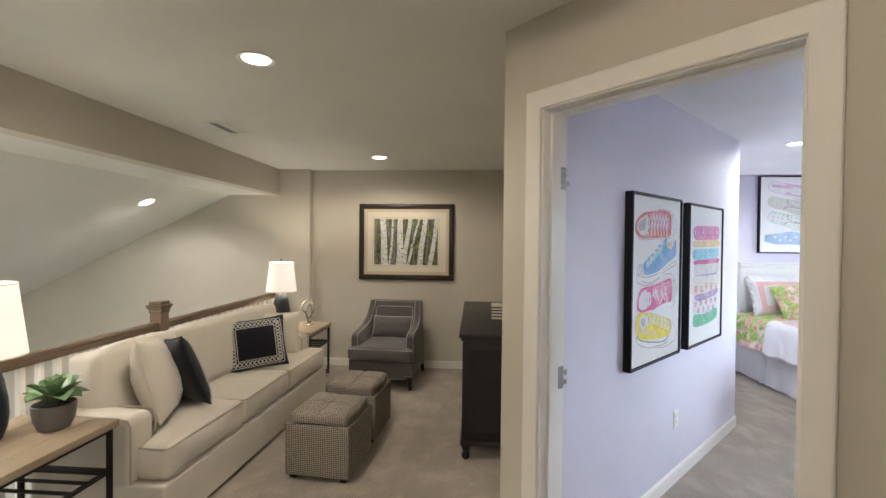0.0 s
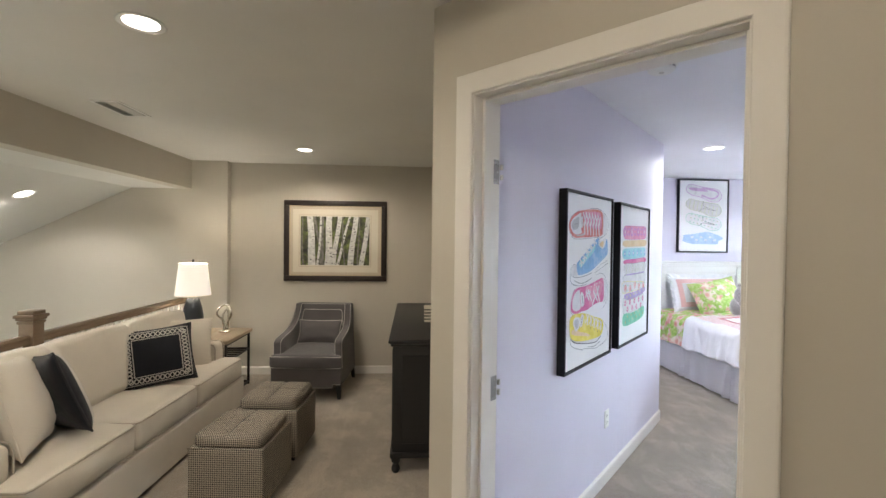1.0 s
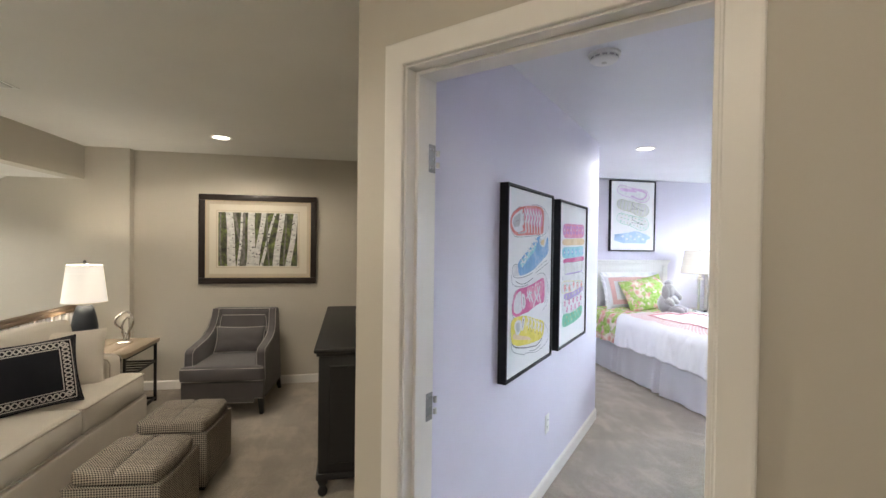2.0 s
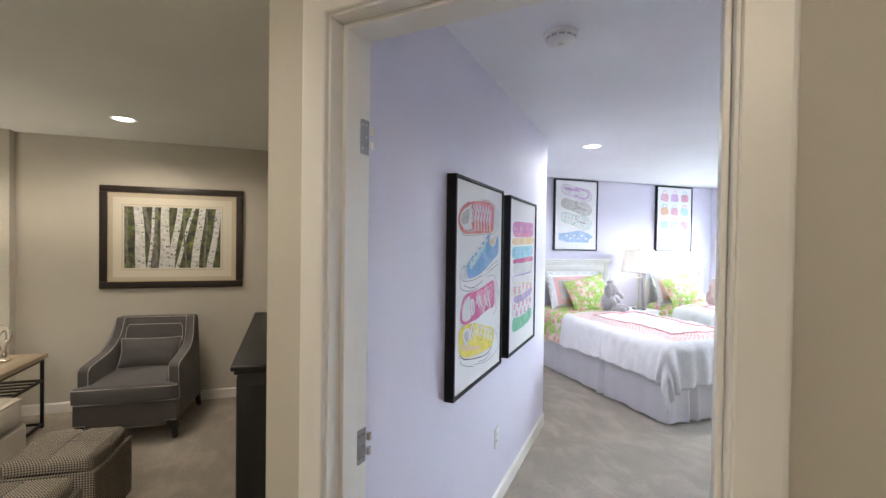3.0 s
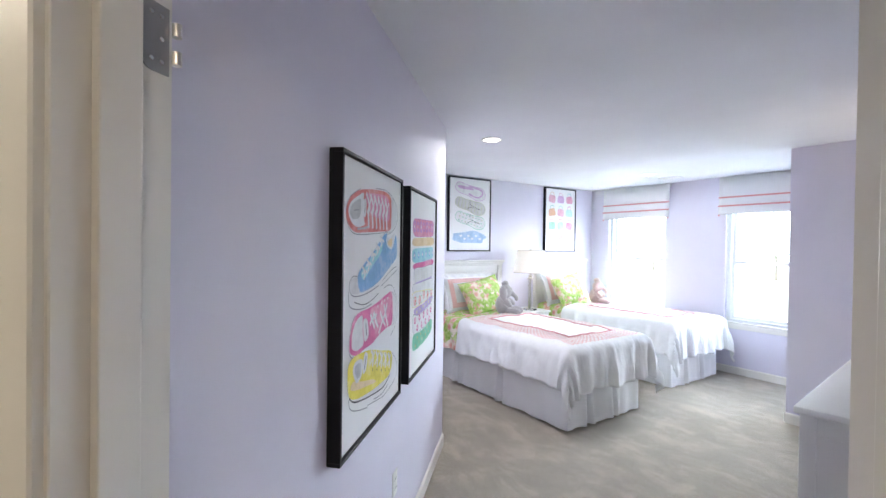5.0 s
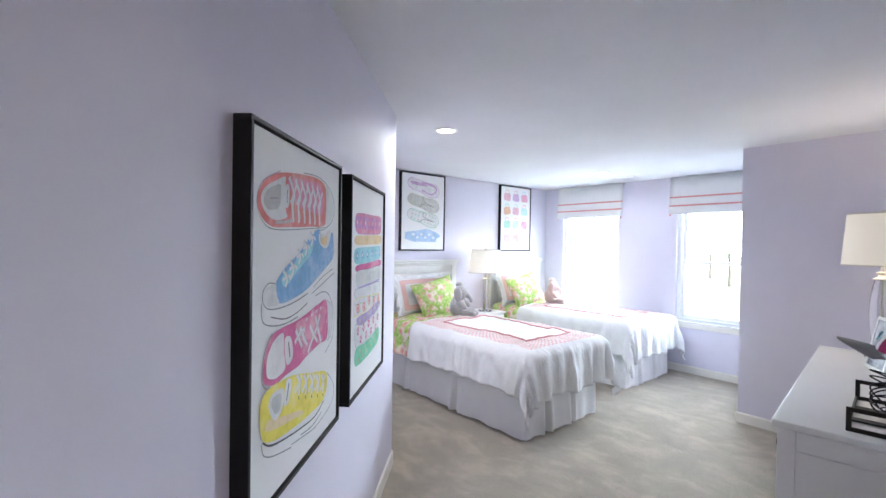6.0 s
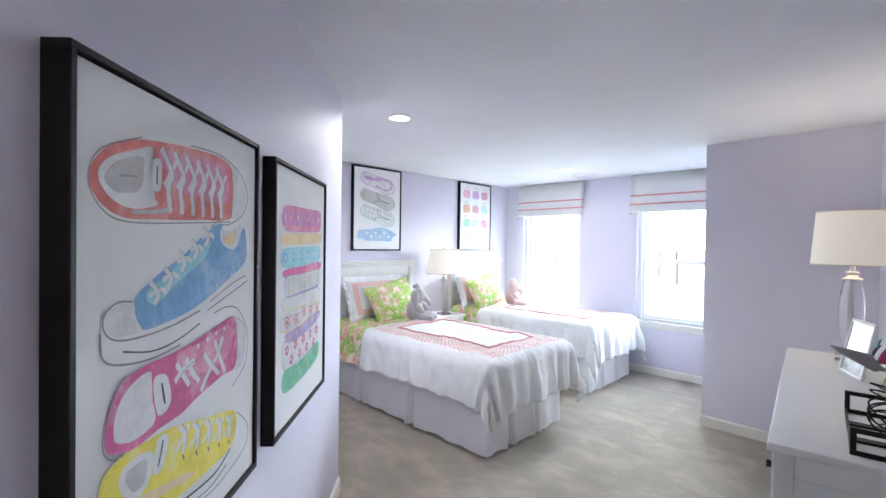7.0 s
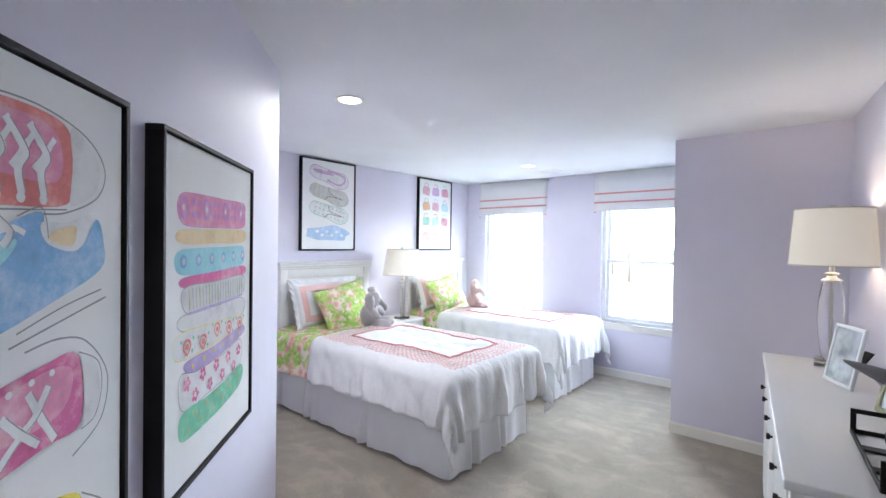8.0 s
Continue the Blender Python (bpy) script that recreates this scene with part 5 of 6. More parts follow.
def succulent_leaf(length, width, droop):
    bm = bmesh.new()
    n, m = 8, 4
    rows = []
    for i in range(n + 1):
        t = i / n
        w = width * (math.sin(math.pi * min(1, t * 0.86 + 0.10)) ** 0.8) * (1 if t < 0.97 else 0.25)
        c = Vector((length * t * (1 - 0.1 * droop * t), 0, length * (0.55 * t - 0.42 * droop * t * t)))
        th = 0.007 * (1 - 0.7 * t)
        ring = []
        for k in range(2 * m):
            a = 2 * math.pi * k / (2 * m)
            ring.append(bm.verts.new(c + Vector((0, w / 2 * math.cos(a), th * math.sin(a) + 0.25 * w * math.cos(a) ** 2))))
        rows.append(ring)
    for a, b in zip(rows, rows[1:]):
        for k in range(2 * m):
            bm.faces.new((a[k], a[(k + 1) % (2 * m)], b[(k + 1) % (2 * m)], b[k]))
    bm.faces.new(rows[0][::-1])
    bm.faces.new(rows[-1])
    return bm


rng = random.Random(3)
for i in range(19):
    ring = i // 6
    a = i * 137.5
    ln = (0.205, 0.165, 0.12, 0.07)[ring] * rng.uniform(0.86, 1.1)
    part("leaf", moved(succulent_leaf(ln, ln * 0.56, (1.0, 0.55, 0.15, 0.0)[ring]), pose(0, 0, 0.13 + 0.012 * ring, 0, -(8, 22, 42, 62)[ring] + rng.uniform(-5, 5), a)), LEAF, suc, "thick pointed green leaf")

# ---- armchair ----
chair = thing("armchair", pose(-1.0, 4.80, 0, 0, 0, -4), "grey tweed armchair with pale piping and dark legs", "chair")
HW = 0.365


def side_panel(x0, x1):
    """Side of the chair: low arm in front, swept up to the back."""
    out = [(-0.33, 0.14), (-0.34, 0.545), (-0.31, 0.57), (-0.2, 0.585), (-0.02, 0.61), (0.09, 0.645), (0.155, 0.695), (0.195, 0.76), (0.225, 0.855), (0.33, 0.855), (0.345, 0.80), (0.29, 0.14)]
    bm = bmesh.new()
    a = [bm.verts.new((x0, y, z)) for y, z in out]
    b = [bm.verts.new((x1, y, z)) for y, z in out]
    for i in range(len(out)):
        j = (i + 1) % len(out)
        bm.faces.new((a[i], a[j], b[j], b[i]))
    bm.faces.new(a[::-1])
    bm.faces.new(b)
    bmesh.ops.bevel(bm, geom=bm.edges[:], offset=0.012, segments=2, affect="EDGES", profile=0.5)
    return bm


for s in (-1, 1):
    xo, xi = s * HW, s * (HW - 0.085)
    sp = part("arm", side_panel(min(xo, xi), max(xo, xi)), GREYCLOTH, chair)
    for x in (xo - s * 0.006, xi + s * 0.006):
        part("piping", tube([(x, -0.338, 0.30), (x, -0.345, 0.545), (x, -0.312, 0.573), (x, -0.2, 0.588), (x, -0.02, 0.613), (x, 0.09, 0.648), (x, 0.153, 0.70), (x, 0.19, 0.765), (x, 0.221, 0.855)], 0.0032, 6), GREYPIPE, sp)
back = part("backrest", moved(softbox(2 * HW - 0.16, 0.13, 0.52, 0.03, 0.012, 8), pose(0, 0.255, 0.58, -10, 0, 0)), GREYCLOTH, chair)
part("back_top", moved(softbox(2 * HW - 0.01, 0.10, 0.07, 0.02, 0.0, 6), pose(0, 0.295, 0.822)), GREYCLOTH, chair)
part("piping", tube([(-0.25, 0.148, 0.50), (-0.252, 0.198, 0.77), (-0.235, 0.205, 0.795), (0.235, 0.205, 0.795), (0.252, 0.198, 0.77), (0.25, 0.148, 0.50)], 0.0032, 6), GREYPIPE, back)
part("piping", tube([(-HW + 0.01, 0.245, 0.853), (HW - 0.01, 0.245, 0.853)], 0.0032, 6), GREYPIPE, back)
part("seat_deck", moved(softbox(2 * HW - 0.01, 0.66, 0.16, 0.02, 0.0, 6), pose(0, -0.06, 0.235)), GREYCLOTH, chair)


def chair_tee(o):
    k = HW / (HW - 0.09) if o.y < -0.27 else 1.0
    return Vector((o.x * k, o.y, o.z))


sc = part("seat_cushion", moved(softbox(2 * (HW - 0.09), 0.64, 0.14, 0.03, 0.014, 10, chair_tee, 0.002), pose(0, -0.115, 0.375)), GREYCLOTH, chair)
for z in (0.322, 0.428):
    part("piping", tube([(-HW + 0.02, -0.37, z), (-HW + 0.005, -0.42, z), (-HW + 0.02, -0.433, z), (HW - 0.02, -0.433, z), (HW - 0.005, -0.42, z), (HW - 0.02, -0.37, z)], 0.0032, 6), GREYPIPE, sc)
ap = box(-HW + 0.005, HW - 0.005, -0.40, -0.36, 0.155, 0.31, 0.004, 1)
box(-HW + 0.09, HW - 0.09, -0.40, -0.36, 0.118, 0.16, 0.004, 1, bm=ap)
apron = part("apron", ap, GREYCLOTH, chair)
part("piping", tube([(-HW + 0.008, -0.402, 0.155), (-HW + 0.088, -0.402, 0.155), (-HW + 0.092, -0.402, 0.12), (HW - 0.092, -0.402, 0.12), (HW - 0.088, -0.402, 0.155), (HW - 0.008, -0.402, 0.155)], 0.0032, 6), GREYPIPE, apron)
for s in (-1, 1):
    for y, dy in ((-0.355, 0.0), (0.27, 0.09)):
        bm = bmesh.new()
        top = [bm.verts.new((s * (HW - 0.04) + a * 0.026, y + b * 0.026, 0.17)) for a, b in ((-1, -1), (1, -1), (1, 1), (-1, 1))]
        bot = [bm.verts.new((s * (HW - 0.032) + a * 0.016, y + dy + b * 0.016, 0.0)) for a, b in ((-1, -1), (1, -1), (1, 1), (-1, 1))]
        bm.faces.new(top)
        bm.faces.new(bot[::-1])
        for i in range(4):
            bm.faces.new((top[i], top[(i + 1) % 4], bot[(i + 1) % 4], bot[i]))
        part("leg", bm, BLACKWOOD, chair, "tapered dark wooden leg")
for piece in chair.children_recursive:
    # the back narrows towards its top
    for v in piece.data.vertices:
        t = max(0.0, min(1.0, (v.co.z - 0.45) / 0.40))
        v.co.x *= 0.95 - 0.11 * t * t * (3 - 2 * t)
throw_pillow(pose(-1.0, 4.80 + 0.06, 0.452, -20, 0, -4), 0.46, 0.25, 0.13, GREYCLOTH, "grey tweed lumbar pillow with pale piping on the armchair", 11, GREYPIPE)

# ---- ottomans ----


def ottoman(at, label):
    t = thing("ottoman", at, label, "ottoman", "houndstooth ottomans")
    w, h = 0.44, 0.36
    part("box", moved(softbox(w, w, h - 0.03, 0.012, 0.0, 6), pose(0, 0, 0.03 + (h - 0.03) / 2)), HOUND, t, "houndstooth covered storage box")

    def tuft(o):
        """Pulls the top down along the two crossing seams."""
        if o.z > 0.0:
            o.z -= 0.011 * max(math.exp(-(o.x / 0.013) ** 2), math.exp(-(o.y / 0.013) ** 2))
        return o

    lid = part("lid", moved(softbox(w - 0.045, w - 0.045, 0.09, 0.028, 0.012, 36, tuft), pose(0, 0, h + 0.035)), HOUND, t, "tufted houndstooth lid cushion")
    for turn in (0, 90):
        pts = [(0, y, h + 0.0705 + 0.0115 * (1 - (y / 0.17) ** 2)) for y in (-0.165, -0.10, -0.05, 0, 0.05, 0.10, 0.165)]
        part("seam", moved(tube(pts, 0.0026, 6), pose(0, 0, 0, 0, 0, turn)), BLACKCLOTH, lid)
    e = w / 2 - 0.003
    part("piping", tube([(-e, -e, h), (e, -e, h), (e, e, h), (-e, e, h)], 0.005, 6, True), HOUND, t)
    for x in (-1, 1):
        for y in (-1, 1):
            part("foot", box(x * 0.175 - 0.022, x * 0.175 + 0.022, y * 0.175 - 0.022, y * 0.175 + 0.022, 0, 0.032, 0.004, 1), BLACKWOOD, t)
    return t


ot = ottoman(pose(-1.035, 2.815, 0, 0, 0, -6), "square houndstooth storage ottoman with tufted lid")
copy_thing(ot, pose(-1.0, 3.40, 0, 0, 0, -5))

# ---- black dresser in the loft ----
bd = thing("black_dresser", pose(-0.16, 2.95, 0), "black painted dresser with turned feet and moulded top", "dresser")
DW, DL, DH = 0.47, 1.79, 0.905
part("body", box(0.03, DW, 0.03, DL - 0.03, 0.13, DH - 0.03, 0.004, 2), BLACKWOOD, bd)
part("top", box(0.0, DW + 0.005, 0.0, DL, DH - 0.028, DH, 0.008, 3), BLACKWOOD, bd, "black moulded top")
part("cornice", box(0.014, DW, 0.014, DL - 0.014, DH - 0.05, DH - 0.028, 0.008, 2), BLACKWOOD, bd)
part("plinth", box(0.016, DW, 0.016, DL - 0.016, 0.105, 0.145, 0.008, 2), BLACKWOOD, bd)
for y in (0.055, DL - 0.055):
    for x in (0.055, DW - 0.05):
        part("foot", moved(lathe([(0.018, 0), (0.027, 0.012), (0.030, 0.03), (0.022, 0.05), (0.017, 0.058), (0.030, 0.075), (0.033, 0.095), (0.033, 0.108)], 20), Matrix.Translation((x, y, 0))), BLACKWOOD, bd, "turned black foot")
for i in range(8):
    part("flute", box(0.026, 0.031, 0.04 + i * 0.008, 0.044 + i * 0.008, 0.17, DH - 0.07), BLACKWOOD, bd)
for r in range(3):
    for c in range(2):
        y0 = 0.12 + c * 0.79
        z0 = 0.165 + r * 0.235
        dr = part("drawer", box(0.025, 0.034, y0, y0 + 0.76, z0, z0 + 0.215, 0.005, 2), BLACKWOOD, bd)
# sides with framed panels
part("side_panel", box(0.09, DW - 0.06, 0.024, 0.031, 0.20, DH - 0.11, 0.004, 1), BLACKWOOD, bd)
sb = thing("decorative_box", pose(0.16, 3.66, 0.905), "small cream box with dark stripes on the black dresser", "box")
part("box", box(-0.065, 0.065, -0.05, 0.05, 0, 0.125, 0.004, 2), MATBOARD, sb)
for z in (0.02, 0.045, 0.07, 0.095):
    part("stripe", box(-0.0665, 0.0665, -0.0515, 0.0515, z, z + 0.009), BLACKCLOTH, sb)

# ---- beds ----
QUILT = mat_fabric("rumpled_white_cotton", (0.82, 0.82, 0.83), 600, 0.03, 0.95, 0.1, 0.0008)
vq = coords(QUILT, scale=(1.0, 1.0, 0.45))
bump(QUILT, noise_tex(QUILT, vq, 10, 3, 0.45), 0.65, 0.03)
PINKPALE = mat_fabric("faded_coral_cotton", (0.82, 0.53, 0.51), 500, 0.1)


def headboard(t, x0, x1, y):
    """Panelled headboard with a moulded cap; its back at y."""
    h = 1.345
    for x in (x0, x1 - 0.075):
        part("post", box(x, x + 0.075, y - 0.055, y, 0, h - 0.07, 0.004, 2), WHITE, t)
    part("cap", box(x0 - 0.025, x1 + 0.025, y - 0.085, y, h - 0.026, h, 0.007, 3), WHITE, t)
    part("crown", box(x0 - 0.012, x1 + 0.012, y - 0.07, y, h - 0.052, h - 0.026, 0.008, 3), WHITE, t)
    part("crown", box(x0 - 0.004, x1 + 0.004, y - 0.062, y, h - 0.072, h - 0.052, 0.004, 2), WHITE, t)
    part("top_rail", box(x0 + 0.075, x1 - 0.075, y - 0.046, y, h - 0.165, h - 0.07, 0.004, 2), WHITE, t)
    part("bead", box(x0 + 0.075, x1 - 0.075, y - 0.052, y, h - 0.185, h - 0.165, 0.006, 2), WHITE, t)
    n = 9
    a, b = x0 + 0.075, x1 - 0.075
    for i in range(n):
        part("board", box(a + (b - a) * i / n + 0.002, a + (b - a) * (i + 1) / n - 0.002, y - 0.03, y - 0.008, 0.3, h - 0.185, 0.003, 1), WHITE, t)
    part("bottom_rail", box(a, b, y - 0.046, y, 0.25, 0.35, 0.004, 1), WHITE, t)


def cloth_at(s, q, W, drop_s, drop_f, seed):
    """A quilt point: s across from the middle, q along from the foot edge (negative beyond it). Returns x, y, sag."""
    ds = max(0.0, abs(s) - W / 2)
    df = max(0.0, -q)
    sg = 1 if s >= 0 else -1
    rho = (ds ** 3 + df ** 3) ** (1 / 3) * (1.0 + 0.17 * math.sin(2 * math.atan2(df, ds)) ** 2)
    x, y, z = max(-W / 2, min(W / 2, s)), max(0.0, q), 0.0
    if rho > 0:
        a = math.atan2(df, ds)
        r = 0.09
        out = r * math.sin(min(rho / r, math.pi / 2)) + 0.10 * max(0.0, rho - r)
        z = r * (1 - math.cos(min(rho / r, math.pi / 2))) + max(0.0, rho - r * math.pi / 2) * 0.97
        corner = math.sin(2 * a) ** 2
        run = (q if ds > df else s) * 9.0 + seed * 3.7
        fall = min(1.0, rho / 0.32)
        n1 = noise.noise(Vector((run * 0.55, seed, 0.3)))
        n2 = noise.noise(Vector((run * 1.5, seed + 9, rho * 2.0)))
        foot = df > ds
        n3 = noise.noise(Vector((run * 0.9 + rho * 5, seed + 2, rho * 3)))
        out += fall * ((0.040 if foot else 0.028) * n1 + 0.026 * n2 + (0.017 if foot else 0.008) * math.sin(run * (3.6 if foot else 2.1) + 2.5 * n1))
        out += 0.016 * n3 * min(1.0, rho / 0.1)
        z += 0.03 * fall * noise.noise(Vector((run * 0.35, seed + 5, 1)))
        out += corner * fall * 0.055
        x += sg * out * math.cos(a)
        y -= out * math.sin(a)
    else:
        edge = min(W / 2 - abs(s), q)
        z = -0.014 * noise.noise(Vector((s * 5, q * 5, seed))) - 0.010 * noise.noise(Vector((s * 11, q * 14, seed))) - 0.018 * min(1, max(0, edge) / 0.2)
    return x, y, z


def bed(cx, hx, yfoot, seed, label):
    t = thing("bed", pose(cx, yfoot, 0), label, "bed", "twin beds")
    W, TOP = 1.0, 0.715
    LEN = BW - 0.09 - yfoot
    headboard(t, hx - 0.555 - cx, hx + 0.555 - cx, BW - 0.012 - yfoot)
    part("box_spring", moved(softbox(W - 0.04, LEN - 0.04, 0.26, 0.03, 0, 4), pose(0, LEN / 2, 0.30)), SKIRTCLOTH, t)
    part("mattress", moved(softbox(W - 0.01, LEN - 0.02, 0.26, 0.06, 0.004, 6), pose(0, LEN / 2, 0.565)), WHITECLOTH, t)
    # bed skirt with box pleats
    pts = []
    per = [(-W / 2, LEN), (-W / 2, 0.0), (W / 2, 0.0), (W / 2, LEN)]
    for (ax, ay), (bx, by) in zip(per, per[1:]):
        length = math.hypot(bx - ax, by - ay)
        n = int(length / 0.018)
        dx, dy = (bx - ax) / length, (by - ay) / length
        for i in range(n + (1 if (bx, by) == per[-1] else 0)):
            d = length * i / n
            edge = min(d, length - d)
            wv = 0.010 * noise.noise(Vector((d * 7, seed + ax * 3, 0))) + 0.006 * math.sin(d * 26 + 3 * noise.noise(Vector((d * 3, seed, 4))))
            for pleat in (length * 0.27, length * 0.62):
                g = (d - pleat) / 0.022
                wv -= 0.045 * math.exp(-g * g)
                wv += 0.022 * math.exp(-((abs(d - pleat) - 0.05) / 0.025) ** 2)
            wv *= min(1.0, edge / 0.05)
            pts.append((ax + dx * d, ay + dy * d, wv))
    bm = bmesh.new()
    rows = []
    for x, y, wv in pts:
        # outward normal of the run
        ox, oy = (-1, 0) if abs(x + W / 2) < 1e-6 and y > 0 else ((1, 0) if abs(x - W / 2) < 1e-6 and y > 0 else (0, -1))
        col = []
        for z, k in ((0.43, 0.0), (0.34, 0.35), (0.22, 0.7), (0.10, 0.95), (0.012, 1.1)):
            o = wv * k + 0.012 * k
            col.append(bm.verts.new((x + ox * o, y + oy * o, z + (0.006 * noise.noise(Vector((x * 9, y * 9, 0))) if k > 1 else 0))))
        rows.append(col)
    for a, b in zip(rows, rows[1:]):
        for i in range(4):
            bm.faces.new((a[i], a[i + 1], b[i + 1], b[i]))
    part("bed_skirt", bm, SKIRTCLOTH, t, "white pleated bed skirt")

    def drape(name, q0, q1, drop, foot, material, lift, nq, parent, lab, ns=64, s0=None, s1=None):
        bm = bmesh.new()
        s0 = -(W / 2 + drop) if s0 is None else s0
        s1 = (W / 2 + drop) if s1 is None else s1
        g = {}
        for i in range(ns + 1):
            for j in range(nq + 1):
                s = s0 + (s1 - s0) * i / ns
                q = q0 + (q1 - q0) * j / nq
                x, y, z = cloth_at(s, q, W, drop, foot, seed)
                g[i, j] = bm.verts.new((x, y, TOP + lift - z))
        for i in range(ns):
            for j in range(nq):
                bm.faces.new((g[i, j], g[i + 1, j], g[i + 1, j + 1], g[i, j + 1]))
        return part(name, bm, material, parent, lab)

    QEND = 4.92 - 3.455
    quilt = drape("comforter", -0.45, QEND, 0.40, 0.45, QUILT, 0.016, 90, t, "rumpled white comforter with pink trim", 76)
    so = quilt.modifiers.new("thickness", "SOLIDIFY")
    so.thickness, so.offset = 0.012, -1
    drape("sheet", QEND - 0.05, LEN - 0.02, 0.39, 0.0, FLORAL, 0.004, 24, t, "green and pink floral sheet", 60)
    # trim on the comforter: two coral lines and a latticed band between them
    for e, r in ((0.0, 0.011), (0.012, 0.004)):
        for (sa, qa), (sb, qb) in (((-0.30 - e, 0.16 - e), (0.30 + e, 0.16 - e)), ((0.30 + e, 0.16 - e), (0.30 + e, 1.24 + e)), ((0.30 + e, 1.24 + e), (-0.30 - e, 1.24 + e)), ((-0.30 - e, 1.24 + e), (-0.30 - e, 0.16 - e))):
            pts = []
            for i in range(31):
                k = i / 30
                x, y, z = cloth_at(sa + (sb - sa) * k, qa + (qb - qa) * k, W, 0.345, 0.4, seed)
                pts.append((x, y, TOP + 0.019 - z))
            part("trim_line", tube(pts, r * 0.55, 6), PINKCLOTH, quilt, "coral pink cord trim")
    for k in range(6):
        e = 0.030 + k * 0.029
        for (sa, qa), (sb, qb) in (((-0.30 - e, 0.16 - e), (0.30 + e, 0.16 - e)), ((0.30 + e, 0.16 - e), (0.30 + e, 1.24 + e)), ((0.30 + e, 1.24 + e), (-0.30 - e, 1.24 + e)), ((-0.30 - e, 1.24 + e), (-0.30 - e, 0.16 - e))):
            bm = bmesh.new()
            prev = None
            n = 120 if abs(qb - qa) > 0.7 else 70
            for i in range(n + 1):
                f_ = i / n
                s, q = sa + (sb - sa) * f_, qa + (qb - qa) * f_
                wv = 0.008 * math.sin(i * 1.55 + k * math.pi)
                du, dv = (0, 1) if abs(qb - qa) < 1e-6 else (1, 0)
                row = []
                for o in (-0.0085, 0.0085):
                    x, y, z = cloth_at(s + du * (wv + o), q + dv * (wv + o), W, 0.345, 0.4, seed)
                    row.append(bm.verts.new((x, y, TOP + 0.0185 - z)))
                if prev:
                    bm.faces.new((prev[0], prev[1], row[1], row[0]))
                prev = row
            part("trim_band", bm, PINKPALE, quilt, "pink lattice stitched band")
    for lx in (-W / 2 + 0.06, W / 2 - 0.06):
        for ly in (0.08, LEN - 0.1):
            part("bed_leg", box(lx - 0.025, lx + 0.025, ly - 0.025, ly + 0.025, 0, 0.18), BLACKWOOD, t)
    return t


def sham(at, label, seed):
    t = thing("pillow_sham", at, label, "pillow", "pillow shams")
    w, h = 0.82, 0.43
    part("cover", pillow(w, h, 0.17, 16, seed, 0.04), WHITECLOTH, t)

    def face(x, z):
        X, Y = 2 * x / w, (z - h / 2) / (h / 2)
        th = max(0.0, (1 - X ** 4) * (1 - Y ** 4)) ** 0.5 * (0.75 + 0.25 * (1 - X * X) * (1 - Y * Y))
        return Vector((x, -th * 0.085 - 0.008, z))

    ix, iz = w / 2 - 0.07, h / 2 - 0.065
    for side in range(4):
        bm = bmesh.new()
        prev = None
        for k in range(25):
            s = -1 + 2 * k / 24
            row = []
            for o in (-0.028, 0.028):
                if side < 2:
                    x, z = s * (ix + 0.028), (iz + o) * (1 if side == 0 else -1)
                else:
                    x, z = (ix + o) * (1 if side == 2 else -1), s * (iz + 0.028)
                row.append(bm.verts.new(face(x, h / 2 + z)))
            if prev:
                bm.faces.new((prev[0], prev[1], row[1], row[0]))
            prev = row
        part("trim_band", bm, PINKPALE, t, "coral pink border band")
    # ruffled flange
    bm = bmesh.new()
    prev = None
    base = pillow_edge(w, h, 0.04, 40)
    outer = pillow_edge(w, h, 0.04, 40, 0.045)
    first = None
    for k, (a, b) in enumerate(zip(base, outer)):
        row = (bm.verts.new(a), bm.verts.new((b[0], 0.010 * math.sin(k * 1.4), b[2])))
        if prev:
            bm.faces.new((prev[0], prev[1], row[1], row[0]))
        else:
            first = row
        prev = row
    bm.faces.new((prev[0], prev[1], first[1], first[0]))
    part("flange", bm, WHITECLOTH, t)
    return t


def plush_elephant(at, material, label):
    """A seated toy elephant, one soft mesh, facing -y."""
    bm = bmesh.new()

    def blob(x, y, z, sx, sy, sz, rx=0.0, rz=0.0):
        b = bmesh.new()
        bmesh.ops.create_icosphere(b, subdivisions=3, radius=1)
        merge(bm, b, pose(x, y, z, rx, 0, rz) @ Matrix.Diagonal((sx, sy, sz, 1)))

    blob(0, 0.02, 0.10, 0.085, 0.08, 0.105)
    blob(0, -0.01, 0.235, 0.072, 0.07, 0.070)
    for s in (-1, 1):
        blob(s * 0.065, -0.10, 0.04, 0.042, 0.085, 0.042, 0, s * 18)
        blob(s * 0.085, -0.04, 0.13, 0.032, 0.065, 0.032, 35, s * 20)
    blob(0.055, 0.01, 0.312, 0.068, 0.040, 0.030, 0, 15)
    blob(-0.088, 0.0, 0.225, 0.026, 0.045, 0.070, 0, -20)
    for k in range(7):
        a = k / 6
        blob(0, -0.065 - 0.055 * math.sin(a * 1.9), 0.225 - 0.085 * a + 0.02 * a * a, 0.026 - 0.009 * a, 0.026 - 0.009 * a, 0.026 - 0.008 * a)
    for v in bm.verts:
        v.co += 0.004 * Vector(noise.noise_vector(v.co * 25))
    t = part("stuffed_elephant", bm, material, None, "", at)
    rm = t.modifiers.new("skin", "REMESH")
    rm.mode, rm.voxel_size, rm.use_smooth_shade = "VOXEL", 0.007, True
    return tagged(t, label, "stuffed toy", "stuffed elephants")


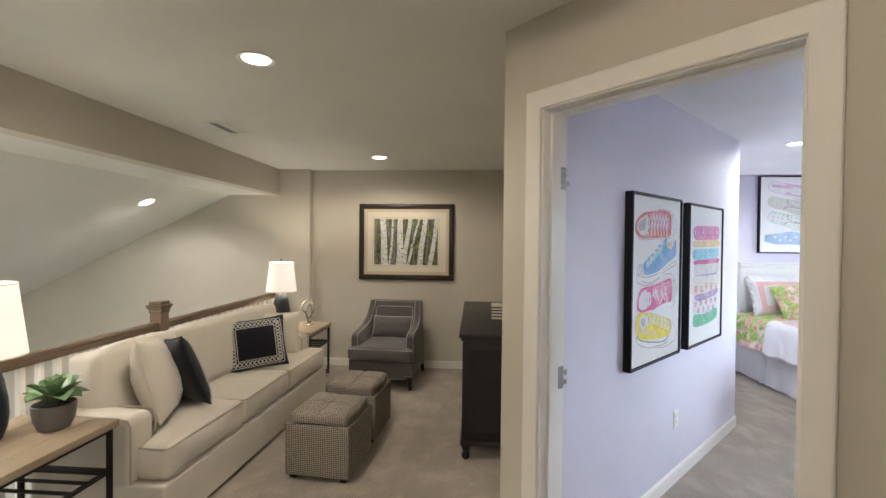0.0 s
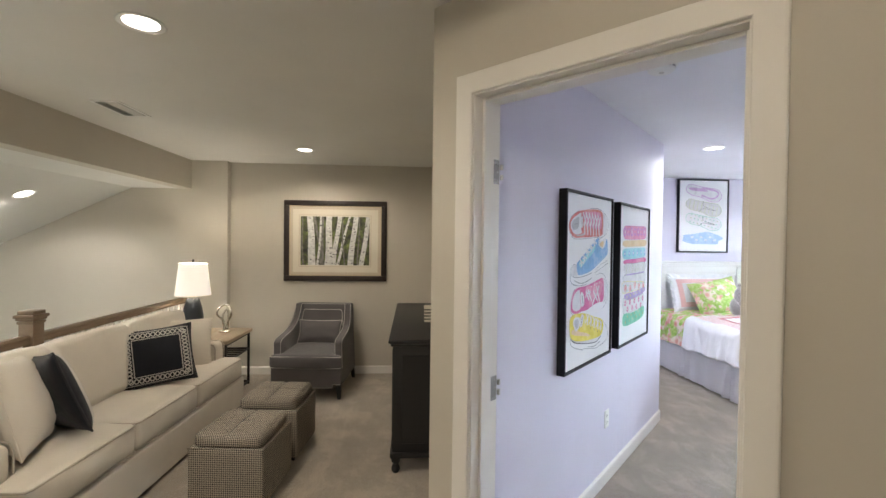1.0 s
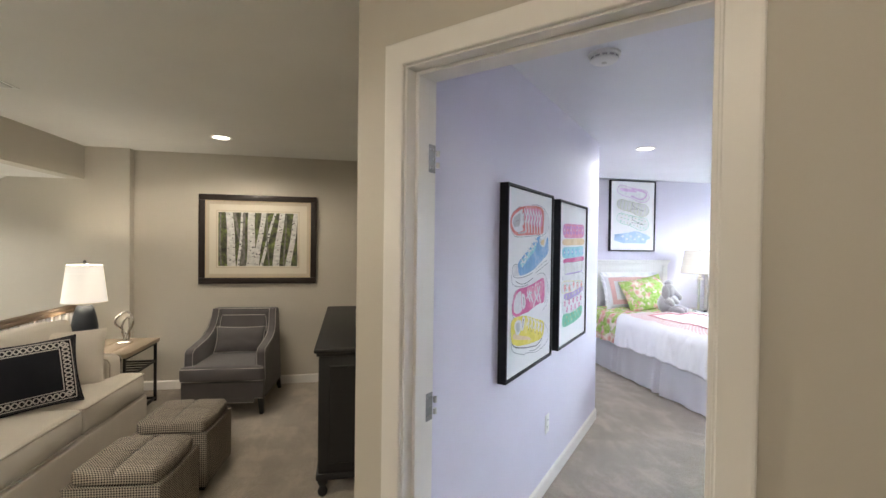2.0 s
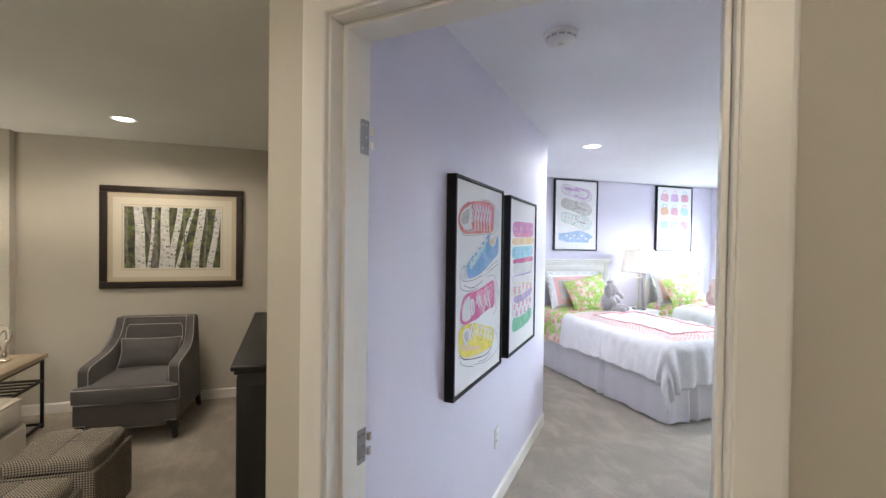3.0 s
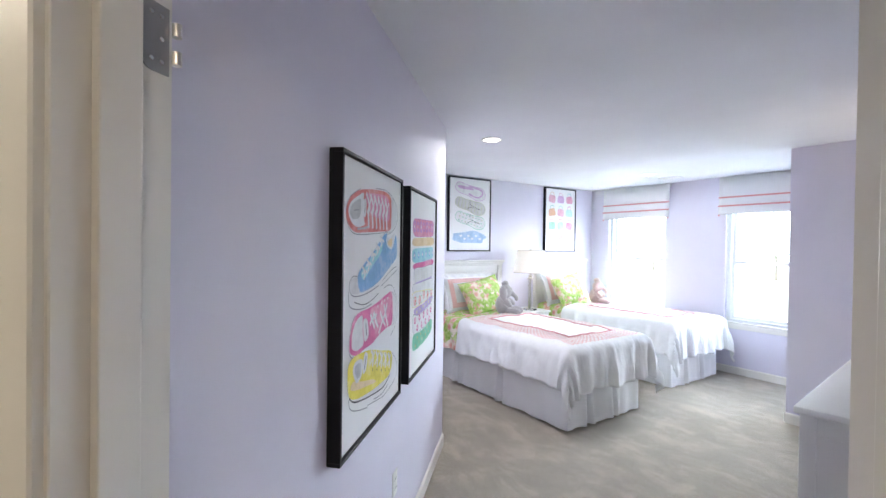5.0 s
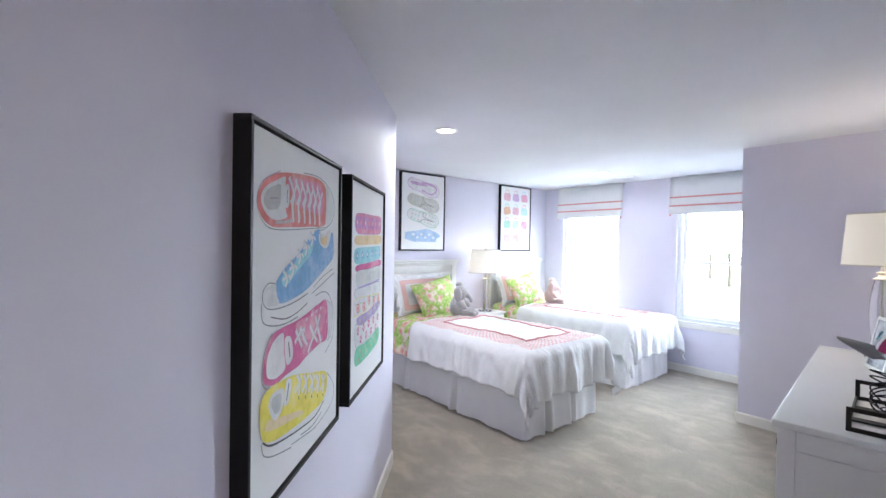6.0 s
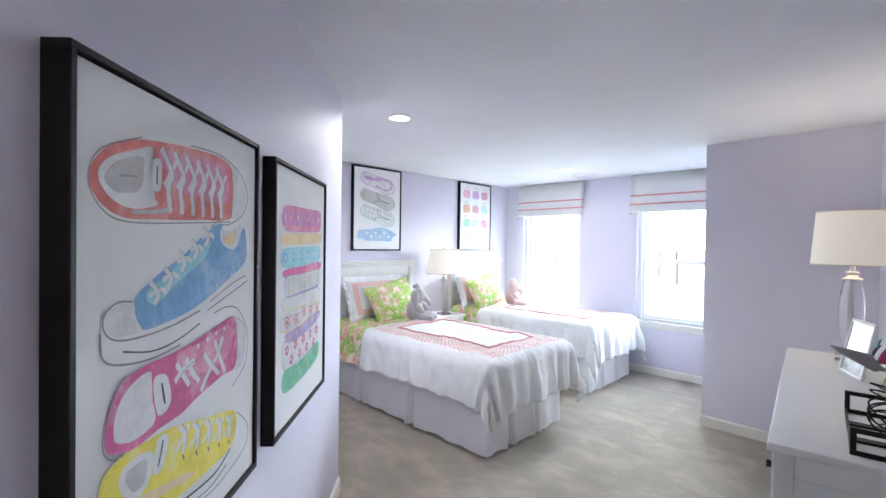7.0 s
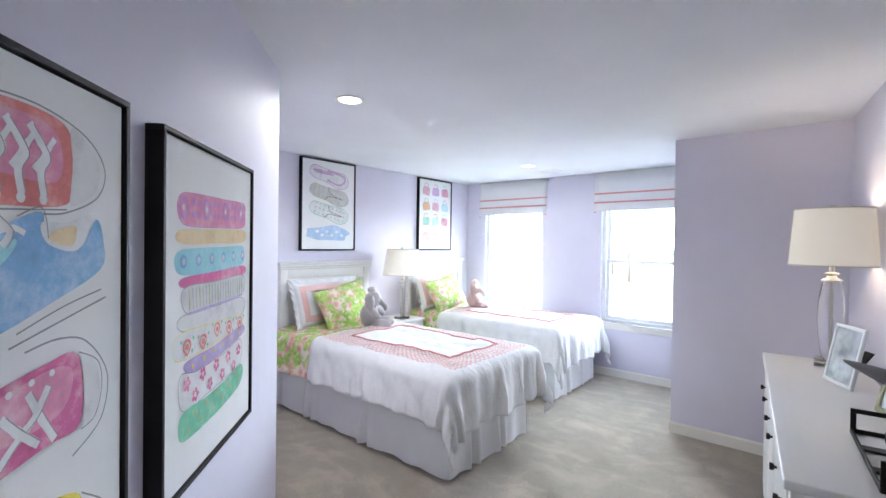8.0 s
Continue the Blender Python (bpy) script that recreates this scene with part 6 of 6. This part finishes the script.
BED1 = (3.70, 3.80, 3.44)
BED2 = (5.575, 5.56, 3.61)
bed(*BED1, 1.0, "twin bed with white panelled headboard, white comforter and pink trim")
bed(*BED2, 4.0, "twin bed near the windows with white headboard and comforter")
for (cx, hx, yf), seed, sx, px in ((BED1, 21, 0.02, 0.09), (BED2, 31, -0.15, -0.20)):
    sham(pose(cx + sx, 5.37, 0.735, -20, 0, 4), "white pillow sham with coral border against the headboard", seed)
    throw_pillow(pose(cx + px, 5.14, 0.735, -26, -9, 6), 0.64, 0.43, 0.18, FLORAL, "green and pink floral throw pillow on the bed", seed + 2, None, "floral pillows")
plush_elephant(pose(3.83, 4.93, 0.728, 0, 0, 38) @ Matrix.Diagonal((1.15, 1.15, 1.15, 1)), PLUSHGREY, "grey plush elephant sitting on the bed")
plush_elephant(pose(5.60, 4.98, 0.735, 0, 0, 30) @ Matrix.Diagonal((1.05, 1.05, 1.05, 1)), PLUSHPINK, "pale pink plush elephant sitting on the bed")

# ---- nightstand and crystal lamps ----
ns = thing("nightstand", pose(4.675, 5.43, 0), "small white painted nightstand between the beds", "nightstand")
part("top", box(-0.25, 0.25, -0.22, 0.21, 0.635, 0.66, 0.006, 2), WHITE, ns)
part("body", box(-0.23, 0.23, -0.20, 0.20, 0.40, 0.635, 0.003, 1), WHITE, ns)
dr = part("drawer", box(-0.20, 0.20, -0.216, -0.20, 0.43, 0.61, 0.005, 2), WHITE, ns)
part("knob", moved(lathe([(0.006, 0), (0.006, 0.012), (0.014, 0.02), (0.012, 0.028), (0.002, 0.031)], 14), pose(0, -0.216, 0.52, 90, 0, 0)), STEEL, dr)
for x in (-0.205, 0.205):
    for y in (-0.175, 0.175):
        part("leg", box(x - 0.022, x + 0.022, y - 0.022, y + 0.022, 0, 0.40, 0.003, 1), WHITE, ns)


def crystal_lamp(at, shade_mat, label, big):
    t = thing("crystal_lamp", at, label, "lamp", "crystal lamps")
    r0, r1, z0, z1, zb = (0.198, 0.175, 0.568, 0.885, 0.478) if big else (0.235, 0.185, 0.52, 0.82, 0.43)
    if big:
        part("base_plate", box(-0.07, 0.07, -0.07, 0.07, 0, 0.035, 0.004, 2), CRYSTAL, t, "clear acrylic base block")
        part("body", lathe([(0.030, 0.036), (0.042, 0.06), (0.056, 0.17), (0.062, 0.27), (0.059, 0.36), (0.048, 0.44), (0.040, zb)], 12), CRYSTAL, t, "faceted clear glass body")
    else:
        part("base_plate", box(-0.065, 0.065, -0.065, 0.065, 0, 0.025, 0.004, 2), CRYSTAL, t, "clear glass base block")
        part("body", lathe([(0.024, 0.026), (0.024, zb)], 16), CRYSTAL, t, "clear glass column")
    part("rod", tube([(0, 0, 0.036), (0, 0, zb)], 0.006, 10), STEEL, t)
    part("collar", lathe([(0.046, zb), (0.048, zb + 0.008), (0.026, zb + 0.02), (0.020, zb + 0.032), (0.032, zb + 0.042), (0.032, zb + 0.048), (0.012, zb + 0.054), (0.012, z0 + 0.08)], 28), STEEL, t, "satin metal collar")
    s_ = part("shade", lathe([(r0, z0), (r1, z1)], 56, False), shade_mat, t, "cream linen drum shade")
    for r, z in ((r0, z0), (r1, z1)):
        part("shade_rim", lathe([(r + 0.001, z - 0.003), (r + 0.0015, z + 0.004), (r - 0.0015, z + 0.004), (r - 0.001, z - 0.003)], 56, False), LINEN, s_)
    part("harp", tube([(0, 0, z0 + 0.06), (0, 0, z1 + 0.01)], 0.003, 8), STEEL, t)
    for a in (0, 120, 240):
        part("spider", moved(tube([(0, 0, z1 - 0.005), (r1, 0, z1 - 0.005)], 0.002, 6), pose(0, 0, 0, 0, 0, a)), STEEL, t)
    part("finial", box(-0.014, 0.014, -0.014, 0.014, z1 + 0.006, z1 + 0.026, 0.003, 1), STEEL, t)
    part("bulb", lathe([(0.012, z0 + 0.08), (0.03, z0 + 0.13), (0.032, z0 + 0.165), (0.018, z0 + 0.195), (0.002, z0 + 0.2)], 18), CANGLOW, t)
    return t


crystal_lamp(pose(4.67, 5.36, 0.66), SHADEMID, "lit glass column lamp with cream shade on the nightstand", False)
crystal_lamp(pose(4.30, 1.555, 0.89), SHADESOFT, "lit faceted glass lamp with cream drum shade on the dresser", True)

# ---- white dresser: local x along its length, drawers towards +y ----
WD = pose(2.562, 1.685, 0, 0, 0, 5.8)
wd = thing("white_dresser", WD, "long white painted dresser with dark metal knobs", "dresser")
DL, DD, DH = 1.89, 0.455, 0.89
part("top", box(0, DL, -DD, 0, DH - 0.03, DH, 0.006, 3), WHITE, wd, "white painted top")
part("body", box(0.025, DL - 0.025, -DD + 0.01, -0.028, 0.08, DH - 0.03, 0.003, 1), WHITE, wd)
for x in (0.018, DL - 0.018 - 0.055):
    part("corner_post", box(x, x + 0.055, -0.075, -0.018, 0, DH - 0.03, 0.004, 2), WHITE, wd)
    part("corner_post", box(x, x + 0.055, -DD + 0.008, -DD + 0.065, 0, DH - 0.03, 0.004, 2), WHITE, wd)
for x0 in (0.018,):
    part("side_rail", box(x0 + 0.001, x0 + 0.02, -DD + 0.065, -0.075, DH - 0.11, DH - 0.03, 0.003, 1), WHITE, wd)
    part("side_rail", box(x0 + 0.001, x0 + 0.02, -DD + 0.065, -0.075, 0.08, 0.16, 0.003, 1), WHITE, wd)
cols = 3
cw = (DL - 0.146) / cols
for r in range(3):
    for c in range(cols):
        x0 = 0.073 + c * cw
        z0 = 0.105 + r * 0.248
        dr = part("drawer", box(x0 + 0.006, x0 + cw - 0.006, -0.03, -0.012, z0, z0 + 0.236, 0.004, 2), WHITE, wd, "white drawer front")
        for k in (0.28, 0.72) if r == 2 else ():
            part("knob", moved(lathe([(0.005, 0), (0.005, 0.007), (0.012, 0.010), (0.014, 0.020), (0.013, 0.023), (0.002, 0.024)], 12), pose(x0 + cw * k, -0.012, z0 + 0.125, -90, 0, 0)), IRON, dr, "dark metal knob")

# photo in a white frame, leaning on its easel back
pf = thing("photo_frame", pose(3.86, 1.535, 0.891, 0, 0, 206) @ pose(0, 0, 0, -11, 0, 0), "small white photo frame, its grey photograph paled by a painted reflection", "photo frame")
fr = box(-0.11, 0.11, -0.008, 0.008, 0, 0.016, 0.002, 1)
box(-0.11, 0.11, -0.008, 0.008, 0.276, 0.292, 0.002, 1, bm=fr)
box(-0.11, -0.094, -0.008, 0.008, 0.016, 0.276, 0.002, 1, bm=fr)
box(0.094, 0.11, -0.008, 0.008, 0.016, 0.276, 0.002, 1, bm=fr)
part("frame", fr, VINYL, pf)
# photograph's greys lightened and blued to suggest the window mirrored in the glass
PHOTO = mat_new("photo_with_reflection", (0.4, 0.42, 0.46), 0.08)
wire(PHOTO, ramp(PHOTO, noise_tex(PHOTO, coords(PHOTO), 9, 2), [(0.35, (0.22, 0.25, 0.30)), (0.5, (0.48, 0.52, 0.58)), (0.65, (0.66, 0.69, 0.74))]), bsdf(PHOTO).inputs["Base Color"])
part("photo", box(-0.095, 0.095, -0.003, 0.002, 0.015, 0.277), PHOTO, pf, "blurred grey photograph, paled by a painted reflection")
part("easel", moved(box(-0.03, 0.03, 0.0, 0.006, 0.0, 0.2), pose(0, 0.012, 0.005, -24, 0, 0)), DARK, pf)

# small standing frame with an olive border
sf = thing("small_photo_frame", pose(3.43, 1.40, 0.8905, 0, 0, 200) @ pose(0, 0, 0, -12, 0, 0), "small olive green photo frame standing on the dresser", "photo frame")
OLIVE = mat_paint("olive_frame_paint", (0.36, 0.37, 0.20), 0.45, 90, 0.0003)
fr = box(-0.075, 0.075, -0.008, 0.008, 0, 0.026, 0.003, 1)
box(-0.075, 0.075, -0.008, 0.008, 0.154, 0.18, 0.003, 1, bm=fr)
box(-0.075, -0.049, -0.008, 0.008, 0.026, 0.154, 0.003, 1, bm=fr)
box(0.049, 0.075, -0.008, 0.008, 0.026, 0.154, 0.003, 1, bm=fr)
part("frame", fr, OLIVE, sf, "olive green frame")
part("photo", box(-0.05, 0.05, -0.003, 0.002, 0.025, 0.155), PHOTO, sf, "blurred grey photograph, paled by a painted reflection")
part("easel", moved(box(-0.02, 0.02, 0.0, 0.005, 0.0, 0.13), pose(0, 0.011, 0.004, -24, 0, 0)), DARK, sf)

# black open rack, cables and cap
RK = pose(2.905, 1.375, DH, 0, 0, 4.6)
rk = thing("desk_rack", RK, "open black metal desk rack holding coiled cables", "rack")
X, Y, Z = 0.245, 0.125, 0.088


def flat_bar(x0, x1, y0, y1, z0, z1, name="rail"):
    return part(name, box(x0, x1, y0, y1, z0, z1, 0.0012, 1), IRON, rk)


for x in (-X, X):
    # end frames of flat bar
    flat_bar(x - 0.004, x + 0.004, -Y, Y, 0.0, 0.016, "end_rail")
    flat_bar(x - 0.004, x + 0.004, -Y, Y, Z - 0.016, Z, "end_rail")
    for y in (-Y, Y - 0.016):
        flat_bar(x - 0.004, x + 0.004, y, y + 0.016, 0.016, Z - 0.016, "end_post")
for y in (-Y, Y - 0.008):
    flat_bar(-X + 0.004, X - 0.004, y, y + 0.008, 0.0, 0.016, "side_rail")
flat_bar(0.06, 0.10, -Y + 0.008, Y - 0.008, 0.002, 0.010, "cross_slat")
flat_bar(-0.12, -0.08, -Y + 0.008, Y - 0.008, 0.002, 0.010, "cross_slat")
rng = random.Random(8)
cb = thing("cables", RK @ pose(-0.02, -0.02, 0.012), "tangle of thin black cables in the rack", "cables")
for k in range(7):
    pts = []
    ph = rng.uniform(0, 6)
    for i in range(40):
        a = i / 39
        pts.append((0.085 * math.sin(a * 7 + ph) * (0.6 + 0.4 * a), 0.09 * math.cos(a * 6 + ph * 2), 0.005 + 0.42 * a * (1 - a) * (1 + 0.6 * math.sin(ph)) + 0.004 * k))
    part("cable", tube(pts, 0.003, 6), BLACKCLOTH, cb)
st = thing("cap_stand", pose(2.93, 1.335, DH + 0.010), "black rounded stand under the cap", "stand")
part("base", lathe([(0.050, 0.0), (0.050, 0.008), (0.012, 0.014)], 24), BLACKCLOTH, st)
part("post", tube([(0, 0, 0.012), (0, 0, 0.17)], 0.008, 8), IRON, st)
part("head", lathe([(0.010, 0.155), (0.050, 0.170), (0.066, 0.205), (0.064, 0.245), (0.045, 0.275), (0.004, 0.29)], 24), BLACKCLOTH, st)
cap = thing("cap", pose(2.90, 1.345, 1.145, 0, -15, 87), "white and magenta cap with grey visor on a black stand", "cap")
TEAL = mat_fabric("teal_thread", (0.05, 0.30, 0.34), 500, 0.1)
VISOR = mat_fabric("grey_cap_cotton", (0.30, 0.29, 0.30), 500, 0.1)
MAGENTA = mat_fabric("magenta_cap_cotton", (0.38, 0.02, 0.13), 500, 0.1)
for k in range(6):
    bm = bmesh.new()
    n, m_ = 8, 6
    g = {}
    for i in range(n + 1):
        for j in range(m_ + 1):
            el_, az = math.pi / 2 * i / n * 0.985, math.pi / 3 * (k - 0.5 + j / m_)
            g[i, j] = bm.verts.new((0.092 * math.cos(el_) * math.cos(az), 0.08 * math.cos(el_) * math.sin(az), 0.105 * math.sin(el_) ** 0.9))
    for i in range(n):
        for j in range(m_):
            bm.faces.new((g[i, j], g[i, j + 1], g[i + 1, j + 1], g[i + 1, j]))
    part("panel", bm, WHITECLOTH if k == 0 else MAGENTA, cap, "white front panel" if k == 0 else "magenta panel")
bm = bmesh.new()
g = {}
for i in range(9):
    for j in range(17):
        a = radians(-62 + 124 * j / 16)
        r = 1 + 1.35 * i / 8 * math.cos(a) ** 0.7
        x, y = 0.09 * r * math.cos(a) + 0.0, 0.08 * math.sin(a) * (1 + 0.08 * i / 8)
        g[i, j] = bm.verts.new((x, y, 0.004 - 4.2 * y * y - 0.012 * (i / 8) ** 2))
for i in range(8):
    for j in range(16):
        bm.faces.new((g[i, j], g[i, j + 1], g[i + 1, j + 1], g[i + 1, j]))
vz = part("visor", bm, VISOR, cap, "grey curved visor")
so = vz.modifiers.new("thickness", "SOLIDIFY")
so.thickness = 0.004
for zz, w_ in ((0.040, 0.030), (0.052, 0.024), (0.062, 0.028)):
    part("lettering_bar", tube([(0.0945 - 0.15 * zz * zz * 18 * 0.3, -w_, zz), (0.0965 - 0.15 * zz * zz * 18 * 0.3, 0, zz + 0.003), (0.0945 - 0.15 * zz * zz * 18 * 0.3, w_, zz)], 0.003, 5), TEAL, cap)
part("button", moved(lathe([(0.009, 0), (0.008, 0.004), (0.002, 0.006)], 12), Matrix.Translation((0, 0, 0.104))), MAGENTA, cap)

# ---- roman shades ----
for k, (a, b) in enumerate(WIN):
    rs = thing("roman_shade", pose(WW, (a + b) / 2, 0), "white roman shade with two coral stripes, drawn up", "window shade", "roman shades")
    hw = (b - a) / 2 + 0.065
    part("headrail", box(-0.045, 0, -hw, hw, 2.39, CEIL - 0.005, 0.003, 1), WHITECLOTH, rs)
    bm = bmesh.new()
    prev = None
    for z, x in ((2.43, -0.05), (2.28, -0.052), (2.19, -0.056), (2.175, -0.050), (2.09, -0.064), (2.075, -0.056), (1.985, -0.074), (1.965, -0.070)):
        row = []
        for i in range(17):
            s = -hw + 2 * hw * i / 16
            row.append(bm.verts.new((x + 0.003 * noise.noise(Vector((s * 5, z * 5, k))), s, z + 0.002 * noise.noise(Vector((s * 3, z, k + 4))))))
        if prev:
            for i in range(16):
                bm.faces.new((prev[i], prev[i + 1], row[i + 1], row[i]))
        prev = row
    fold = part("fabric", bm, WHITECLOTH, rs, "white folded fabric")
    so = fold.modifiers.new("thickness", "SOLIDIFY")
    so.thickness = 0.004
    for z, x in ((2.178, -0.060), (2.072, -0.068)):
        part("stripe", box(x - 0.006, x + 0.002, -hw - 0.002, hw + 0.002, z - 0.009, z + 0.009, 0.002, 1), PINKCLOTH, rs, "coral pink trim stripe")
    for s in (-1, 1):
        part("pompom", moved(lathe([(0.004, 0), (0.012, 0.01), (0.004, 0.022)], 10), Matrix.Translation((-0.07, s * (hw - 0.01), 1.945))), PINKCLOTH, rs)

# ---- far outside ----
FOLIAGE = mat_new("pale_foliage", (0.16, 0.22, 0.13), 0.9)
wire(FOLIAGE, ramp(FOLIAGE, noise_tex(FOLIAGE, coords(FOLIAGE), 1.2, 3), [(0.3, (0.16, 0.22, 0.14)), (0.7, (0.28, 0.34, 0.24))]), bsdf(FOLIAGE).inputs["Base Color"])
# leaves let the bright sky behind them through
leaf_back = FOLIAGE.node_tree.nodes.new("ShaderNodeBsdfTranslucent")
leaf_back.inputs["Color"].default_value = (0.26, 0.36, 0.26, 1)
leaf_mix = FOLIAGE.node_tree.nodes.new("ShaderNodeMixShader")
leaf_mix.inputs[0].default_value = 0.55
wire(FOLIAGE, bsdf(FOLIAGE).outputs[0], leaf_mix.inputs[1])
wire(FOLIAGE, leaf_back.outputs[0], leaf_mix.inputs[2])
wire(FOLIAGE, leaf_mix.outputs[0], FOLIAGE.node_tree.nodes["Material Output"].inputs["Surface"])
BARKOUT = mat_wood("tree_bark", (0.24, 0.22, 0.19), (0.36, 0.33, 0.29), 0.9)


def tree(at, h, seed):
    """Tapered trunk with limbs, crown of small leaf clumps with gaps."""
    t = thing("tree", at, "pale green leafy tree across the lawn", "tree", "trees outside")
    rg = random.Random(seed)
    tr = tube([(0, 0, 0), (0.05, 0, h * 0.25), (-0.05, 0.08, h * 0.5), (0.05, 0, h * 0.85)], [0.22, 0.17, 0.12, 0.03], 8)
    ends = []
    for k in range(9):
        a, z = k * 2.4, h * (0.3 + 0.055 * k)
        e = Vector((math.cos(a), math.sin(a), 0)) * h * rg.uniform(0.18, 0.30) + Vector((0, 0, z + h * 0.14))
        tube([(0, 0, z), tuple(e * 0.5 + Vector((0, 0, z * 0.45))), tuple(e)], [0.07, 0.05, 0.015], 6, bm=tr)
        ends.append(e)
    part("trunk", tr, BARKOUT, t)
    ends.append(Vector((0, 0, h * 0.88)))
    bm = bmesh.new()
    for e in ends:
        for k in range(64):
            d = Vector((rg.gauss(0, 1), rg.gauss(0, 1), rg.gauss(0, 0.75))) * h * 0.065
            c = e + d
            s = rg.uniform(0.06, 0.13)
            u = Vector((rg.gauss(0, 1), rg.gauss(0, 1), rg.gauss(0, 1))).normalized()
            w = u.orthogonal().normalized()
            bm.faces.new([bm.verts.new(c + p) for p in (u * s, w * s * 0.6, -u * s, -w * s * 0.6)])
    part("crown", bm, FOLIAGE, t)
    return t


tree(pose(68, 33.5, -3), 9.5, 1)
tree(pose(74, 27.0, -3), 8.5, 2)
tree(pose(60, 20.0, -3), 7.0, 3)
tree(pose(82, 50.0, -3), 9.0, 4)
rg = random.Random(12)
bm = bmesh.new()
for k in range(1100):
    c = Vector((rg.uniform(235, 250), rg.uniform(-60, 260), -3 + abs(rg.gauss(0, 2.6)) * (0.7 + 0.5 * noise.noise(Vector((k * 0.01, 0, 0))))))
    s = rg.uniform(0.6, 1.5)
    u = Vector((rg.gauss(0, 1), rg.gauss(0, 1), rg.gauss(0, 1))).normalized()
    w = u.orthogonal().normalized()
    bm.faces.new([bm.verts.new(c + p) for p in (u * s, w * s, -u * s, -w * s)])
tagged(part("far_woods", bm, FOLIAGE, None, "", None, False), "hazy line of far trees beyond the road", "woods", "", "stuff")
